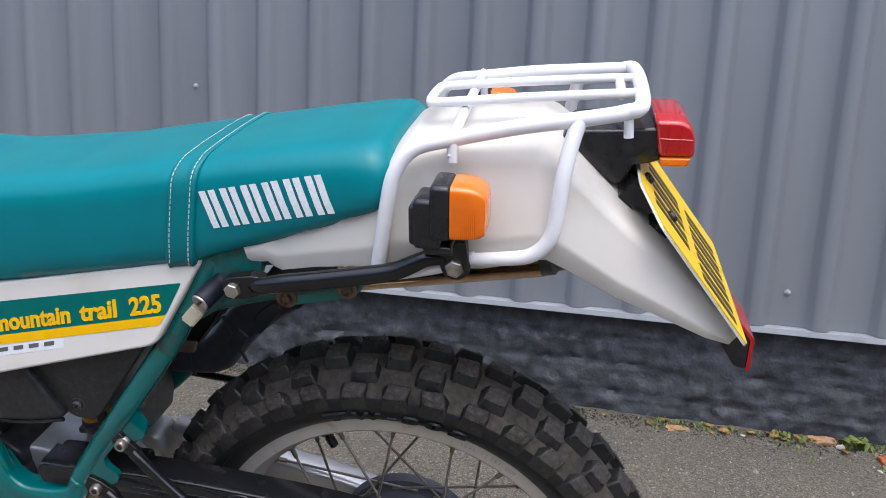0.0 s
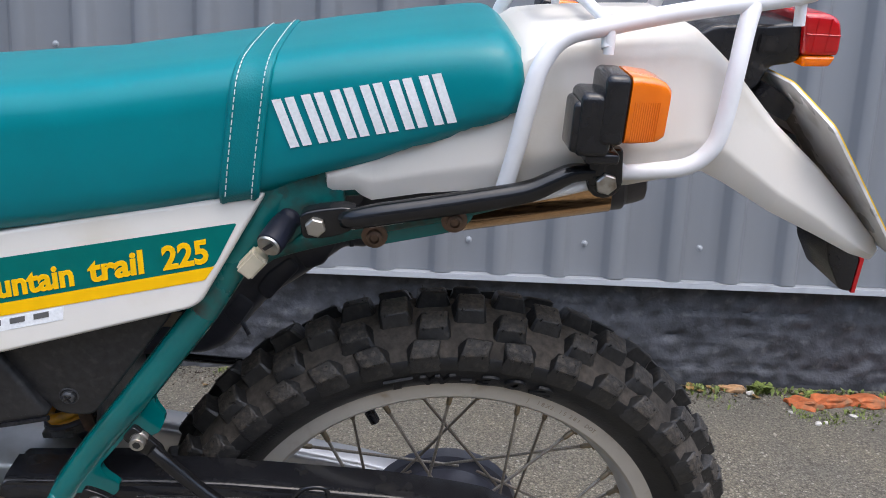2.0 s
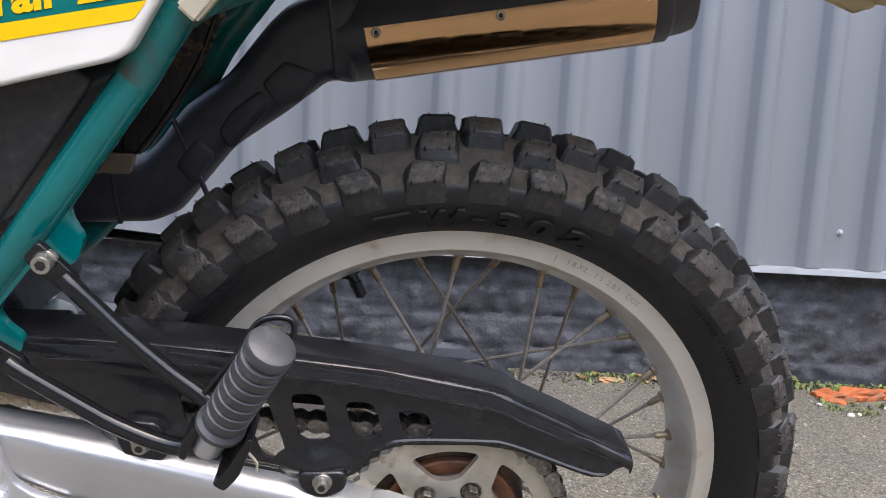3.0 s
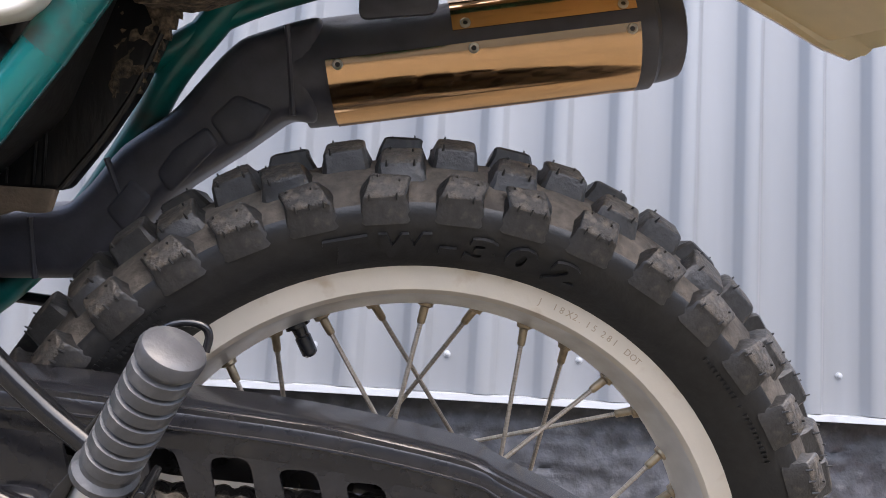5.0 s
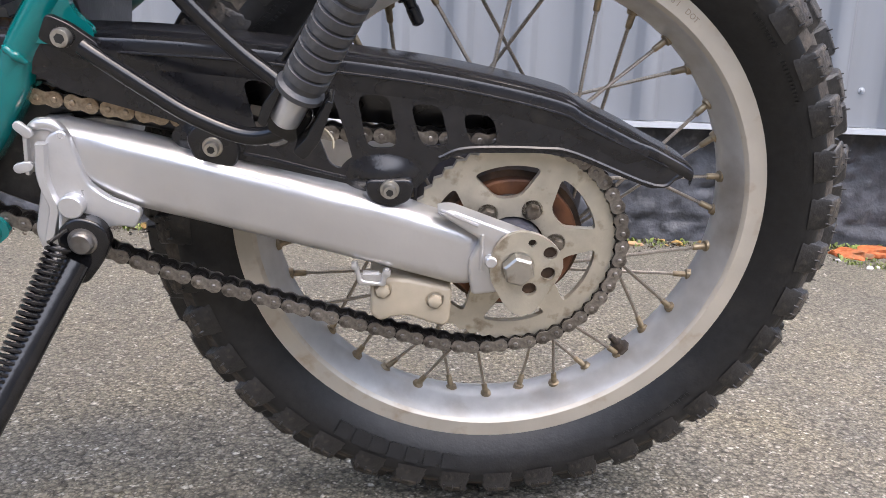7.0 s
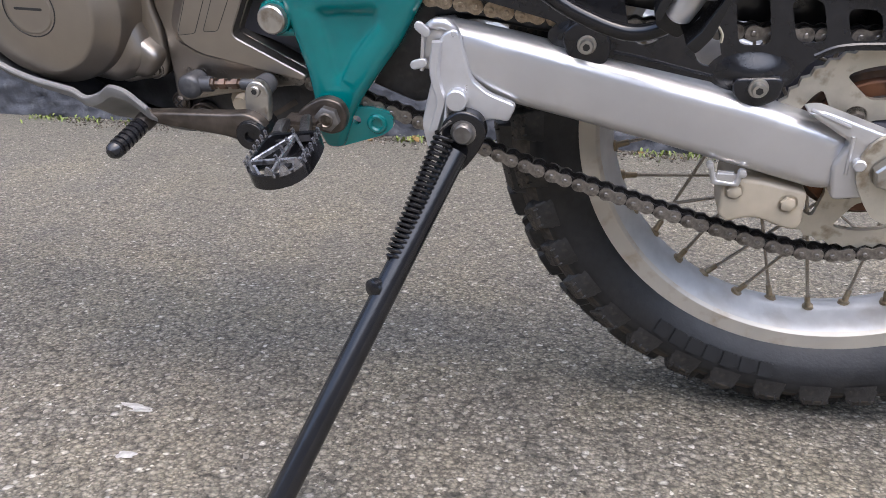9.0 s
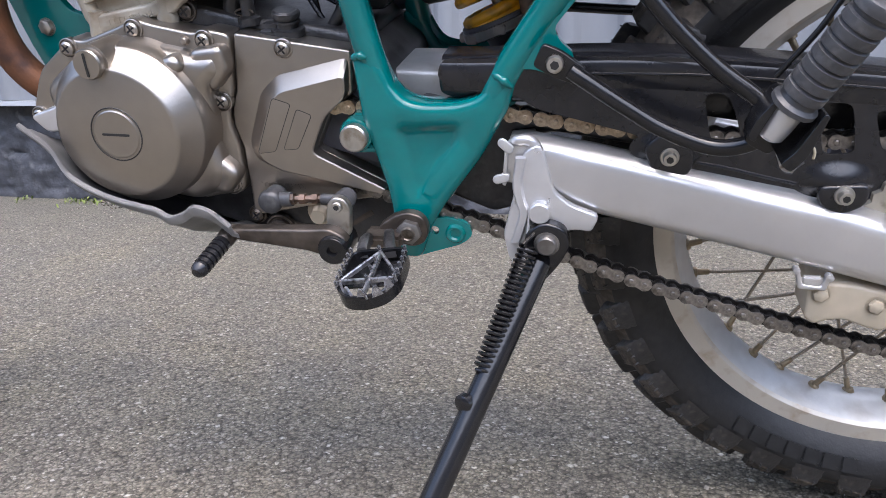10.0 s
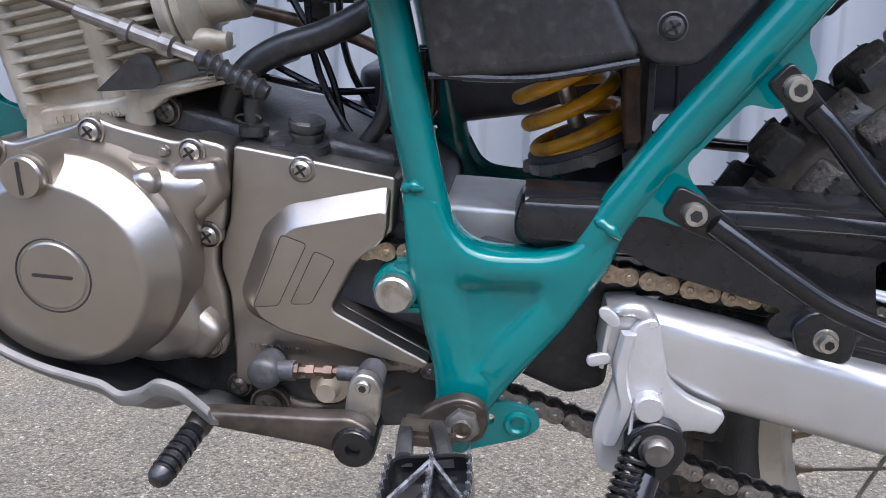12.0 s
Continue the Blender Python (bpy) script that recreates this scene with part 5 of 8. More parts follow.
# -- frame
R_T = 0.0128
rear_line = [(-0.160, -0.088, 0.462), (-0.178, -0.090, 0.430), (-0.2245, -0.098, 0.3555), (-0.2855, -0.098, 0.2715), (-0.335, -0.092, 0.204), (-0.368, -0.092, 0.155), (-0.382, -0.090, 0.128)]
front_line = [(-0.545, -0.075, 0.42), (-0.522, -0.084, 0.350), (-0.504, -0.090, 0.280), (-0.494, -0.091, 0.233), (-0.484, -0.091, 0.183), (-0.474, -0.090, 0.140)]
bm = tube(rear_line[2:], R_T, 14)
tube(front_line, R_T * 0.98, 14, bm=bm)
gusset_out = fillet([(-0.496, 0.176), (-0.492, 0.118), (-0.484, 0.087), (-0.476, 0.056), (-0.473, 0.030), (-0.476, 0.010), (-0.466, -0.014), (-0.450, -0.014), (-0.438, 0.018), (-0.427, 0.036), (-0.414, 0.053), (-0.391, 0.083), (-0.366, 0.126), (-0.356, 0.160), (-0.372, 0.158), (-0.379, 0.149), (-0.392, 0.1365), (-0.410, 0.132), (-0.437, 0.1315), (-0.452, 0.135), (-0.463, 0.146), (-0.472, 0.168)], 0.006, 3)
pressed(gusset_out, fillet([(-0.464, 0.114), (-0.406, 0.1155), (-0.405, 0.104), (-0.4385, 0.058), (-0.4495, 0.044), (-0.457, 0.058)], 0.008, 4), -0.1035, -0.078, 0.008, 0.0058, 0.012, bm=bm)
frame_left = part("frame", bm, TEAL, BIKE, "glossy teal tubular steel frame", crease=60)
part("upper_rear_tube", tube([Vector(p) for p in rear_line[:2]] + [(-0.2012, -0.0945, 0.3930), (-0.2255, -0.098, 0.3540)], R_T * 1.002, 14), TEAL_GRIMY, frame_left, "grimy teal upper frame tube")
# welds
for name_, pts_ in (("weld_bead", [(-0.4945, -0.0995, 0.1700), (-0.488, -0.1030, 0.1735), (-0.481, -0.1028, 0.1715)]), ("weld_bead", [(-0.378, -0.0995, 0.157), (-0.370, -0.1035, 0.1525), (-0.3625, -0.1025, 0.146)])):
    part(name_, tube(pts_, [0.0016, 0.0038, 0.0026, 0.0042, 0.0030, 0.0018], 10), TEAL, frame_left)
# bracket plates behind the rear tube
lug = fillet([(-0.284, 0.295), (-0.272, 0.284), (-0.273, 0.262), (-0.265, 0.247), (-0.272, 0.230), (-0.284, 0.2245), (-0.300, 0.228), (-0.316, 0.208), (-0.329, 0.192), (-0.325, 0.182), (-0.313, 0.171), (-0.316, 0.160), (-0.327, 0.154), (-0.345, 0.160), (-0.362, 0.160), (-0.345, 0.197), (-0.318, 0.240)], 0.005, 3)
gap = fillet([(-0.308, 0.232), (-0.304, 0.230), (-0.325, 0.201), (-0.329, 0.203)], 0.0012, 2)
part("footrest_lug", holed(lug, [gap], -0.101, -0.094), TEAL, frame_left, crease=30)
# lower ear with its eye
bm = holed(fillet([(-0.450, 0.026), (-0.418, 0.0235), (-0.405, 0.019), (-0.402, 0.008), (-0.412, -0.001), (-0.446, -0.012), (-0.458, -0.016)], 0.007, 4), [disc((-0.437, 0.012), 0.0042, 10)], -0.094, -0.088)
tube([(x, -0.094, z) for x, z in disc((-0.418, 0.0095), 0.0068, 14)], 0.0028, 8, closed=True, smooth=False, bm=bm)
part("stand_ear", bm, TEAL, frame_left)
# pivot boss and nut
bm = lathe((-0.499, -0.086, 0.104), (0, -1, 0), [(-0.03, 0.0155), (0.012, 0.0155), (0.0155, 0.014), (0.0155, 0.0)], 28)
box((-0.502, -0.1, 0.088), (-0.475, -0.085, 0.0945), 0.002, bm=bm)
box((-0.50, -0.1, 0.115), (-0.480, -0.085, 0.124), 0.002, bm=bm)
part("pivot_boss", bm, TEAL, frame_left)
part("pivot_bolt", lathe((-0.499, -0.1015, 0.104), (0, -1, 0), [(0, 0.0122), (0.007, 0.0122), (0.0085, 0.0108), (0.0087, 0)], 28), STEEL, frame_left)
# the same side members on the far side
bm = tube([(x, -y, z) for x, y, z in front_line], R_T, 12)
prism(gusset_out, 0.078, 0.1035, 0.006, 3, bm=bm)
tube([(-0.474, 0.09, 0.168), (-0.46, 0.088, 0.146), (-0.44, 0.086, 0.138), (-0.40, 0.086, 0.138), (-0.378, 0.088, 0.155)], 0.006, 8, bm=bm)
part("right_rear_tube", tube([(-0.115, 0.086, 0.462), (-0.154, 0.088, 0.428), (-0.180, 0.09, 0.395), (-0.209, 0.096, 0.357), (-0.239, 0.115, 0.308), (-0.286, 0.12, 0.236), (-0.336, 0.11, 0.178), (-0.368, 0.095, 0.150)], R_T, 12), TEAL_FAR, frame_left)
part("right_side_frame", bm, TEAL, frame_left)
bm = tube([(-0.37, -0.085, 0.135), (-0.37, 0.085, 0.135)], 0.011, 12, smooth=False)
part("cross_member", bm, TEAL_DIRTY, frame_left)
# tail subframe
bm = tube([(-0.205, -0.086, 0.392), (-0.190, -0.088, 0.400), (-0.150, -0.092, 0.417), (-0.092, -0.094, 0.434), (-0.033, -0.095, 0.449), (0.045, -0.095, 0.472)], 0.0088, 12)
part("lower_subframe_tube", bm, TEAL_DIRTY, frame_left)
bm = tube([(-0.225, 0.086, 0.365), (-0.153, 0.09, 0.412), (-0.062, 0.092, 0.447), (-0.040, 0.092, 0.454)], 0.0095, 12)
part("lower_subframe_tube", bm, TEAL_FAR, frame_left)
bm = tube([(-0.165, -0.088, 0.462), (-0.10, -0.088, 0.468), (0.0, -0.088, 0.482), (0.09, -0.085, 0.495)], 0.0095, 12)
part("upper_subframe_tube", tube([(-0.165, 0.088, 0.462), (-0.10, 0.088, 0.468), (0.0, 0.088, 0.482), (0.09, 0.085, 0.495)], 0.0095, 12), TEAL_DIRTY, frame_left)
prism(fillet([(-0.172, 0.474), (-0.112, 0.486), (-0.108, 0.452), (-0.140, 0.432), (-0.165, 0.404), (-0.205, 0.378), (-0.210, 0.395)], 0.006, 3), -0.100, -0.092, 0.002, 2, bm=bm)
subframe = part("tail_subframe", bm, TEAL_DIRTY, frame_left, "stained teal tail subframe")
part("bolt_plate", prism(fillet([(-0.102, 0.442), (-0.010, 0.462), (-0.006, 0.447), (-0.016, 0.436), (-0.030, 0.432), (-0.078, 0.421), (-0.092, 0.420), (-0.099, 0.430)], 0.005, 3), -0.101, -0.095, 0.0015, 2), TEAL, subframe)
for c in ((-0.085, -0.101, 0.4295), (-0.022, -0.102, 0.4455)):
    part("bolt", lathe(c, (0, -1, 0), [(-0.002, 0.0105), (0.002, 0.0105), (0.003, 0.009), (0.003, 0.0065), (0.007, 0.006), (0.008, 0.004), (0.006, 0.003), (0.006, 0)], 18), COPPER, subframe, "copper-coloured bolt")

# -- seat
SX = [-0.66, -0.56, -0.47, -0.431, -0.38, -0.323, -0.253, -0.205, -0.168, -0.123, -0.06, -0.009, 0.02]
SB = [0.392, 0.400, 0.410, 0.416, 0.423, 0.433, 0.446, 0.456, 0.463, 0.4795, 0.5015, 0.5225, 0.535]
ST = [0.543, 0.527, 0.523, 0.5257, 0.5315, 0.5375, 0.550, 0.558, 0.5647, 0.573, 0.583, 0.590, 0.591]
SW = [0.100, 0.104, 0.107, 0.108, 0.108, 0.108, 0.108, 0.108, 0.108, 0.109, 0.111, 0.114, 0.115]


def seat_ring(x, grow=0.0, lean=0.0, n=48):
    """One cross-section of the seat, flat on top with a firm shoulder; lean carries its top rearwards."""
    zb, zt, w = (float(np.interp(x, SX, t)) for t in (SB, ST, SW))
    zb, zt, w = zb - grow, zt + grow, w + grow
    h = zt - zb
    half = [(w, zb), (w, zb + 0.35 * h), (0.935 * w, zt - 0.012), (0.72 * w, zt - 0.001), (0.30 * w, zt + 0.001)]
    ring = fillet([*half, *((-y, z) for y, z in reversed(half))], 0.012, 5)
    ring = np.array(ring + ring[:1])
    way = np.concatenate([[0.0], np.cumsum(np.linalg.norm(np.diff(ring, axis=0), axis=1))])
    at = np.arange(n) * way[-1] / n
    return [(x + lean * (float(z) - zb), float(y), float(z)) for y, z in zip(np.interp(at, way, ring[:, 0]), np.interp(at, way, ring[:, 1]))]


bm = bmesh.new()
rings = [seat_ring(x) for x in np.linspace(-0.66, 0.004, 60)]
for dx, k in ((0.010, -0.0015), (0.016, -0.005), (0.0195, -0.011), (0.0205, -0.02)):
    rings.append([(p[0] + (dx - 0.004 if p[2] < 0.577 else (dx - 0.004) * 0.8), p[1], p[2]) for p in seat_ring(0.004 + dx * 0.2, k)])
loft(bm, rings)
seat = part("seat", bm, SEAT_VINYL, BIKE, "teal vinyl dual seat with a stitched band", crease=60)
bm = bmesh.new()
outer = [[(p[0], p[1], p[2]) for p in seat_ring(-0.205 + 0.0305 * t, g, 0.13)] for t, g in ((-0.02, -0.002), (0.02, 0.0026), (0.10, 0.0040), (0.24, 0.0032), (0.5, 0.0034), (0.76, 0.0032), (0.90, 0.0046), (1.0, 0.0030), (1.03, -0.002))]
loft(bm, outer, caps=False)
part("seat_band", bm, SEAT_BAND, seat, "stitched teal grab band", crease=60)
for t in (0.17, 0.83):
    bm = bmesh.new()
    ring = np.array(seat_ring(-0.205 + 0.0305 * t, 0.0042, 0.13, n=2400))
    way = np.concatenate([[0.0], np.cumsum(np.linalg.norm(np.diff(ring, axis=0), axis=1))])
    for s in np.arange(0.0, way[-1], 0.0056):
        p, q = (Vector([float(np.interp(w, way, ring[:, i])) for i in range(3)]) for w in (s, s + 0.0038))
        if p.z > 0.463:
            tube([p, q], 0.00046, 5, smooth=False, bm=bm)
    part("stitching", bm, THREAD, seat, "row of pale stitching")["kind"] = "stuff"
# printed white blocks along the seat's flank
e_x, e_z = Vector((0.128, 0, 0.0275)) / 6, Vector((-0.0135, 0, 0.0345))
o = Vector((-0.1505, 0, 0.5018))
for k in range(6):
    for a, b in ((0.08, 0.40), (0.52, 0.84)):
        quad = [o + e_x * (k + a), o + e_x * (k + b), o + e_x * (k + b) + e_z, o + e_x * (k + a) + e_z]
        cols_ = []
        for i in range(5):
            t = i / 4
            l, r = quad[0].lerp(quad[3], t), quad[1].lerp(quad[2], t)
            row = []
            for p in (l, r):
                ring = seat_ring(p.x, 0.0006, n=160)
                near = min((q for q in ring if q[1] < -0.05), key=lambda q: abs(q[2] - p.z))
                row.append((p.x, near[1] - 0.0004, p.z))
            cols_.append(row)
        bm = bmesh.new()
        loft(bm, cols_, closed=False)
        part("printed_block", bm, LETTER_WHITE, seat, "white printed block on the seat flank")

# -- side cover and its decals; its lower edge stands out from the frame
def flare(own):
    for v in own.verts:
        w = (0.4635 + 0.1935 * (v.co.x + 0.1685) - v.co.z) / 0.075
        v.co += Vector((0.0071, -0.0165, 0.0105)) * w
    return own


cov = fillet([(-0.1685, 0.4635), (-0.236, 0.4515), (-0.383, 0.4225), (-0.550, 0.3897), (-0.541, 0.267), (-0.406, 0.307), (-0.238, 0.3565), (-0.2285, 0.363)], 0.006, 4)
cover = part("side_cover", flare(prism(cov, -0.1035, -0.080, 0.0045, 4)), WHITE, BIKE, "white plastic side cover with green and yellow stripes")
cover.modifiers.new("even_shading", "WEIGHTED_NORMAL").keep_sharp = True
GREEN_Y = -0.1040
part("green_stripe", flare(prism(fillet([(-0.1935, 0.4365), (-0.387, 0.3985), (-0.518, 0.3727), (-0.508, 0.3313), (-0.396, 0.3565), (-0.2145, 0.3975)], 0.003, 3), GREEN_Y, -0.1030)), DECAL_GREEN, cover, "dark green decal stripe")
part("yellow_stripe", flare(prism(fillet([(-0.2145, 0.3973), (-0.396, 0.3563), (-0.508, 0.3311), (-0.506, 0.3202), (-0.398, 0.3445), (-0.2235, 0.3845)], 0.002, 2), GREEN_Y, -0.1030)), DECAL_YELLOW, cover, "yellow decal stripe")
slope = Matrix.Rotation(radians(-12.7), 4, "Y")
for word, x, z, wide in (("mountain", -0.4215, 0.3605, 0.096), ("trail", -0.3155, 0.3845, 0.0465), ("225", -0.2580, 0.3970, 0.040)):
    own = text_bm(word, 0.0278, 0.0004, shear=0.26, weight=0.0009)
    w = max(v.co.x for v in own.verts) - min(v.co.x for v in own.verts)
    place(own, Matrix.Translation((x + 0.004, -0.1043, z - 0.0035)) @ slope @ Matrix.Diagonal((wide / w * 1.02, 1, 1, 1)))
    part("lettering", flare(own), DECAL_YELLOW, cover, "yellow printed words")
bm = prism([(-0.335, 0.3575), (-0.337, 0.3455), (-0.45, 0.318), (-0.449, 0.330)], GREEN_Y + 0.0002, -0.1030)
for k in range(5):
    x = -0.347 - 0.019 * k
    z = 0.349 + (x + 0.347) * 0.24
    prism([(x, z + 0.004), (x - 0.012, z + 0.001), (x - 0.0125, z - 0.004), (x - 0.0005, z - 0.001)], GREEN_Y - 0.0002, -0.1030, bm=bm, mat=1)
part("maker_mark", flare(bm), [LETTER_WHITE, DECAL_GREY], cover, "small grey and white mark")

# -- tail fairing: an open-bottomed shell
FX = [-0.1235, -0.1222, -0.1184, -0.1011, -0.096, -0.088, -0.05, 0.0, 0.016, 0.024, 0.034, 0.06, 0.11, 0.138, 0.152, 0.166, 0.185, 0.23, 0.277, 0.314, 0.337, 0.346]
FB = [0.4770, 0.4680, 0.4652, 0.4675, 0.4630, 0.459, 0.467, 0.474, 0.475, 0.4755, 0.476, 0.478, 0.483, 0.490, 0.4955, 0.4972, 0.4885, 0.4640, 0.4425, 0.4245, 0.4168, 0.4230]
FT = [0.515, 0.515, 0.516, 0.521, 0.522, 0.524, 0.535, 0.554, 0.571, 0.580, 0.587, 0.591, 0.595, 0.5965, 0.597, 0.591, 0.576, 0.5320, 0.4950, 0.4610, 0.438, 0.4295]
FWB = [0.103, 0.103, 0.103, 0.104, 0.104, 0.104, 0.107, 0.112, 0.113, 0.113, 0.114, 0.115, 0.117, 0.118, 0.118, 0.1175, 0.117, 0.113, 0.106, 0.100, 0.094, 0.085]
FWT = [0.098, 0.098, 0.098, 0.097, 0.097, 0.097, 0.100, 0.098, 0.097, 0.097, 0.096, 0.095, 0.094, 0.093, 0.093, 0.092, 0.092, 0.092, 0.090, 0.088, 0.086, 0.080]


def tail_ring(x):
    zb, zt, wb, wt = (float(np.interp(x, FX, t)) for t in (FB, FT, FWB, FWT))
    h = zt - zb
    k = min(1.0, h / 0.10)
    half = [(wb - 0.007 * k, zb), (wb + 0.0015, zb + 0.24 * h), (wb + 0.001, zb + 0.31 * h), (min(wt + 0.006, wb - 0.005), zt - 0.30 * h), (min(wt + 0.004, wb - 0.006), zt - 0.017 * k), (wt + 0.001, zt - 0.008 * k), (wt - 0.007, zt - 0.0025 * k), (wt - 0.018, zt), (wt * 0.5, zt + 0.004 * k), (0, zt + 0.005 * k)]
    out = [(x, -y, z) for y, z in half] + [(x, y, z) for y, z in reversed(half[:-1])]
    t = 0.0035
    ins = [(x, math.copysign(max(0.0, abs(y) - t), y), z - (t if i not in (0, len(out) - 1) else 0.0)) for i, (_, y, z) in enumerate(out)]
    return out + list(reversed(ins))


bm = bmesh.new()
loft(bm, [tail_ring(x) for x in sorted({*FX, *np.linspace(-0.115, 0.343, 50)})])
for i, f in enumerate(bm.faces):
    f.material_index = 1 if len(f.verts) == 4 and i % 38 >= 19 else 0
fairing = part("tail_fairing", bm, [WHITE_SHELL, CREAM], BIKE, "white plastic tail fairing and mudguard", crease=40)
bm = prism(fillet([(-0.085, 0.466), (0.0, 0.480), (0.15, 0.503), (0.17, 0.503), (0.25, 0.4645), (0.32, 0.4305), (0.322, 0.438), (0.25, 0.475), (0.17, 0.516), (0.0, 0.492), (-0.09, 0.474)], 0.004, 2), -0.1, 0.1)
for v in bm.verts:
    v.co.y *= (float(np.interp(v.co.x, FX, FWB)) - 0.006) / 0.1
part("lining", bm, CREAM, fairing, "cream underside")

# -- luggage rack
def rack_z(x):
    return float(np.interp(x, [0.03, 0.046, 0.079, 0.134, 0.189, 0.236], [0.586, 0.592, 0.601, 0.613, 0.622, 0.630]))


half_rail = [(0.012, 0.117, 0.474), (0.019, 0.119, 0.510), (0.0245, 0.119, 0.545), (0.031, 0.116, 0.572), (0.047, 0.110, rack_z(0.047)), (0.079, 0.104, rack_z(0.079)), (0.134, 0.099, rack_z(0.134)), (0.189, 0.095, rack_z(0.189)), (0.222, 0.089, 0.6275), (0.238, 0.070, 0.6315)]
rail = [(x, -y, z) for x, y, z in half_rail] + [(x, y, z + 0.013 * max(0.0, 1 - (x - 0.03) / 0.19)) for x, y, z in reversed(half_rail)]
rack = part("luggage_rack", tube(rail, 0.0068, 14, steps=7), WHITE_TUBE, BIKE, "white tubular steel luggage rack")
inner_half = [(0.240, 0.026, 0.628), (0.225, 0.030, 0.628), (0.134, 0.032, 0.6205), (0.060, 0.033, 0.613), (0.046, 0.026, 0.6115)]
loop_pts = [(x, -y, z + 0.002) for x, y, z in inner_half] + [(x, y, z + 0.003) for x, y, z in reversed(inner_half)]
part("inner_loop", tube(loop_pts, 0.0046, 12), WHITE_TUBE, rack)
part("cross_bar", tube([(0.080, -0.108, 0.586), (0.080, -0.100, 0.598), (0.080, -0.085, 0.604), (0.080, 0.085, 0.614), (0.080, 0.100, 0.615)], 0.0046, 12), WHITE_TUBE, rack)
part("cross_bar", tube([(0.222, -0.030, 0.628), (0.222, 0.030, 0.628)], 0.0044, 12, smooth=False), WHITE_TUBE, rack)
for s in (-1, 1):
    part("rear_leg", tube([(0.186, s * 0.096, 0.620), (0.181, s * 0.104, 0.603), (0.176, s * 0.114, 0.575), (0.1725, s * 0.119, 0.540), (0.167, s * 0.121, 0.519), (0.152, s * 0.121, 0.5045), (0.128, s * 0.121, 0.4995), (0.100, s * 0.122, 0.497)], [0.0070, 0.0070, 0.0068, 0.0068, 0.0068, 0.0068, 0.0066, 0.0058], 12), WHITE_TUBE, rack)
    part("hook_peg", tube([(0.081, s * 0.106, 0.602), (0.081, s * 0.1085, 0.582)], 0.0040, 10, smooth=False), WHITE_TUBE, rack)
    part("hook_peg", tube([(0.226, s * 0.086, 0.628), (0.228, s * 0.088, 0.606)], 0.0042, 10, smooth=False), WHITE_TUBE, rack)

part("lower_rail", tube([(0.104, -0.121, 0.4985), (0.073, -0.119, 0.486), (0.030, -0.116, 0.4735), (-0.035, -0.114, 0.4595), (-0.067, -0.113, 0.4515), (-0.106, -0.112, 0.4440)], 0.0060, 12), WHITE_TUBE, rack)
part("lower_rail", tube([(0.104, 0.121, 0.4985), (0.073, 0.120, 0.493), (0.027, 0.120, 0.482), (-0.025, 0.120, 0.472), (-0.050, 0.118, 0.470)], 0.0060, 12), WHITE_TUBE, rack)

# -- tail lamp on its bracket
bm = prism(fillet([(0.166, 0.586), (0.184, 0.597), (0.235, 0.600), (0.258, 0.603), (0.262, 0.572), (0.252, 0.568), (0.238, 0.566), (0.231, 0.549), (0.224, 0.544)], 0.004, 3), -0.040, 0.040, 0.004, 3, back=True)
box((0.222, -0.0425, 0.578), (0.244, -0.038, 0.592), 0.001, bm=bm)
tail_lamp = part("tail_lamp", bm, BLACK_PLASTIC, BIKE, "square red tail lamp on a black bracket")
lens = fillet([(0.2530, 0.6100), (0.276, 0.6105), (0.2850, 0.606), (0.2890, 0.596), (0.2905, 0.582), (0.2895, 0.5775), (0.2595, 0.5765)], 0.004, 4)
part("red_lens", prism(lens, -0.045, 0.045, 0.005, 3, back=True), RED, tail_lamp, "glossy red lens")
for x_ in (0.266, 0.277):
    part("lens_rib", tube([(x_, -0.0452, 0.580), (x_, -0.0452, 0.607)], 0.0006, 6, smooth=False), RED, tail_lamp)
part("lens_rib", tube([(0.258, -0.0452, 0.594), (0.287, -0.0452, 0.594)], 0.0006, 6, smooth=False), RED, tail_lamp)
part("lower_window", prism(fillet([(0.2600, 0.5763), (0.2890, 0.5773), (0.2850, 0.5685), (0.2610, 0.5675)], 0.003, 3), -0.0445, 0.0445, 0.003, back=True), AMBER, tail_lamp, "amber strip under the lens")

# -- number plate with plain bars for its characters
PD, PN = Vector((-0.617, 0, 0.787)), Vector((0.787, 0, 0.617))
P0 = Vector((0.3465, 0, 0.4265))


def on_plate(y, s, out=0.0):
    return P0 + PD * s + PN * out + Vector((0, y, 0))


def plate_bm(poly, o0, o1):
    own = bmesh.new()
    loft(own, [[on_plate(y, s, o) for y, s in poly] for o in (o0, o1)])
    return own


outline = fillet([(-0.113, 0.0), (0.113, 0.0), (0.113, 0.138), (0.070, 0.168), (-0.070, 0.168), (-0.113, 0.138)], 0.006, 3)
number_plate = part("number_plate", plate_bm(outline, 0.0, 0.0022), PLATE_BACK, BIKE, "yellow number plate with dark bars")
part("yellow_face", plate_bm([(y * 0.995, s * 0.995 + 0.0004) for y, s in outline], 0.0024, 0.0034), PLATE_YELLOW, number_plate)
for s0, s1, spans in ((0.016, 0.072, ((-0.10, -0.066), (-0.056, -0.022), (-0.012, 0.022), (0.032, 0.066))), (0.090, 0.146, ((-0.074, -0.040), (-0.028, 0.006), (0.018, 0.052)))):
    for a, b in spans:
        for g in (0.001, 0.021):
            part("plate_bar", plate_bm([(a + g, s0), (a + g + 0.012, s0), (a + g + 0.012, s1), (a + g, s1)], 0.0035, 0.0039), INK, number_plate)
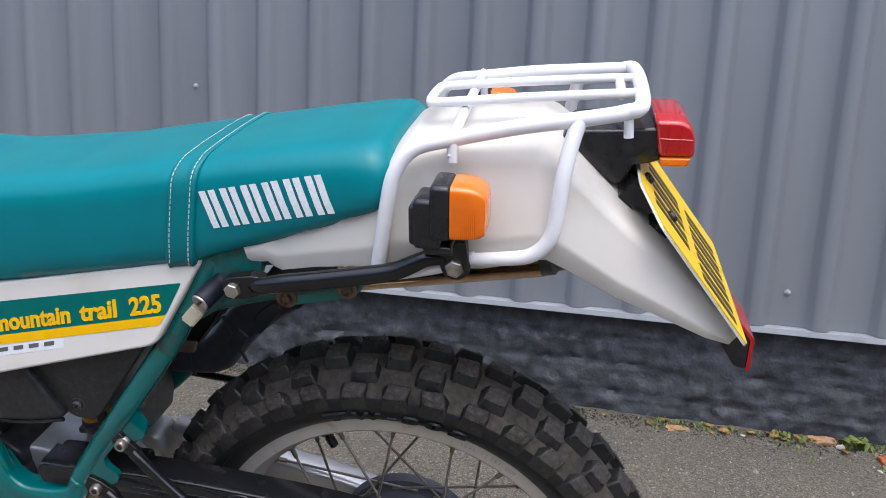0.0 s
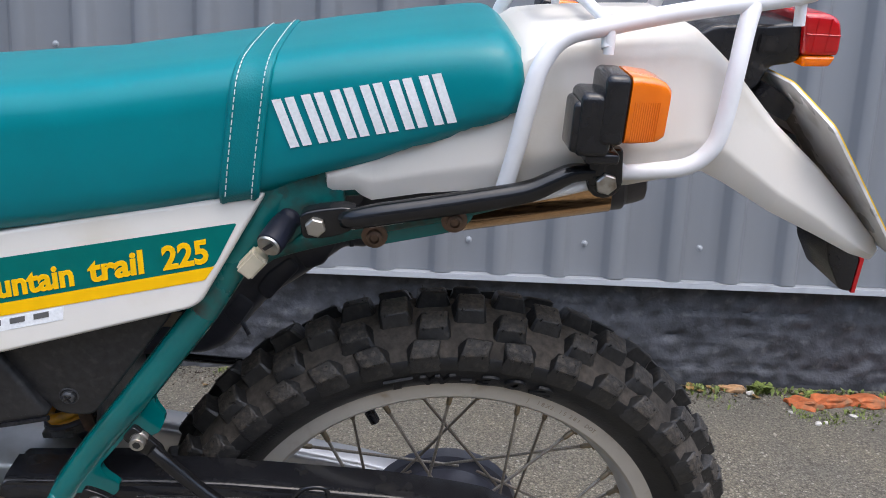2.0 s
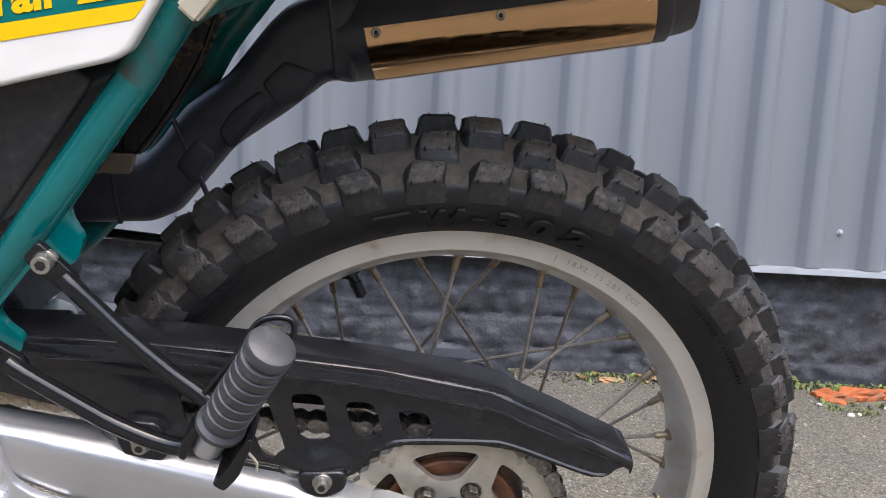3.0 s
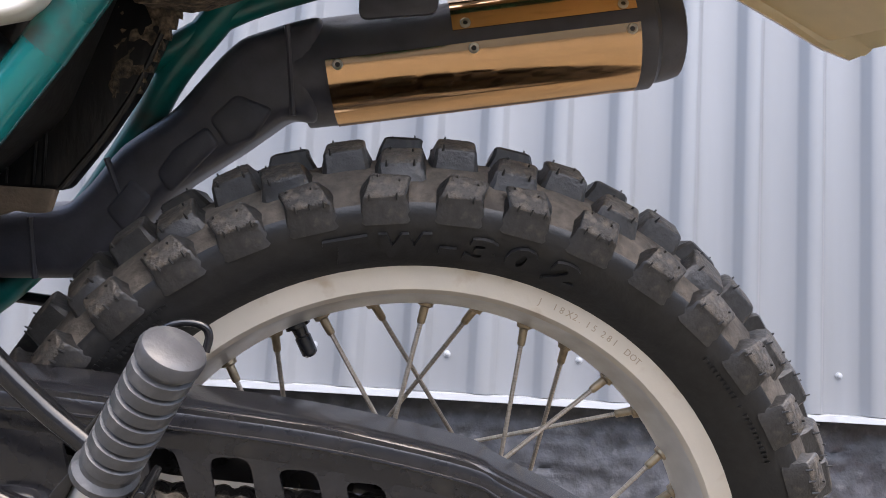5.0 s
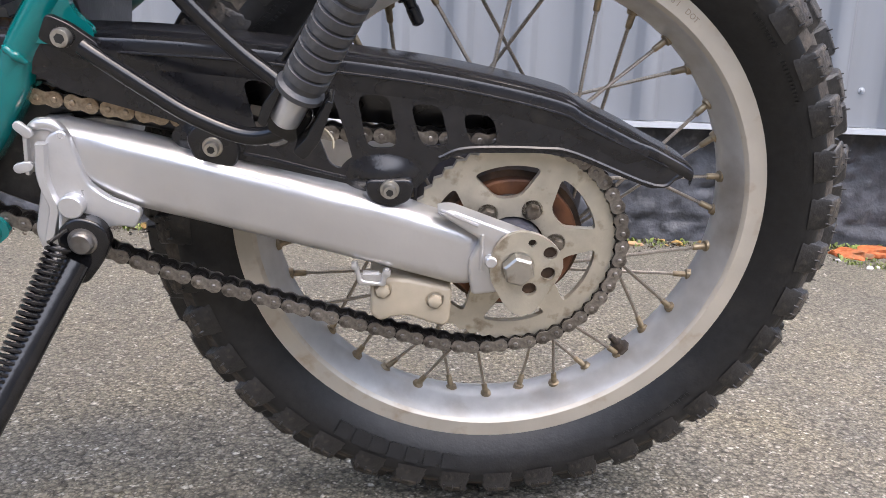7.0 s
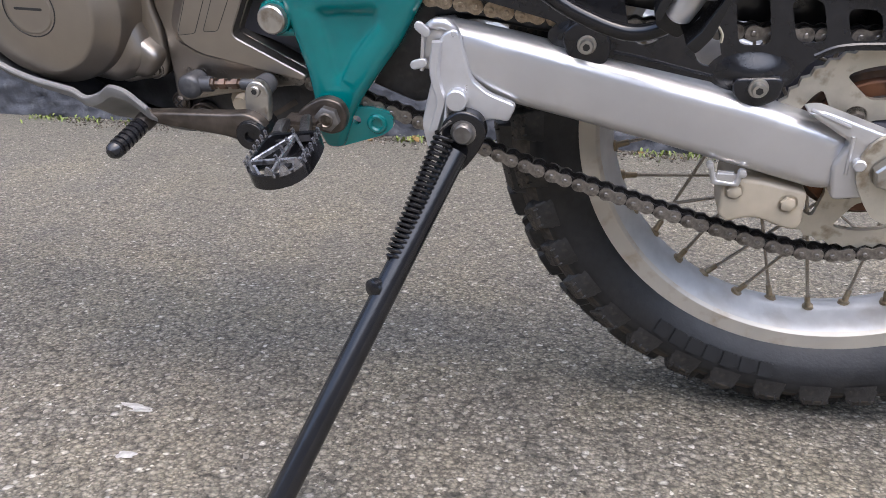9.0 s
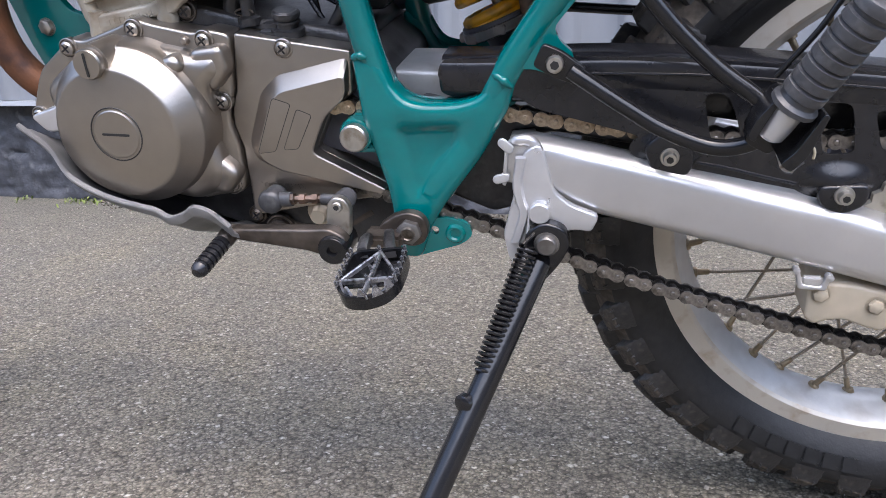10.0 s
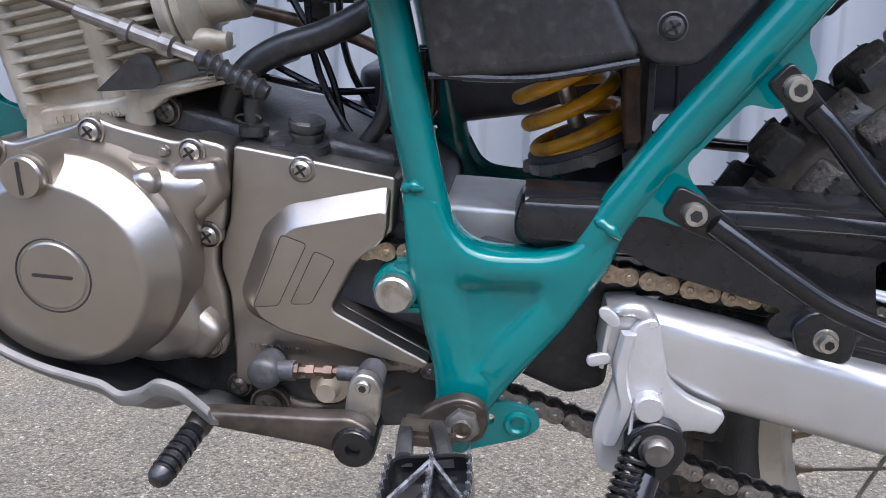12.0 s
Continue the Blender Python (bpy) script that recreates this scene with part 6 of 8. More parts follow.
for y, s in ((-0.03, 0.155), (-0.05, 0.118)):
    part("plate_screw", lathe(on_plate(y, s, 0.003), PN, [(0, 0.006), (0.003, 0.006), (0.005, 0.004), (0.0052, 0)], 12), BLACK_PLASTIC, number_plate)
for y in (-0.048, 0.040):
    bm = prism(fillet([(0.226, 0.537), (0.238, 0.552), (0.262, 0.536), (0.258, 0.522), (0.240, 0.530)], 0.002, 2), y, y + 0.03)
    prism(fillet([(0.240, 0.512), (0.268, 0.512), (0.276, 0.500), (0.262, 0.488), (0.250, 0.492)], 0.002, 2), y, y + 0.03, bm=bm)
    prism([(0.226, 0.537), (0.232, 0.542), (0.262, 0.492), (0.254, 0.490)], y, y + 0.003, bm=bm)
    part("plate_bracket", bm, BLACK_PLASTIC, number_plate, "black plastic plate bracket")
bm = prism(fillet([(0.332, 0.416), (0.350, 0.4155), (0.3715, 0.390), (0.3725, 0.3540), (0.3600, 0.3560), (0.341, 0.386)], 0.004, 2), -0.032, 0.032, 0.002, 2)
reflector = part("reflector", bm, BLACK_PLASTIC, BIKE, "red rear reflector in a black holder")
part("red_face", prism([(0.3580, 0.4090), (0.3750, 0.390), (0.3758, 0.3535), (0.3720, 0.3535), (0.3712, 0.389), (0.3560, 0.4075)], -0.0325, 0.0325), RED, reflector)


# -- turn signals
def signal(s):
    y = s * 0.139
    bm = soft_box((0.0545, y - 0.0190, 0.5050), (0.079, y + 0.0190, 0.5505), 0.005)
    soft_box((0.0690, y - 0.0215, 0.5145), (0.0875, y + 0.0215, 0.5640), 0.005, bm)
    soft_box((0.0505, y - 0.0160, 0.5070), (0.060, y + 0.0160, 0.5440), 0.004, bm)
    soft_box((0.063, y - 0.015, 0.499), (0.088, y + 0.015, 0.508), 0.003, bm)
    ob = part("turn_signal", bm, BLACK_PLASTIC, BIKE, "amber turn signal in a black housing")
    lens_bm = bmesh.new()
    rings_ = []
    for x, g, top_ in ((0.0868, 0.0, 0.0), (0.093, 0.0, 0.0), (0.104, -0.0008, -0.0010), (0.1110, -0.0018, -0.0035), (0.1155, -0.004, -0.0075), (0.1172, -0.009, -0.013)):
        prof_ = fillet([(-0.0212 - g, 0.5165 - g), (0.0212 + g, 0.5165 - g), (0.0212 + g, 0.5635 + top_), (-0.0212 - g, 0.5635 + top_)], 0.006, 4)
        rings_.append([(x, y + a, b) for a, b in prof_])
    loft(lens_bm, rings_)
    lens_part = part("amber_lens", lens_bm, AMBER, ob, "ribbed amber lens")
    for k in range(12):
        x = 0.0905 + 0.0016 * k
        part("lens_rib", tube([(x, y + s * (0.0211 - 0.00008 * k), 0.5195), (x, y + s * (0.0211 - 0.00008 * k), 0.547)], 0.0005, 5, smooth=False), AMBER, lens_part)
    stem = lathe((0.082, s * 0.128, 0.508), (0.0, -s * 0.1, -1), [(-0.004, 0.008), (0.004, 0.008), (0.012, 0.0065), (0.024, 0.0065)], 14)
    part("stalk", stem, BLACK_PLASTIC, ob)
    return ob


signal(-1).location.z += 0.0135
signal(1).location.z += 0.027

# -- grab bar
for s in (-1, 1):
    line_ = [(-0.108, s * 0.121, 0.4510), (-0.099, s * 0.126, 0.4540), (-0.080, s * 0.128, 0.4590), (-0.045, s * 0.128, 0.4655), (0.0, s * 0.128, 0.4745), (0.030, s * 0.128, 0.4815), (0.048, s * 0.127, 0.4900), (0.062, s * 0.126, 0.4965), (0.078, s * 0.126, 0.4980)]
    bm = tube(line_, [0.0072, 0.0084, 0.0088, 0.0088, 0.0088, 0.0086, 0.0082, 0.0075, 0.006], 14)
    prism(fillet([(-0.142, 0.455), (-0.128, 0.459), (-0.108, 0.462), (-0.098, 0.460), (-0.100, 0.443), (-0.118, 0.436), (-0.140, 0.434)], 0.006, 3), *((-0.124, -0.110) if s < 0 else (0.110, 0.124)), 0.002, 2, bm=bm)
    prism(disc((0.087, 0.4915), 0.0135, 20) , *((-0.129, -0.118) if s < 0 else (0.118, 0.129)), 0.002, 2, bm=bm)
    prism(fillet([(0.074, 0.488), (0.100, 0.490), (0.097, 0.518), (0.072, 0.518)], 0.003, 2), *((-0.131, -0.121) if s < 0 else (0.121, 0.131)), 0.002, 2, bm=bm)
    grab = part("grab_bar", bm, BLACK_METAL, BIKE, "black enamelled side grab bar")
    hex_bolt("bolt", (-0.1292, s * 0.124, 0.4460), 0.0078, grab, STEEL, washer=1.0, h=0.0055, side=s)
    hex_bolt("bolt", (0.087, s * 0.129, 0.4912), 0.0084, grab, STEEL, washer=1.15, h=0.006, side=s)

# -- helmet lock and loose connector
d_ = Vector((-0.36, -0.87, -0.34)).normalized()
LOCK_AT = Vector((-0.1451, -0.0761, 0.4473))
bm = lathe(LOCK_AT, d_, [(0, 0.0100), (0.010, 0.0108), (0.012, 0.0092), (0.016, 0.0088), (0.018, 0.0108), (0.024, 0.0112), (0.026, 0.0098), (0.030, 0.0098), (0.032, 0.0106), (0.052, 0.0108), (0.0545, 0.0106), (0.0552, 0.0098), (0.0552, 0)], 22)
lock = part("helmet_lock", bm, LOCK_BODY, BIKE, "dark lock barrel with a bright keyhole face")
face_o = LOCK_AT + d_ * 0.0542
part("lock_face", lathe(face_o, d_, [(0, 0.0094), (0.0022, 0.0094), (0.0030, 0.0088), (0.0026, 0.0078), (0.0024, 0)], 26), STEEL, lock, "worn chrome keyhole face")
own = box((-0.0014, -0.0006, -0.0055), (0.0014, 0.0006, 0.0055))
place(own, Matrix.Translation(face_o + d_ * 0.003) @ (-d_).to_track_quat("Y", "Z").to_matrix().to_4x4() @ Matrix.Rotation(radians(50), 4, "Y"))
part("key_slot", own, INK, lock)
part("connector_block", box((-0.1915, -0.119, 0.3995), (-0.1690, -0.104, 0.4145), 0.002, turn=Matrix.Rotation(radians(-49), 4, "Y")), TAB, BIKE, "off-white plastic connector block")

# -- exhaust on the far side
def sil_c(x):
    return Vector((x, 0.116 - 0.055 * x, 0.390 + 0.205 * x))


ax_s = (sil_c(0.2) - sil_c(0.0)).normalized()
L0 = sil_c(-0.098)
body = lathe(L0, ax_s, [(-0.012, 0.030), (-0.012, 0.0430), (0.0, 0.0433), (0.014, 0.0435), (0.252, 0.0435), (0.258, 0.0445), (0.270, 0.0445), (0.274, 0.0405), (0.286, 0.0395), (0.294, 0.0375), (0.296, 0.034), (0.288, 0.031), (0.24, 0.02)], 40)
silencer = part("silencer", body, BLACK_SATIN, BIKE, "satin black silencer with polished gold heat shields", crease=25)
u_s = Vector((0, -1, 0)) - ax_s * Vector((0, -1, 0)).dot(ax_s)
u_s.normalize()
v_s = ax_s.cross(u_s)
if v_s.z < 0:
    v_s = -v_s


def shield(x0, x1, a0, a1, r=0.0455):
    own = bmesh.new()
    rings_ = []
    for s in np.linspace(0, 1, 12):
        c = sil_c(x0 + (x1 - x0) * s)
        arc = [c + r * (math.cos(radians(a)) * u_s + math.sin(radians(a)) * v_s) for a in np.linspace(a0, a1, 18)]
        arc2 = [c + (r - 0.0012) * (math.cos(radians(a)) * u_s + math.sin(radians(a)) * v_s) for a in np.linspace(a1, a0, 18)]
        rings_.append(arc + arc2)
    loft(own, rings_)
    return own


part("lower_shield", shield(-0.086, 0.153, -78, 8), GOLD, silencer, "polished gold lower heat shield", crease=25)
part("upper_shield", shield(0.012, 0.152, 22, 100), GOLD, silencer, "polished gold upper heat shield", crease=25)
for x, a in ((-0.077, 2), (0.026, 2), (0.146, 2), (0.022, 28), (0.142, 28)):
    c = sil_c(x)
    d_ = math.cos(radians(a)) * u_s + math.sin(radians(a)) * v_s
    part("shield_screw", lathe(c + d_ * 0.0455, d_, [(-0.001, 0.0042), (0.0014, 0.0042), (0.0019, 0.0034), (0.0016, 0.0022), (-0.0005, 0.0021), (-0.0005, 0)], 14), STEEL, silencer)
    part("screw_socket", lathe(c + d_ * 0.0462, d_, [(-0.0005, 0.0019), (0.0, 0.0019), (0.0, 0)], 10), INK, silencer)
shroud = fillet([(-0.56, 0.222), (-0.40, 0.243), (-0.33, 0.244), (-0.285, 0.250), (-0.268, 0.267), (-0.245, 0.299), (-0.206, 0.330), (-0.170, 0.376), (-0.155, 0.391), (-0.118, 0.406), (-0.094, 0.4135), (-0.094, 0.3285), (-0.118, 0.331), (-0.156, 0.300), (-0.201, 0.267), (-0.251, 0.204), (-0.276, 0.192), (-0.33, 0.188), (-0.42, 0.186), (-0.56, 0.165)], 0.008, 3)
pipe = part("exhaust_pipe", prism(shroud, 0.080, 0.158, 0.014, 4, back=True), BLACK_SATIN, silencer, "black shrouded exhaust pipe")
for quad in ([(-0.202, 0.301), (-0.214, 0.281), (-0.202, 0.266), (-0.166, 0.308), (-0.177, 0.321)], [(-0.176, 0.326), (-0.156, 0.347), (-0.127, 0.338), (-0.141, 0.313), (-0.160, 0.305)], [(-0.252, 0.250), (-0.232, 0.276), (-0.216, 0.262), (-0.236, 0.232)]):
    part("shroud_panel", dish(fillet(quad, 0.005, 3), 0.0802, -0.0022, 0.003), BLACK_SATIN, pipe)
for p_, q_ in (((-0.308, 0.240), (-0.304, 0.192)), ((-0.252, 0.290), (-0.225, 0.222)), ((-0.120, 0.402), (-0.112, 0.334))):
    part("shroud_seam", tube([(p_[0], 0.0815, p_[1]), (q_[0], 0.0815, q_[1])], 0.0026, 8, smooth=False), BLACK_SATIN, pipe)
bm = prism(fillet([(-0.066, 0.410), (-0.067, 0.440), (-0.058, 0.452), (-0.020, 0.458), (-0.006, 0.446), (-0.006, 0.420)], 0.008, 4), 0.074, 0.080, 0.001)
part("hanger_plate", bm, BLACK_SATIN, silencer)
bm = prism(fillet([(-0.082, 0.455), (-0.062, 0.446), (-0.050, 0.432), (-0.032, 0.434), (-0.026, 0.446), (-0.014, 0.466), (-0.06, 0.464)], 0.004, 3), 0.060, 0.066, 0.001)
part("hanger_bracket", bm, TEAL_DIRTY, frame_left)
hex_bolt("bolt", (-0.0395, 0.060, 0.4415), 0.0065, frame_left, STEEL_DULL, washer=1.3)


part("stay_rod", tube([(-0.365, 0.120, 0.1695), (-0.335, 0.120, 0.1675), (-0.262, 0.120, 0.1615), (-0.215, 0.120, 0.1590)], 0.0052, 10), BLACK_METAL, pipe, "black stay rod")

# -- inner mudguard and air box
bm = prism(fillet([(-0.232, 0.424), (-0.2015, 0.385), (-0.219, 0.343), (-0.242, 0.305), (-0.271, 0.265), (-0.37, 0.262), (-0.37, 0.34), (-0.33, 0.42)], 0.006, 4), 0.050, 0.066, 0.005, 3)
mudguard = part("inner_mudguard", bm, MUDDY, BIKE, "mud-stained black inner mudguard", crease=40)
for x_, top_ in ((-0.286, 0.344), (-0.293, 0.342), (-0.312, 0.350), (-0.330, 0.352)):
    part("panel_rib", tube([(x_, 0.0496, 0.268), (x_ + 0.004, 0.0496, top_)], 0.0016, 6, smooth=False), MUDDY, mudguard)
part("panel_edge", tube([(-0.274, 0.051, 0.267), (-0.245, 0.051, 0.306), (-0.222, 0.051, 0.344), (-0.205, 0.051, 0.384)], 0.0022, 8), MUDDY, mudguard)
part("mud_cake", caked([(-0.330, 0.395), (-0.300, 0.366), (-0.279, 0.364), (-0.262, 0.344), (-0.240, 0.337), (-0.2205, 0.342), (-0.2115, 0.362), (-0.2005, 0.384), (-0.180, 0.4235), (-0.232, 0.428), (-0.300, 0.432)], 0.051, 0.008, 0.004), MUD_BROWN, mudguard, "brown mud crusted on the panel")
bm = prism(fillet([(-0.207, 0.420), (-0.16, 0.434), (-0.112, 0.442), (-0.098, 0.435), (-0.142, 0.414), (-0.176, 0.402), (-0.215, 0.398)], 0.006, 3), 0.010, 0.055, 0.006, 3, back=True)
for v in bm.verts:
    v.co += Vector((0.005, 0.004, 0.005)) * noise.noise(v.co * 70)
part("mud_cake", bm, MUD_BROWN, mudguard, "brown mud caked under the seat")
bm = prism(fillet([(-0.2765, 0.2660), (-0.282, 0.248), (-0.296, 0.247), (-0.306, 0.248), (-0.330, 0.238), (-0.338, 0.246), (-0.375, 0.243), (-0.375, 0.2660)], 0.003, 3), 0.050, 0.057, 0.002, 2)
part("torn_flap", bm, TAN, mudguard, "torn tan sheet edge")
own = prism(fillet([(-0.036, 0.262), (-0.050, 0.205), (-0.048, 0.180), (-0.030, 0.153), (0.030, 0.144), (0.080, 0.143), (0.090, 0.170), (0.085, 0.215), (0.072, 0.262)], 0.006, 3), 0.342, 0.3465, 0.0012, 2)
place(own, Matrix.Rotation(radians(90), 4, "Z"))
part("mud_flap", own, RUBBER_GREY, mudguard, "dusty black rubber flap before the wheel")
bm = prism(fillet([(-0.50, 0.36), (-0.476, 0.240), (-0.470, 0.2365), (-0.402, 0.2425), (-0.364, 0.2505), (-0.362, 0.256), (-0.42, 0.36)], 0.004, 3), -0.110, -0.05, 0.006, 3)
airbox = part("air_box", bm, BLACK_DUSTY, BIKE, "scuffed black plastic air box")
bm = prism(fillet([(-0.425, 0.36), (-0.384, 0.283), (-0.360, 0.252), (-0.352, 0.2475), (-0.329, 0.2465), (-0.318, 0.258), (-0.25, 0.352), (-0.27, 0.37)], 0.006, 3), -0.1005, 0.0, 0.004, 3)
part("air_box_cover", bm, BLACK_DUSTY, airbox)
part("air_box_body", prism(fillet([(-0.49, 0.42), (-0.475, 0.262), (-0.40, 0.255), (-0.330, 0.26), (-0.27, 0.32), (-0.23, 0.42)], 0.01, 3), -0.06, 0.06, 0.006, 3), BLACK_DUSTY, airbox)
screw("screw", (-0.345, -0.1010, 0.268), 0.0058, airbox, RUBBER_GREY)
part("breather_lip", tube([(-0.478, -0.106, 0.2395), (-0.42, -0.108, 0.2395), (-0.362, -0.108, 0.2500)], 0.0024, 8), BLACK_PLASTIC, airbox)
part("drain_tube", tube([(-0.358, -0.05, 0.250), (-0.358, -0.052, 0.225), (-0.354, -0.05, 0.195)], 0.006, 10), RUST_DARK, airbox, "brown dusty drain hose")
part("drain_tube", tube([(-0.500, -0.02, 0.245), (-0.500, -0.02, 0.212)], 0.0095, 12, smooth=False), BLACK_PLASTIC, airbox)

# -- shock absorber
s_a, s_b = Vector((-0.3815, 0.004, 0.184)), Vector((-0.4345, 0.004, 0.320))
s_d = (s_b - s_a).normalized()
e1 = Vector((0, 1, 0))
e2 = s_d.cross(e1).normalized()
turns = 7.5
coil = []
for k in range(int(turns * 20) + 1):
    w = k / 20
    along = 0.0 if w < 0.1 else (0.0060 * (w - 0.1) if w < 1 else 0.0054 + 0.0200 * (w - 1))
    coil.append(s_a + s_d * along + 0.0325 * (math.cos(w * 2 * math.pi + 2.2) * e1 + math.sin(w * 2 * math.pi + 2.2) * e2))
shock = part("shock_absorber", lathe(s_a - s_d * 0.04, s_d, [(0, 0.012), (0.006, 0.020), (0.026, 0.024), (0.030, 0.034), (0.036, 0.040), (0.042, 0.040), (0.044, 0.020), (0.050, 0.018), (0.0505, 0.0)], 28), BLACK_SATIN, BIKE, "rear shock absorber with a yellow spring")
part("piston_rod", lathe(s_a, s_d, [(0, 0.0062), (0.15, 0.0062)], 16), STEEL, shock, "chrome piston rod")
part("spring", tube(coil, 0.0052, 12, smooth=False), SPRING_YELLOW, shock, "scuffed yellow coil spring")
bm = lathe(s_a - s_d * 0.006, s_d, [(-0.006, 0.036), (-0.004, 0.042), (0.004, 0.042), (0.005, 0.036)], 28)
for k in range(8):
    a = 2 * math.pi * k / 8
    c = s_a - s_d * 0.006 + 0.041 * (math.cos(a) * e1 + math.sin(a) * e2)
    box(c - Vector((0.005, 0.005, 0.004)), c + Vector((0.005, 0.005, 0.004)), 0.001, bm=bm)
part("preload_ring", bm, ZINC, shock, "notched grey preload ring")
part("lower_eye", lathe(s_a - s_d * 0.045 + Vector((0, -0.02, 0)), (0, 1, 0), [(0, 0.014), (0.04, 0.014)], 20), BLACK_SATIN, shock)

# -- pillion footrest, folded up
bm = tube([(-0.272, -0.123, 0.229), (-0.262, -0.125, 0.219), (-0.238, -0.126, 0.192), (-0.210, -0.128, 0.166), (-0.185, -0.132, 0.148), (-0.170, -0.138, 0.136)], 0.0066, 12)
tube([(-0.315, -0.123, 0.164), (-0.303, -0.125, 0.156), (-0.273, -0.126, 0.136), (-0.244, -0.128, 0.119), (-0.208, -0.132, 0.107), (-0.182, -0.138, 0.113), (-0.172, -0.140, 0.128)], 0.0066, 12, bm=bm)
prism(fillet([(-0.297, 0.241), (-0.286, 0.2535), (-0.277, 0.244), (-0.264, 0.230), (-0.262, 0.214), (-0.270, 0.216), (-0.284, 0.227)], 0.004, 3), -0.1235, -0.1175, 0.0012, 2, bm=bm)
prism(fillet([(-0.344, 0.168), (-0.336, 0.185), (-0.322, 0.179), (-0.304, 0.166), (-0.302, 0.152), (-0.312, 0.153), (-0.328, 0.159)], 0.004, 3), -0.1235, -0.1175, 0.0012, 2, bm=bm)
footrest = part("pillion_footrest", bm, BLACK_METAL, BIKE, "folded pillion footrest on a black tubular bracket")
for c in ((-0.2825, -0.1235, 0.2395), (-0.3265, -0.1235, 0.1700)):
    hex_bolt("bolt", c, 0.0065, footrest, STEEL, washer=1.25, h=0.007, socket=True)
f0, f1 = Vector((-0.1650, -0.170, 0.1500)), Vector((-0.1275, -0.193, 0.2225))
fd = (f1 - f0).normalized()
Lf = (f1 - f0).length
prof = [(0.0, 0.010), (0.0, 0.0156), (0.0008, 0.0166), (0.0042, 0.0166), (0.0050, 0.0156), (0.0065, 0.0138)]
for k in range(7):
    s = 0.010 + k * (Lf - 0.020) / 7
    w = (Lf - 0.020) / 7
    prof += [(s, 0.0130), (s + 0.12 * w, 0.0150), (s + 0.80 * w, 0.0150), (s + 0.92 * w, 0.0130)]
prof += [(Lf - 0.008, 0.0138), (Lf - 0.007, 0.0156), (Lf - 0.002, 0.0158), (Lf, 0.0148), (Lf + 0.0015, 0.012), (Lf + 0.002, 0.0)]
part("ribbed_rubber", lathe(f0, fd, prof, 28), RUBBER_GREY, footrest, "ribbed grey-black rubber", crease=30)
part("hinge_stub", lathe(f0 - fd * 0.027, fd, [(0, 0.007), (0.003, 0.0102), (0.012, 0.0106), (0.028, 0.0106)], 20), SILVER_BRIGHT, footrest, "bright metal hinge stub")
bm = prism(fillet([(-0.192, 0.130), (-0.188, 0.142), (-0.176, 0.158), (-0.173, 0.156), (-0.182, 0.138), (-0.187, 0.126)], 0.003, 2), -0.176, -0.150, 0.001)
prism(fillet([(-0.170, 0.112), (-0.160, 0.122), (-0.146, 0.148), (-0.142, 0.146), (-0.152, 0.118), (-0.162, 0.106)], 0.003, 2), -0.180, -0.150, 0.001, bm=bm)
prism(fillet([(-0.190, 0.118), (-0.184, 0.142), (-0.170, 0.158), (-0.160, 0.154), (-0.158, 0.126), (-0.172, 0.108)], 0.004, 2), -0.152, -0.134, 0.001, bm=bm)
part("hinge_fork", bm, BLACK_METAL, footrest)
part("split_pin", tube([(-0.154, -0.156, 0.124), (-0.148, -0.160, 0.121), (-0.144, -0.160, 0.115), (-0.144, -0.160, 0.109)], 0.0010, 6), TAB, footrest)
loop3 = [(-0.176, -0.160, 0.168), (-0.1547, -0.165, 0.199), (-0.1418, -0.166, 0.2215), (-0.1315, -0.166, 0.2271), (-0.1215, -0.166, 0.2265), (-0.1182, -0.166, 0.2215), (-0.1192, -0.168, 0.2140)]
part("wire_loop", tube(loop3, 0.0021, 10), BLACK_METAL, footrest)

# -- rider footpeg with teeth
PEG_O = Vector((-0.468, -0.163, 0.0285))
PEG_X, PEG_Q = Vector((0.992, 0, 0.125)), Vector((0.020, -0.986, -0.165))
PEG_N = PEG_X.cross(-PEG_Q).normalized()


def on_peg(x, q, h=0.0):
    """A point of the tilted footpeg: along the bike, outwards and up from its tread."""
    return PEG_O + PEG_X * x + PEG_Q * q + PEG_N * h


def peg_bar(a, b, half, low, high):
    """An upright rib of the footpeg between two points of its tread."""
    A, B = on_peg(*a), on_peg(*b)
    s = (B - A).cross(PEG_N).normalized() * half
    own = bmesh.new()
    loft(own, [[p - s + PEG_N * low, p + s + PEG_N * low, p + s + PEG_N * (high - 0.0008), p + s * 0.5 + PEG_N * high, p - s * 0.5 + PEG_N * high, p - s + PEG_N * (high - 0.0008)] for p in (A, B)])
    return own


ring_out = fillet([(-0.0235, 0.0), (0.0240, 0.0), (0.0258, 0.020), (0.0245, 0.044), (0.016, 0.058), (0.0, 0.0640), (-0.016, 0.0610), (-0.0265, 0.048), (-0.0262, 0.020)], 0.009, 4)
ring_in = inset(ring_out, 0.0024)
own = bmesh.new()
rings_ = [[on_peg(x, q, -0.0135) for x, q in ring_out], [on_peg(x, q, -0.001) for x, q in ring_out], [on_peg(x, q, 0.0) for x, q in inset(ring_out, 0.0007)], [on_peg(x, q, 0.0) for x, q in inset(ring_out, 0.0018)], [on_peg(x, q, -0.001) for x, q in ring_in], [on_peg(x, q, -0.0135) for x, q in ring_in]]
rings_.append(rings_[0])
loft(own, rings_, caps=False)
bmesh.ops.remove_doubles(own, verts=own.verts, dist=1e-6)
footpeg = part("footpeg", own, BLACK_METAL, BIKE, "black serrated footpeg with a web of ribs", crease=30)
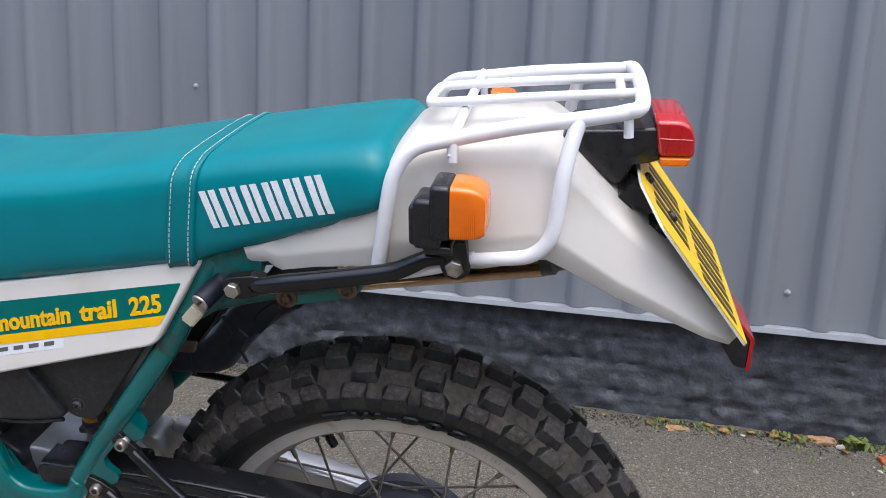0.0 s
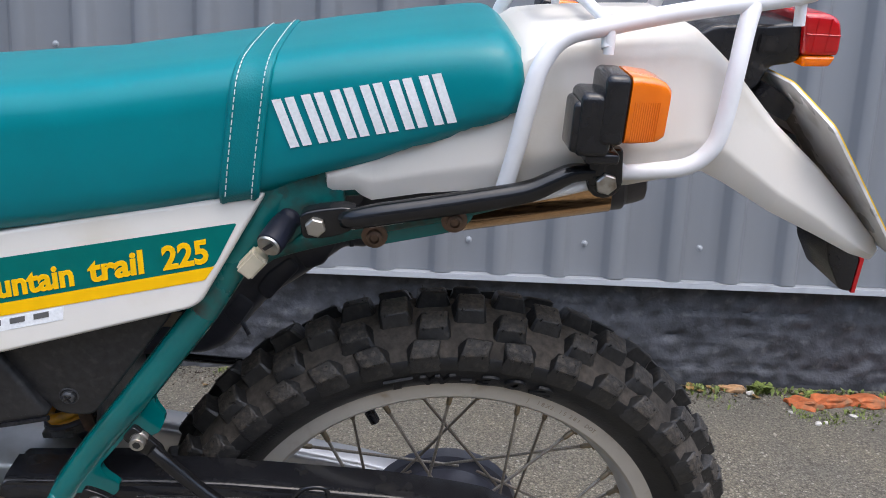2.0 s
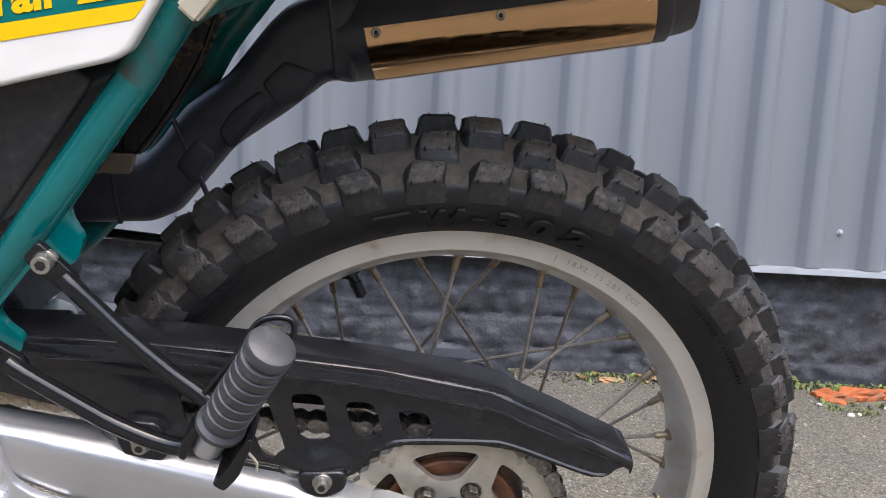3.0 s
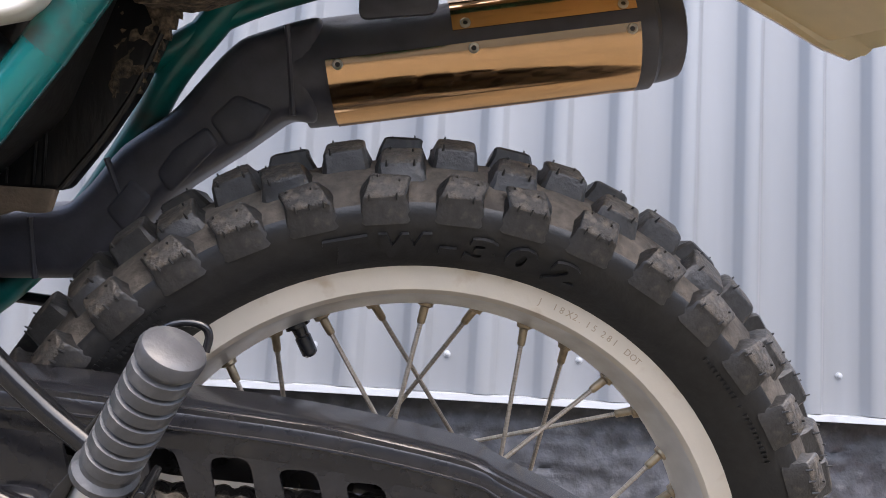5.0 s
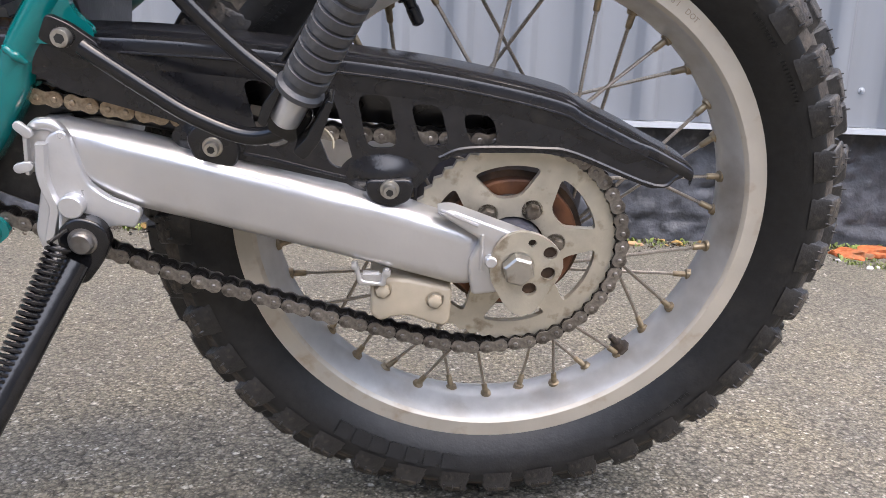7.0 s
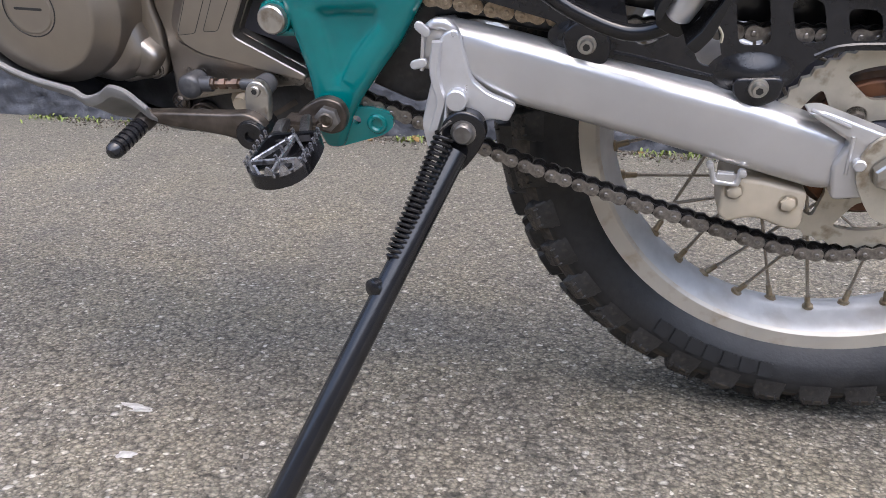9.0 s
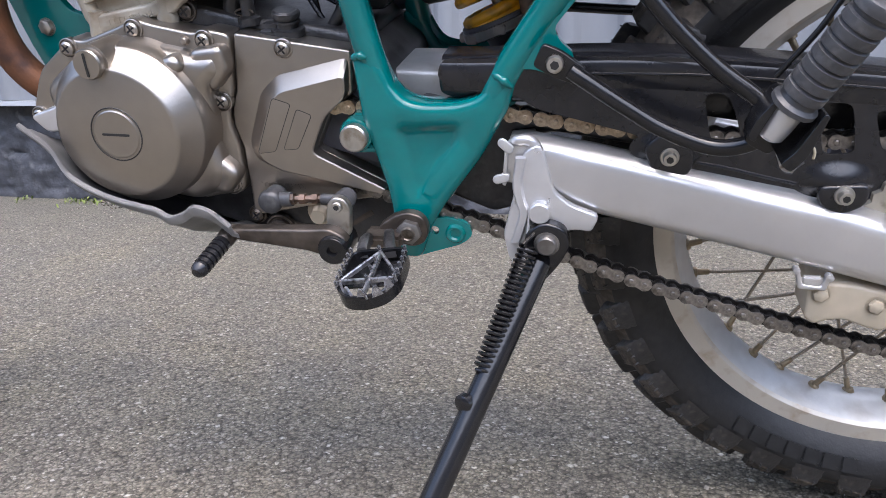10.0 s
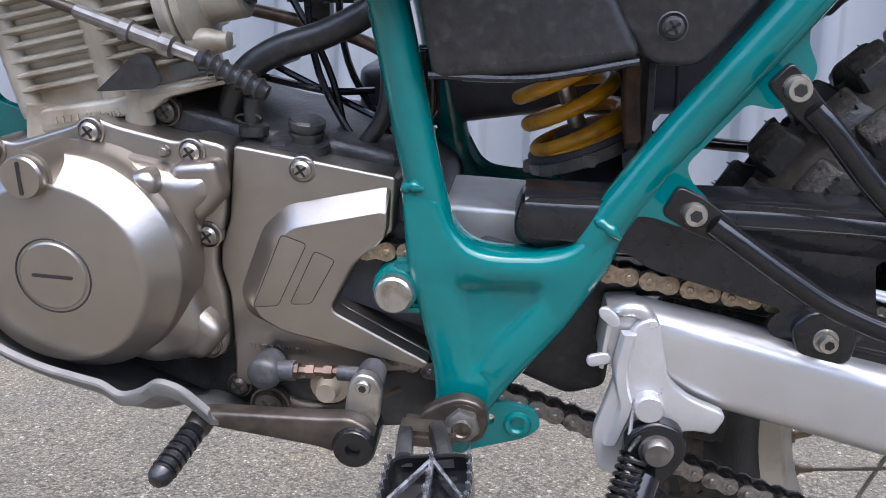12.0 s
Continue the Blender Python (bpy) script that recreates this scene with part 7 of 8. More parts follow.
for a, b, half in (((0.001, 0.003), (-0.0245, 0.038), 0.0011), ((0.001, 0.003), (0.0235, 0.038), 0.0011), ((-0.0250, 0.0395), (0.0240, 0.0395), 0.0012), ((0.001, 0.002), (-0.001, 0.0615), 0.0015)):
    part("web_rib", peg_bar(a, b, half, -0.0045, -0.0003), WORN_BLACK, footpeg, crease=30)
own = bmesh.new()
loft(own, [[on_peg(x, min(q, 0.036), h) for x, q in ring_in] for h in (-0.0130, -0.0115)])
part("tread_floor", own, BLACK_METAL, footpeg)
tooth = None
tilt_ = Matrix((PEG_X, -PEG_Q, PEG_N)).transposed().to_4x4()
sides_ = [(-0.0238, 0.004), (-0.0247, 0.011), (-0.0250, 0.0185), (-0.0252, 0.026), (-0.0253, 0.0335), (-0.0253, 0.041), (-0.0250, 0.0475)]
sides_ += [(0.0235, 0.006), (0.0240, 0.0135), (0.0245, 0.021), (0.0242, 0.0285), (0.0238, 0.036), (0.0232, 0.0435)]
for x, q in sides_ + [(0.001, 0.004), (0.0005, 0.018), (0.0, 0.030), (-0.0005, 0.0425)]:
    m = Matrix.Translation(on_peg(x, q, -0.001)) @ tilt_
    if tooth is None:
        tooth = part("tooth", box((-0.0013, -0.0016, -0.002), (0.0013, 0.0016, 0.0066), 0.0009, 2), WORN_BLACK, footpeg)
        tooth.matrix_local = m
    else:
        again(tooth, "tooth", footpeg, m)
for k, a in enumerate((-62, -33, 0, 30, 58)):
    c = Vector((0.0225 * math.sin(radians(a)), 0.0395 + 0.0222 * math.cos(radians(a))))
    t_ = Vector((math.cos(radians(a)), -math.sin(radians(a))))
    o_ = Vector((t_.y, -t_.x)) * 0.0010
    own = bmesh.new()
    loft(own, [[on_peg(*(c + t_ * sx * w + o_ * sy), h) for sx, sy in ((-1, -1), (1, -1), (1, 1), (-1, 1))] for w, h in ((0.0050, -0.0030), (0.0034, 0.0012), (0.0011, 0.0066))])
    part("front_tooth", own, WORN_BLACK, footpeg, crease=30)
bm = prism(fillet([(-0.454, 0.0425), (-0.4405, 0.0385), (-0.4355, 0.0255), (-0.4400, 0.0125), (-0.452, 0.0085), (-0.466, 0.0130), (-0.482, 0.0200), (-0.480, 0.0290), (-0.467, 0.0380)], 0.008, 4), -0.1225, -0.1130, 0.0022, 3)
part("peg_mount", bm, STEEL_DULL, footpeg, "dull brown steel peg mount")
part("peg_hinge", box((-0.492, -0.140, 0.0150), (-0.456, -0.114, 0.0260), 0.003, 2), STEEL_DULL, footpeg)
for p_, q_ in (((-0.487, -0.136, 0.0235), (-0.484, -0.164, 0.0235)), ((-0.468, -0.134, 0.0270), (-0.459, -0.165, 0.0255))):
    P_, Q_ = Vector(p_), Vector(q_)
    w_ = Vector((0.0055, 0, 0.0008))
    h_ = Vector((0, 0.001, 0.0045))
    bm = bmesh.new()
    loft(bm, [[c - w_ - h_, c + w_ - h_, c + w_ * 0.8 + h_ * 0.7, c + w_ * 0.4 + h_, c - w_ * 0.4 + h_, c - w_ * 0.8 + h_ * 0.7] for c in (P_, P_.lerp(Q_, 0.35) + Vector((0, 0, 0.003)), P_.lerp(Q_, 0.75) + Vector((0, 0, 0.002)), Q_)])
    part("peg_strut", bm, ALLOY_DARK, footpeg, "worn bare steel strut", crease=30)
hex_bolt("bolt", (-0.4525, -0.1226, 0.0251), 0.0112, footpeg, ZINC, washer=1.25, h=0.007, wmat=STEEL_DULL)
part("bolt_end", lathe((-0.4525, -0.1296, 0.0251), (0, -1, 0), [(-0.001, 0.0066), (0.0012, 0.0066), (0.0018, 0.0056), (0.0008, 0.0046), (0.0008, 0)], 18), GRIMY_BOLT, footpeg)

# -- gear lever and linkage
bm = prism(fillet([(-0.623, 0.0268), (-0.600, 0.0280), (-0.540, 0.0290), (-0.522, 0.0305), (-0.508, 0.022), (-0.506, 0.006), (-0.520, 0.0), (-0.545, 0.0080), (-0.614, 0.0170)], 0.006, 3), -0.136, -0.124, 0.003, 2)
lever = part("gear_lever", bm, STEEL_DULL, BIKE, "worn brown steel gear lever with a rubber tip")
part("pivot_cap", lathe((-0.520, -0.128, 0.011), (0, -1, 0), [(-0.02, 0.014), (0.010, 0.014), (0.0125, 0.0125), (0.0125, 0.005), (0.009, 0.0045), (0.009, 0)], 22), BLACK_METAL, lever)
part("lever_arm", prism(fillet([(-0.530, 0.018), (-0.526, 0.048), (-0.519, 0.056), (-0.509, 0.054), (-0.504, 0.044), (-0.508, 0.016)], 0.006, 3), -0.124, -0.116, 0.002, 2), STEEL, lever, "bare steel lever arm")
hex_bolt("bolt", (-0.516, -0.124, 0.0470), 0.0048, lever, STEEL, washer=1.2, h=0.003, socket=True)
t0_, t1_ = Vector((-0.6205, -0.131, 0.0200)), Vector((-0.6285, -0.176, 0.0090))
td = (t1_ - t0_).normalized()
part("lever_knuckle", lathe(t0_ - td * 0.006, td, [(0, 0.006), (0.003, 0.0088), (0.014, 0.0085), (0.018, 0.006)], 14), STEEL_DULL, lever)
prof = [(0, 0.0070)]
for k in range(6):
    s = 0.002 + k * 0.0056
    prof += [(s, 0.0078), (s + 0.0038, 0.0082), (s + 0.0042, 0.0066), (s + 0.0054, 0.0066)]
prof += [(0.037, 0.0078), (0.041, 0.0070), (0.044, 0.0045), (0.045, 0)]
part("rubber_tip", lathe(t0_ + td * 0.010, td, prof, 18), BLACK_PLASTIC, lever, "ribbed black rubber tip", crease=30)
part("link_joint", lathe((-0.586, -0.090, 0.043), (0, -1, 0), [(0, 0.010), (0.018, 0.0115), (0.021, 0.0105), (0.023, 0.008), (0.0232, 0)], 22), RUBBER_GREY, lever)
part("link_joint", lathe((-0.514, -0.100, 0.0465), (0, -1, 0), [(0, 0.009), (0.012, 0.010), (0.015, 0.009), (0.016, 0.006), (0.0162, 0)], 22), RUBBER_GREY, lever)
bm = tube([(-0.586, -0.104, 0.0435), (-0.566, -0.104, 0.0445)], 0.0068, 12, smooth=False)
part("link_end", bm, RUBBER_GREY, lever)
part("link_end", tube([(-0.536, -0.106, 0.0460), (-0.514, -0.108, 0.0468)], 0.0052, 12, smooth=False), RUBBER_GREY, lever)
part("link_rod", lathe((-0.568, -0.104, 0.0445), (1, -0.03, 0.05), [(0, 0.0055), (0.005, 0.0055), (0.0052, 0.0032), (0.010, 0.0032), (0.0102, 0.0052), (0.0158, 0.0052), (0.016, 0.0032), (0.022, 0.0032), (0.0222, 0.0050), (0.028, 0.0050), (0.0282, 0.003), (0.034, 0.003)], 6), COPPER, lever, "threaded copper-coloured link rod")

# -- engine
bm = prism(fillet([(-0.80, 0.15), (-0.762, 0.186), (-0.692, 0.200), (-0.603, 0.187), (-0.50, 0.172), (-0.47, 0.15), (-0.475, 0.05), (-0.53, 0.005), (-0.62, -0.01), (-0.70, 0.02), (-0.77, 0.07)], 0.015, 4), -0.066, 0.11, 0.006, 3)
prism(fillet([(-0.69, 0.195), (-0.66, 0.212), (-0.64, 0.209), (-0.60, 0.198), (-0.555, 0.193), (-0.50, 0.183), (-0.50, 0.165), (-0.69, 0.165)], 0.01, 3), -0.058, 0.09, 0.008, 3, bm=bm)
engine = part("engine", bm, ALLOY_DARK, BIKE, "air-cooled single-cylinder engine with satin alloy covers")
gen = fillet([(-0.808, 0.150), (-0.800, 0.163), (-0.775, 0.181), (-0.764, 0.191), (-0.750, 0.187), (-0.708, 0.200), (-0.695, 0.2065), (-0.680, 0.201), (-0.640, 0.192), (-0.628, 0.195), (-0.6065, 0.190), (-0.6125, 0.140), (-0.6195, 0.124), (-0.6210, 0.108), (-0.6165, 0.088), (-0.6165, 0.055), (-0.621, 0.043), (-0.645, 0.040), (-0.662, 0.036), (-0.680, 0.045), (-0.745, 0.060), (-0.785, 0.098), (-0.820, 0.112), (-0.820, 0.126)], 0.006, 3)
gen_cover = part("generator_cover", prism(gen, -0.088, -0.060, 0.003, 3), ALLOY, engine, "satin alloy generator cover")
GC = (-0.702, 0.118)
mid = fillet([(-0.790, 0.150), (-0.760, 0.172), (-0.705, 0.189), (-0.668, 0.184), (-0.634, 0.176), (-0.614, 0.178), (-0.610, 0.160), (-0.626, 0.146), (-0.627, 0.124), (-0.634, 0.100), (-0.624, 0.070), (-0.632, 0.052), (-0.660, 0.040), (-0.70, 0.048), (-0.745, 0.066), (-0.785, 0.112)], 0.010, 4)
part("cover_step", prism(mid, -0.108, -0.086, 0.014, 5), ALLOY, gen_cover)
part("round_cap", lathe((GC[0], -0.060, GC[1]), (0, -1, 0), [(0, 0.0745), (0.046, 0.0735), (0.0575, 0.0718), (0.0595, 0.0706), (0.0605, 0.0692), (0.0765, 0.0588), (0.0785, 0.0572), (0.0795, 0.0548), (0.0795, 0.0)], 72), ALLOY, gen_cover, "round machined alloy cap", crease=30)
bm = lathe((GC[0], -0.1395, GC[1]), (0, -1, 0), [(-0.004, 0.0232), (-0.0005, 0.0232), (-0.0005, 0.0224), (-0.002, 0.0222), (0.0002, 0.0216), (0.0010, 0.0205), (0.0010, 0.0)], 48)
prism(slot((GC[0] - 0.012, GC[1] + 0.0005), (GC[0] + 0.012, GC[1] - 0.0005), 0.0011, 4), -0.1410, -0.139, bm=bm, mat=1)
part("inspection_plug", bm, [ALLOY, INK], gen_cover, "slotted round plug", crease=25)
part("plug_groove", tube([(x, -0.1396, z) for x, z in disc(GC, 0.0238, 40)], 0.0006, 6, closed=True, smooth=False), ALLOY_DARK, gen_cover)
bm = lathe((-0.7085, -0.118, 0.180), (0, -1, 0), [(-0.02, 0.0150), (0.020, 0.0150), (0.0202, 0.0128), (0.026, 0.0128), (0.028, 0.0118), (0.0285, 0.0)], 32)
prism(slot((-0.7085, 0.171), (-0.7085, 0.189), 0.0010, 4), -0.1470, -0.145, bm=bm, mat=1)
part("timing_plug", bm, [ALLOY, INK], gen_cover, "small slotted plug", crease=25)
part("cover_pad", prism(slot((-0.670, 0.164), (-0.652, 0.170), 0.0088, 8), -0.116, -0.095, 0.0078, 5), ALLOY, gen_cover, crease=60)
part("cover_pad", prism(fillet([(-0.640, 0.181), (-0.609, 0.184), (-0.607, 0.160), (-0.624, 0.142), (-0.641, 0.164)], 0.007, 4), -0.104, -0.085, 0.007, 4), ALLOY, gen_cover, crease=60)
part("cover_pad", prism(fillet([(-0.650, 0.096), (-0.628, 0.082), (-0.613, 0.066), (-0.630, 0.044), (-0.654, 0.050)], 0.009, 4), -0.104, -0.085, 0.009, 4), ALLOY, gen_cover, crease=60)
for x, z in ((-0.695, 0.197), (-0.630, 0.186), (-0.6235, 0.1315), (-0.630, 0.051), (-0.764, 0.182), (-0.8135, 0.1195)):
    screw("screw", (x, -0.0895, z), 0.0062, gen_cover)
part("locating_pin", lathe((-0.648, -0.088, 0.186), (0, -1, 0), [(0, 0.0042), (0.002, 0.0042), (0.0045, 0.0025), (0.005, 0)], 12), ALLOY, gen_cover)
spr = fillet([(-0.6045, 0.1905), (-0.565, 0.184), (-0.500, 0.1735), (-0.503, 0.1365), (-0.525, 0.120), (-0.542, 0.087), (-0.475, 0.0525), (-0.478, 0.040), (-0.53, 0.034), (-0.612, 0.018), (-0.616, 0.018), (-0.6148, 0.055), (-0.6148, 0.088), (-0.6195, 0.108), (-0.6180, 0.124), (-0.6110, 0.140)], 0.003, 3)
spr_cover = part("sprocket_cover", prism(spr, -0.084, -0.055, 0.0025, 3), ALLOY, engine, "satin alloy sprocket cover with two slots")
panel = fillet([(-0.5035, 0.168), (-0.571, 0.153), (-0.588, 0.138), (-0.6065, 0.092), (-0.603, 0.076), (-0.58, 0.064), (-0.482, 0.0455), (-0.477, 0.052), (-0.543, 0.087), (-0.527, 0.119), (-0.5055, 0.137)], 0.006, 3)
crown = fillet([(-0.504, 0.1565), (-0.566, 0.1425), (-0.577, 0.1310), (-0.5945, 0.091), (-0.5915, 0.079), (-0.575, 0.0695), (-0.482, 0.0480), (-0.4775, 0.0525), (-0.543, 0.087), (-0.527, 0.119), (-0.506, 0.137)], 0.006, 3)
bm = bmesh.new()
loft(bm, [[(x, -0.0978, z) for x, z in inset(crown, 0.0012)], [(x, -0.0970, z) for x, z in crown], [(x, -0.0845, z) for x, z in panel], [(x, -0.082, z) for x, z in panel]])
part("raised_panel", bm, ALLOY, spr_cover, "raised panel with a sloping border", crease=24)
for quad in ([(-0.572, 0.137), (-0.556, 0.1315), (-0.577, 0.088), (-0.594, 0.086)], [(-0.551, 0.127), (-0.538, 0.1215), (-0.555, 0.0905), (-0.569, 0.0895)]):
    outl_ = fillet(quad, 0.0028, 3)
    part("slot_outline", tube([(x, -0.0974, z) for x, z in outl_], 0.0006, 6, closed=True, smooth=False), ALLOY_DARK, spr_cover)
    part("slot_pad", prism([(x, z) for x, z in outl_], -0.0979, -0.0970, 0.0003, 1), ALLOY, spr_cover)
screw("screw", (-0.5605, -0.0842, 0.1762), 0.0062, spr_cover)
# Solid black sheet painted as the shade inside the cover's opening.
part("shaft_recess", prism(fillet([(-0.530, 0.128), (-0.500, 0.140), (-0.47, 0.13), (-0.466, 0.06), (-0.548, 0.088)], 0.006, 3), -0.072, -0.05), BLACK_SATIN, engine, "black sheet standing for the shade in the opening behind the cover")
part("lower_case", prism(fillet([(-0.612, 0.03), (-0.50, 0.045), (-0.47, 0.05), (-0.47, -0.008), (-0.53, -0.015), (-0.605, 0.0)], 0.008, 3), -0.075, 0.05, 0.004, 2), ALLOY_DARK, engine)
own = text_bm("MADE IN JAPAN", 0.0062, 0.0004, weight=0.0001)
place(own, Matrix.Translation((-0.604, -0.0846, 0.0485)) @ Matrix.Rotation(radians(3), 4, "Y"))
part("raised_lettering", own, ALLOY, spr_cover, "small raised words")
for x, z, r in ((-0.614, 0.018, 0.0062), (-0.593, 0.003, 0.010)):
    screw("screw", (x, -0.082, z), r, engine, STEEL_DULL)
part("oil_pipe", tube([(-0.60, -0.07, 0.012), (-0.57, -0.075, 0.0), (-0.53, -0.07, 0.004), (-0.50, -0.07, 0.02)], 0.006, 10), STEEL_DULL, engine)
part("shift_seal", lathe((-0.550, -0.070, 0.020), (0, -1, 0), [(0, 0.014), (0.008, 0.014), (0.010, 0.009), (0.02, 0.007)], 20), BEIGE, engine)

# cylinder with its fins, leaning forward
tilt = Matrix.Translation((-0.745, 0, 0.2045)) @ Matrix.Rotation(radians(-12.0), 4, "Y")


def fin_plan(front, back, half, nose):
    """A fin seen from above: straight flanks and a chamfered front."""
    return fillet([(front, -nose), (front, nose), (-0.012, half), (back, half), (back, -half), (-0.012, -half)], 0.010, 3)


bm = bmesh.new()
loft(bm, [[(x, y, z) for x, y in fin_plan(-0.012 - 0.10 * z, 0.088, 0.0595, 0.030)] for z in (-0.010, 0.20)])
place(bm, tilt)
cylinder = part("cylinder", bm, FIN_ALLOY, engine, "pale aged alloy cylinder with cooling fins")
for k in range(1, 16):
    z = 0.0045 + 0.0094 * k
    front = -0.022 - 0.0046 * min(k, 9) - (0.008 if k > 6 else 0.0)
    own = bmesh.new()
    plans = [fin_plan(front + g, 0.098 - g, 0.0675 - g, 0.022) for g in (0.008, 0.001, 0.0, 0.0, 0.001, 0.008)]
    loft(own, [[(x, y, z + dz) for x, y in plan] for plan, dz in zip(plans, (-0.0030, -0.0014, -0.0008, 0.0008, 0.0014, 0.0030))])
    place(own, tilt)
    part("fin", own, FIN_ALLOY, cylinder)
for x_, r_ in ((-0.006, 0.0085), (0.056, 0.0100)):
    part("stud_column", place(lathe((x_, -0.0585, -0.004), (0, 0, 1), [(0, r_ * 0.9), (0.004, r_), (0.19, r_), (0.192, 0)], 18), tilt), FIN_ALLOY, cylinder)
bm = prism(fillet([(-0.750, 0.194), (-0.744, 0.206), (-0.686, 0.215), (-0.664, 0.222), (-0.60, 0.234), (-0.60, 0.229), (-0.652, 0.2165), (-0.664, 0.206), (-0.686, 0.203), (-0.738, 0.190)], 0.003, 2), -0.072, 0.06, 0.003, 2)
for x, z in ((-0.742, 0.197), (-0.672, 0.208)):
    lathe((x, -0.064, z + 0.012), (-0.1, 0, -1), [(0, 0.009), (0.026, 0.010), (0.028, 0.006)], 12, bm=bm)
part("cylinder_base", bm, FIN_ALLOY, cylinder)
for k in range(4):
    own = box((-0.0016, -0.0005, -0.0024), (0.0016, 0.0005, 0.0024))
    place(own, Matrix.Translation((-0.7290 + 0.0052 * k, -0.0724, 0.2000 + 0.0009 * k)))
    part("cast_mark", own, FIN_ALLOY, cylinder)
own = text_bm("223cm3", 0.0076, 0.0006, weight=0.0001)
place(own, Matrix.Translation((-0.7065, -0.0724, 0.2008)) @ Matrix.Rotation(radians(-9), 4, "Y"))
part("cast_lettering", own, FIN_ALLOY, cylinder, "raised cast lettering")
screw("screw", (-0.658, -0.060, 0.206), 0.0068, engine, STEEL_DULL)
part("cable_bracket", prism(fillet([(-0.692, 0.221), (-0.662, 0.246), (-0.654, 0.244), (-0.648, 0.228), (-0.655, 0.224)], 0.003, 2), -0.083, -0.079), BLACK_DUSTY, engine)
# clutch cable with its adjuster and boot
cable_line = [(-0.83, -0.076, 0.318), (-0.75, -0.080, 0.288), (-0.700, -0.080, 0.270), (-0.662, -0.080, 0.2565)]
cable = part("clutch_cable", tube(cable_line, 0.0034, 10), STEEL_DULL, BIKE, "clutch cable with a zinc adjuster")
ca, cb = Vector((-0.700, -0.080, 0.270)), Vector((-0.618, -0.080, 0.2415))
cd = (cb - ca).normalized()
part("adjuster", lathe(ca, cd, [(0, 0.0034), (0.001, 0.0046), (0.030, 0.0046), (0.031, 0.0072), (0.037, 0.0072), (0.038, 0.0056), (0.056, 0.0056), (0.057, 0.0076), (0.064, 0.0076), (0.065, 0.0045), (0.084, 0.0042)], 12), ZINC, cable, "threaded zinc adjuster", crease=25)
prof = [(0, 0.004)]
for k in range(7):
    s = 0.002 + k * 0.0062
    prof += [(s, 0.0048), (s + 0.0030, 0.0066), (s + 0.0058, 0.0048)]
part("rubber_boot", lathe(ca + cd * 0.080, (0.86, 0, -0.42), [(s_, r_ * 1.15) for s_, r_ in prof] + [(0.048, 0.0050)], 14), BLACK_DUSTY, cable, "ribbed rubber boot")
part("clutch_arm", lathe((-0.600, -0.056, 0.192), (0, 0, 1), [(0, 0.010), (0.006, 0.010), (0.008, 0.006), (0.020, 0.006), (0.024, 0.005), (0.024, 0)], 20), ALLOY_DARK, engine)
part("arm_spring", tube([(-0.602 + 0.009 * math.cos(k * 0.6), -0.062 + 0.003 * math.sin(k * 0.3), 0.203 + 0.003 * math.sin(k * 0.6)) for k in range(10)], 0.0009, 6), STEEL_DULL, engine)
# oil filler
bm = lathe((-0.564, -0.060, 0.184), (0.10, -0.15, 1), [(0, 0.016), (0.006, 0.015), (0.007, 0.0105), (0.011, 0.0100), (0.0112, 0.0118), (0.0135, 0.0118), (0.0138, 0.0102), (0.016, 0.0102), (0.0162, 0.0122), (0.0200, 0.0122), (0.0215, 0.0100), (0.0218, 0)], 24)
part("oil_filler", bm, ALLOY_DARK, engine, "grey oil filler cap", crease=25)
part("filler_base", box((-0.590, -0.074, 0.176), (-0.552, -0.045, 0.194), 0.006, 3), ALLOY_DARK, engine)
# inlet, carburettor and hoses
bm = lathe((-0.655, -0.036, 0.274), (1, -0.02, 0.14), [(0, 0.034), (0.007, 0.035), (0.009, 0.034), (0.0095, 0.030), (0.011, 0.030), (0.0115, 0.034), (0.017, 0.034), (0.019, 0.030), (0.024, 0.018), (0.026, 0.0165), (0.048, 0.0155), (0.050, 0.013), (0.0502, 0)], 30)
part("inlet", bm, FIN_ALLOY, engine, "pale cast inlet stub", crease=30)
part("small_stub", lathe((-0.640, -0.052, 0.251), (1, -0.05, 0.02), [(0, 0.0085), (0.016, 0.0075), (0.020, 0.0062), (0.0265, 0.0060), (0.0275, 0.004), (0.0276, 0)], 16), FIN_ALLOY, engine)
part("stub_bolt", lathe((-0.606, -0.040, 0.281), (1, -0.02, 0.14), [(0, 0.008), (0.006, 0.008), (0.007, 0.0045), (0.016, 0.0045), (0.0165, 0)], 6), BLACK_DUSTY, engine)
for pts_, r in (([(-0.620, -0.045, 0.196), (-0.617, -0.045, 0.212), (-0.606, -0.045, 0.232), (-0.583, -0.044, 0.2465), (-0.554, -0.042, 0.256), (-0.526, -0.04, 0.270), (-0.495, -0.035, 0.292), (-0.47, -0.03, 0.32)], 0.0092), ([(-0.545, -0.040, 0.172), (-0.530, -0.042, 0.184), (-0.517, -0.042, 0.202), (-0.512, -0.042, 0.222), (-0.515, -0.03, 0.26)], 0.0058)):
    part("hose", tube(pts_, r, 14), BLACK_DUSTY, engine, "black rubber hose")
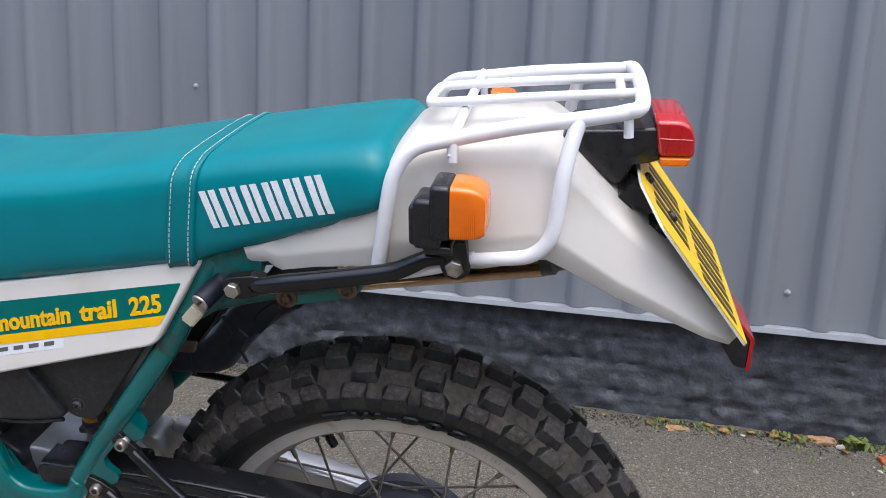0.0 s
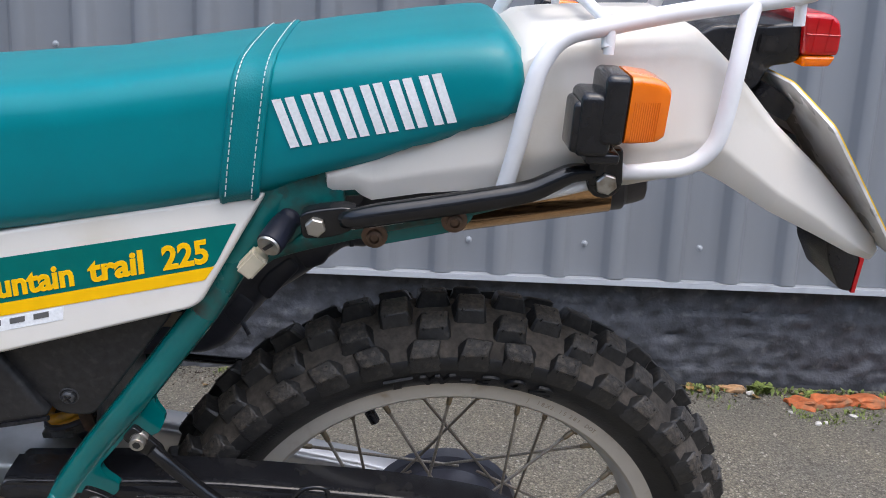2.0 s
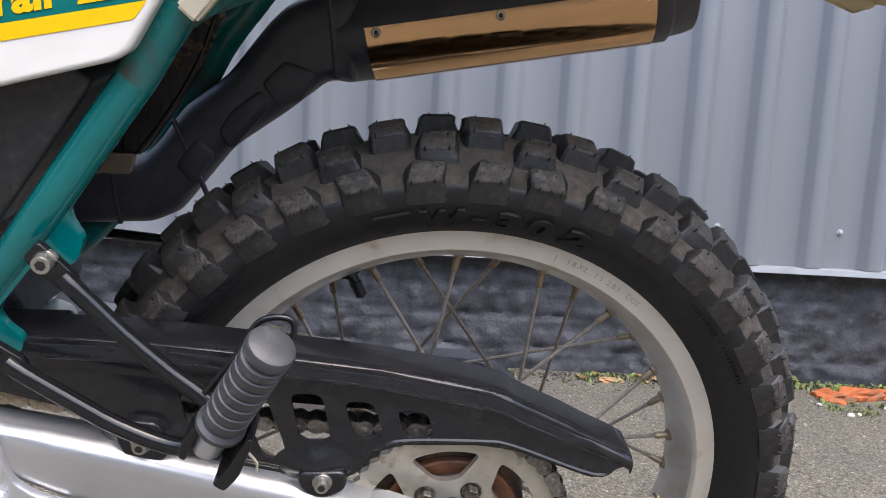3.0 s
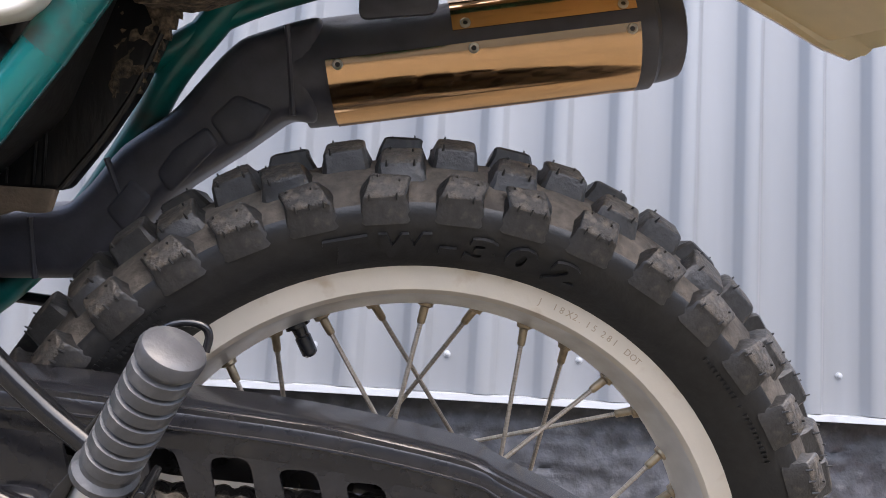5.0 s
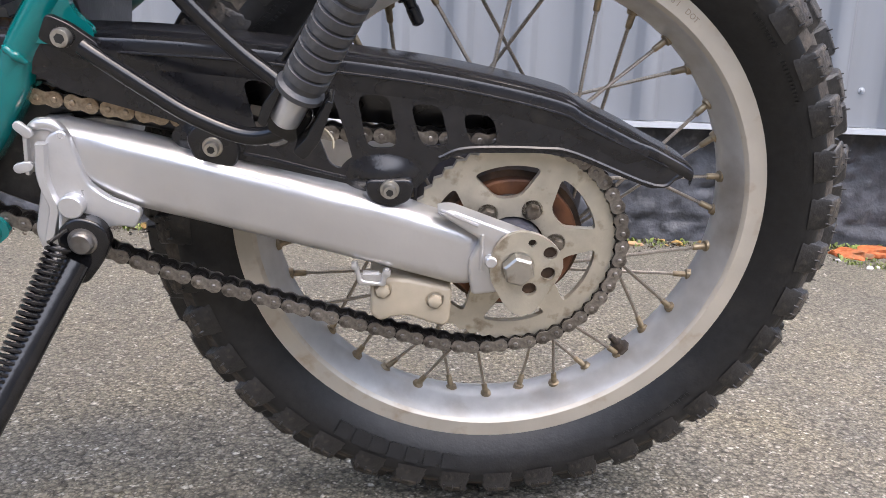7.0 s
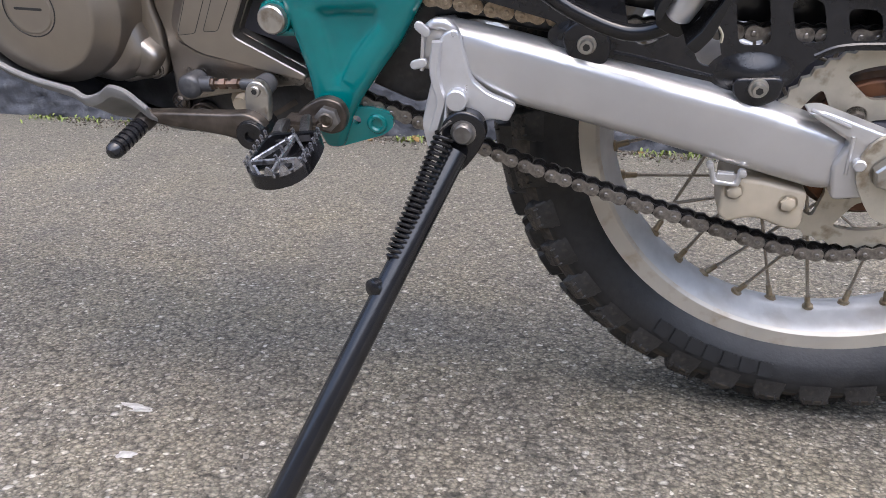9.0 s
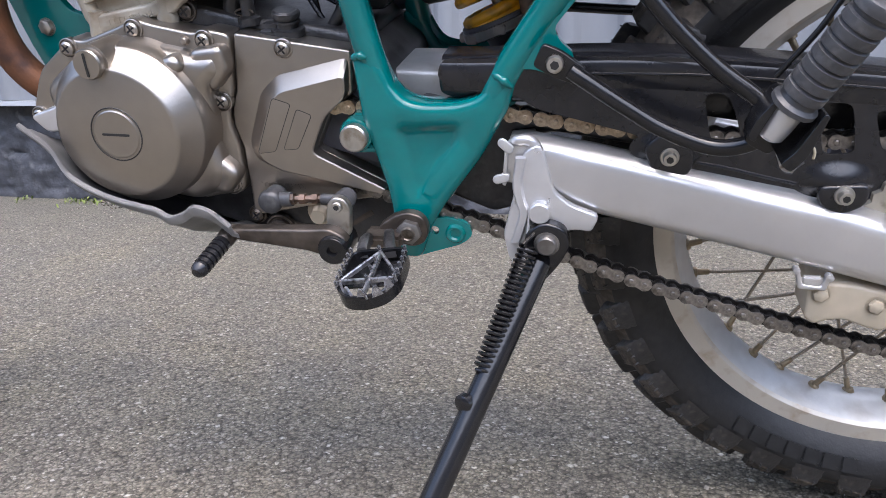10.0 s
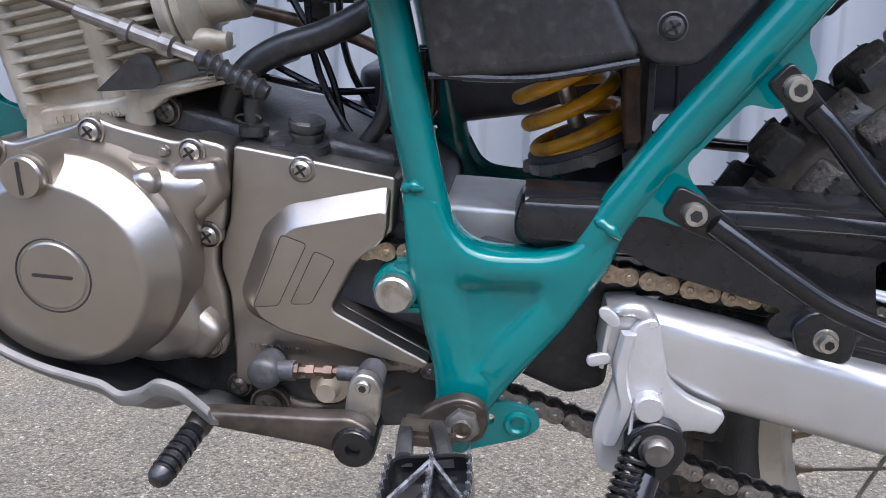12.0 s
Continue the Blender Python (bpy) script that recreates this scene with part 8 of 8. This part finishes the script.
for k, (a, b) in enumerate((((-0.60, 0.0, 0.30), (-0.545, -0.02, 0.175)), ((-0.575, -0.01, 0.30), (-0.530, -0.03, 0.170)), ((-0.61, 0.01, 0.232), (-0.515, -0.02, 0.195)), ((-0.56, 0.02, 0.30), (-0.515, -0.01, 0.18)), ((-0.618, -0.02, 0.228), (-0.53, 0.0, 0.215)))):
    A, B = Vector(a), Vector(b)
    midp = (A + B) / 2 + Vector((0.012 * (-1) ** k, 0, -0.006))
    part("cable", tube([A, midp, B], 0.0026, 8), BLACK_PLASTIC, engine)
part("carburettor", box((-0.60, 0.012, 0.255), (-0.55, 0.06, 0.30), 0.018, 4), BLACK_DUSTY, engine)
part("oil_line", tube([(-0.67, 0.03, 0.275), (-0.60, 0.03, 0.262), (-0.54, 0.03, 0.245), (-0.5, 0.03, 0.22)], 0.0048, 10), COPPER, engine)
part("wiring_plug", prism(fillet([(-0.513, 0.245), (-0.486, 0.245), (-0.486, 0.198), (-0.492, 0.191), (-0.513, 0.191)], 0.004, 3), 0.0, 0.03, 0.003, 2), BLACK_PLASTIC, engine, "black wiring plug")
# front engine mount and header
mount = part("engine_mount", prism(fillet([(-0.878, 0.230), (-0.862, 0.264), (-0.828, 0.264), (-0.826, 0.226), (-0.808, 0.202), (-0.768, 0.188), (-0.80, 0.155), (-0.852, 0.142), (-0.862, 0.17)], 0.004, 3), -0.014, -0.006, 0.001), TEAL, frame_left, "teal engine mount plate")
for c in ((-0.8545, -0.014, 0.2285), (-0.8385, -0.014, 0.1870)):
    hex_bolt("bolt", c, 0.0072, frame_left, STEEL, washer=1.35, h=0.005)
# Dark stained-teal plate added behind the mount to stand for shadow.
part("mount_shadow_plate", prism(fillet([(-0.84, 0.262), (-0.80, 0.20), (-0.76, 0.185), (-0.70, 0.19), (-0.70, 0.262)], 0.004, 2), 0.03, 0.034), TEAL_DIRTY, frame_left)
header = [(-0.760, -0.030, 0.292), (-0.805, -0.038, 0.290), (-0.838, -0.042, 0.279), (-0.862, -0.044, 0.250), (-0.871, -0.044, 0.203), (-0.861, -0.042, 0.160), (-0.834, -0.036, 0.129), (-0.795, -0.02, 0.110), (-0.74, 0.02, 0.10)]
part("header_pipe", tube(header, 0.0155, 18), RUST, silencer, "rusty brown exhaust header")

# skid plate with a wavy turned-up edge
LIP = [(-0.790, 0.130), (-0.766, 0.108), (-0.756, 0.085), (-0.738, 0.071), (-0.715, 0.061), (-0.690, 0.0545), (-0.676, 0.051), (-0.665, 0.0445), (-0.652, 0.048), (-0.640, 0.0550), (-0.625, 0.0510), (-0.614, 0.0420), (-0.608, 0.0365)]
bm = bmesh.new()
rings_ = []
for p in spline([(x, 0, z) for x, z in LIP], 4):
    x, z = p.x, p.z
    fold = 0.010 + 0.006 * min(1.0, max(0.0, (x + 0.72) / 0.08))
    half_ = [(0.150, z), (0.1505, z - 0.0015), (0.148, z - 0.6 * fold), (0.138, z - fold), (0.115, z - fold - 0.016), (0.08, z - fold - 0.034), (0.04, z - fold - 0.042)]
    sec = [(-y, v) for y, v in half_] + list(reversed(half_))
    rings_.append([(x, y, zz) for y, zz in sec] + [(x, y * 0.972, zz + 0.001) for y, zz in reversed(sec)])
loft(bm, rings_)
skid = part("skid_plate", bm, SKID, BIKE, "dull silver skid plate with a wavy edge", crease=40)
part("front_tongue", prism(fillet([(-0.800, 0.128), (-0.772, 0.136), (-0.745, 0.150), (-0.755, 0.118), (-0.785, 0.112)], 0.006, 3), -0.12, -0.06, 0.002), SILVER, skid)

# -- fuel tank and front forks
TX = [-0.62, -0.66, -0.72, -0.80, -0.90, -0.99, -1.04, -1.06]
TB = [0.420, 0.400, 0.385, 0.380, 0.395, 0.455, 0.485, 0.505]
TT = [0.538, 0.552, 0.575, 0.600, 0.618, 0.616, 0.600, 0.575]
TW = [0.085, 0.105, 0.120, 0.132, 0.130, 0.105, 0.075, 0.045]
bm = bmesh.new()
rings_ = []
for x in np.linspace(-0.62, -1.06, 24):
    zb, zt, w = (float(np.interp(-x, [-v for v in TX], t)) for t in (TB, TT, TW))
    rings_.append([(x, y, z) for y, z in fillet([(0.7 * w, zb), (w, zb + 0.4 * (zt - zb)), (0.72 * w, zt - 0.008), (0.2 * w, zt), (-0.2 * w, zt), (-0.72 * w, zt - 0.008), (-w, zb + 0.4 * (zt - zb)), (-0.7 * w, zb)], 0.03, 4)])
loft(bm, rings_)
tank = part("fuel_tank", bm, SEAT_BAND, BIKE, "teal fuel tank ahead of the seat", crease=60)
part("filler_cap", lathe((-0.86, 0, 0.612), (0, 0, 1), [(0, 0.032), (0.010, 0.032), (0.014, 0.028), (0.0142, 0)], 28), BLACK_PLASTIC, tank)
fork = part("front_fork", tube([(-1.045, 0, 0.64), (-1.085, 0, 0.50)], 0.024, 20, smooth=False), BLACK_METAL, BIKE, "front fork with black yokes")
for s_ in (-1, 1):
    part("fork_leg", tube([(-1.075, s_ * 0.088, 0.66), (-1.262, s_ * 0.088, 0.21), (-1.352, s_ * 0.080, 0.018)], [0.018, 0.018, 0.022], 18, smooth=False), SILVER, fork)
for x_, z_ in ((-1.066, 0.640), (-1.108, 0.540)):
    part("yoke", place(box((-0.030, -0.112, -0.012), (0.030, 0.112, 0.012), 0.006, 3), Matrix.Translation((x_, 0, z_)) @ Matrix.Rotation(radians(-22), 4, "Y")), BLACK_METAL, fork)

# -- front wheel
fw = group_part("front_wheel", BIKE, "front wheel with a knobbly tyre")
fw.location = (-1.352, 0, LIFT + 0.018)
part("tyre", tyre_bm(0.334, 0.277, 0.044, 80), [RUBBER, TREAD_GAP], fw, "worn black knobbly tyre", crease=50)
part("rim", rim_bm(0.279, 0.024, 80), [RIM_INSIDE, RIM_SIDE], fw, crease=28)
part("hub", lathe((0, 0, 0), (0, 1, 0), [(-0.05, 0.02), (-0.04, 0.032), (0.04, 0.032), (0.05, 0.02)], 28), BLACK_SATIN, fw)
F_SHOULDER = [(-0.0425, 0.303), (-0.0440, 0.3170), (-0.0325, 0.3320), (-0.028, 0.322)]
F_MIDDLE = [(-0.0230, 0.324), (-0.0200, 0.3400), (-0.0020, 0.3450), (0.0010, 0.330)]
for mirror, turn_ in ((False, 0.0), (True, 0.5)):
    block_row([(F_SHOULDER, 0.0145, 0.0125, 0.0, 0.0), (F_SHOULDER, 0.0145, 0.0120, 0.003, 0.001)], 44, 4 * turn_, fw, mirror, tread_rng, [TREAD, TREAD_TOP])
    block_row([(F_MIDDLE, 0.0135, 0.0118, 0.001, 0.0)], 44, 4 + 4 * turn_, fw, mirror, tread_rng, [TREAD, TREAD_TOP])
src = None
for k in range(36):
    a = 2 * math.pi * (k + 0.5) / 36
    lead = (1 if (k // 2) % 2 else -1) * radians(60)
    s = -1 if k % 2 else 1
    p0 = Vector((0.034 * math.cos(a + lead), s * 0.035, 0.034 * math.sin(a + lead)))
    p1 = Vector((0.245 * math.cos(a), s * 0.004, 0.245 * math.sin(a)))
    d = p1 - p0
    m = Matrix.Translation(p0) @ d.to_track_quat("Z", "Y").to_matrix().to_4x4() @ Matrix.Diagonal((1, 1, d.length, 1))
    if src is None:
        src = part("spoke", lathe((0, 0, 0), (0, 0, 1), [(0, 0.0017), (1, 0.0017)], 8), SPOKE, fw)
        src.matrix_local = m
    else:
        again(src, "spoke", fw, m)
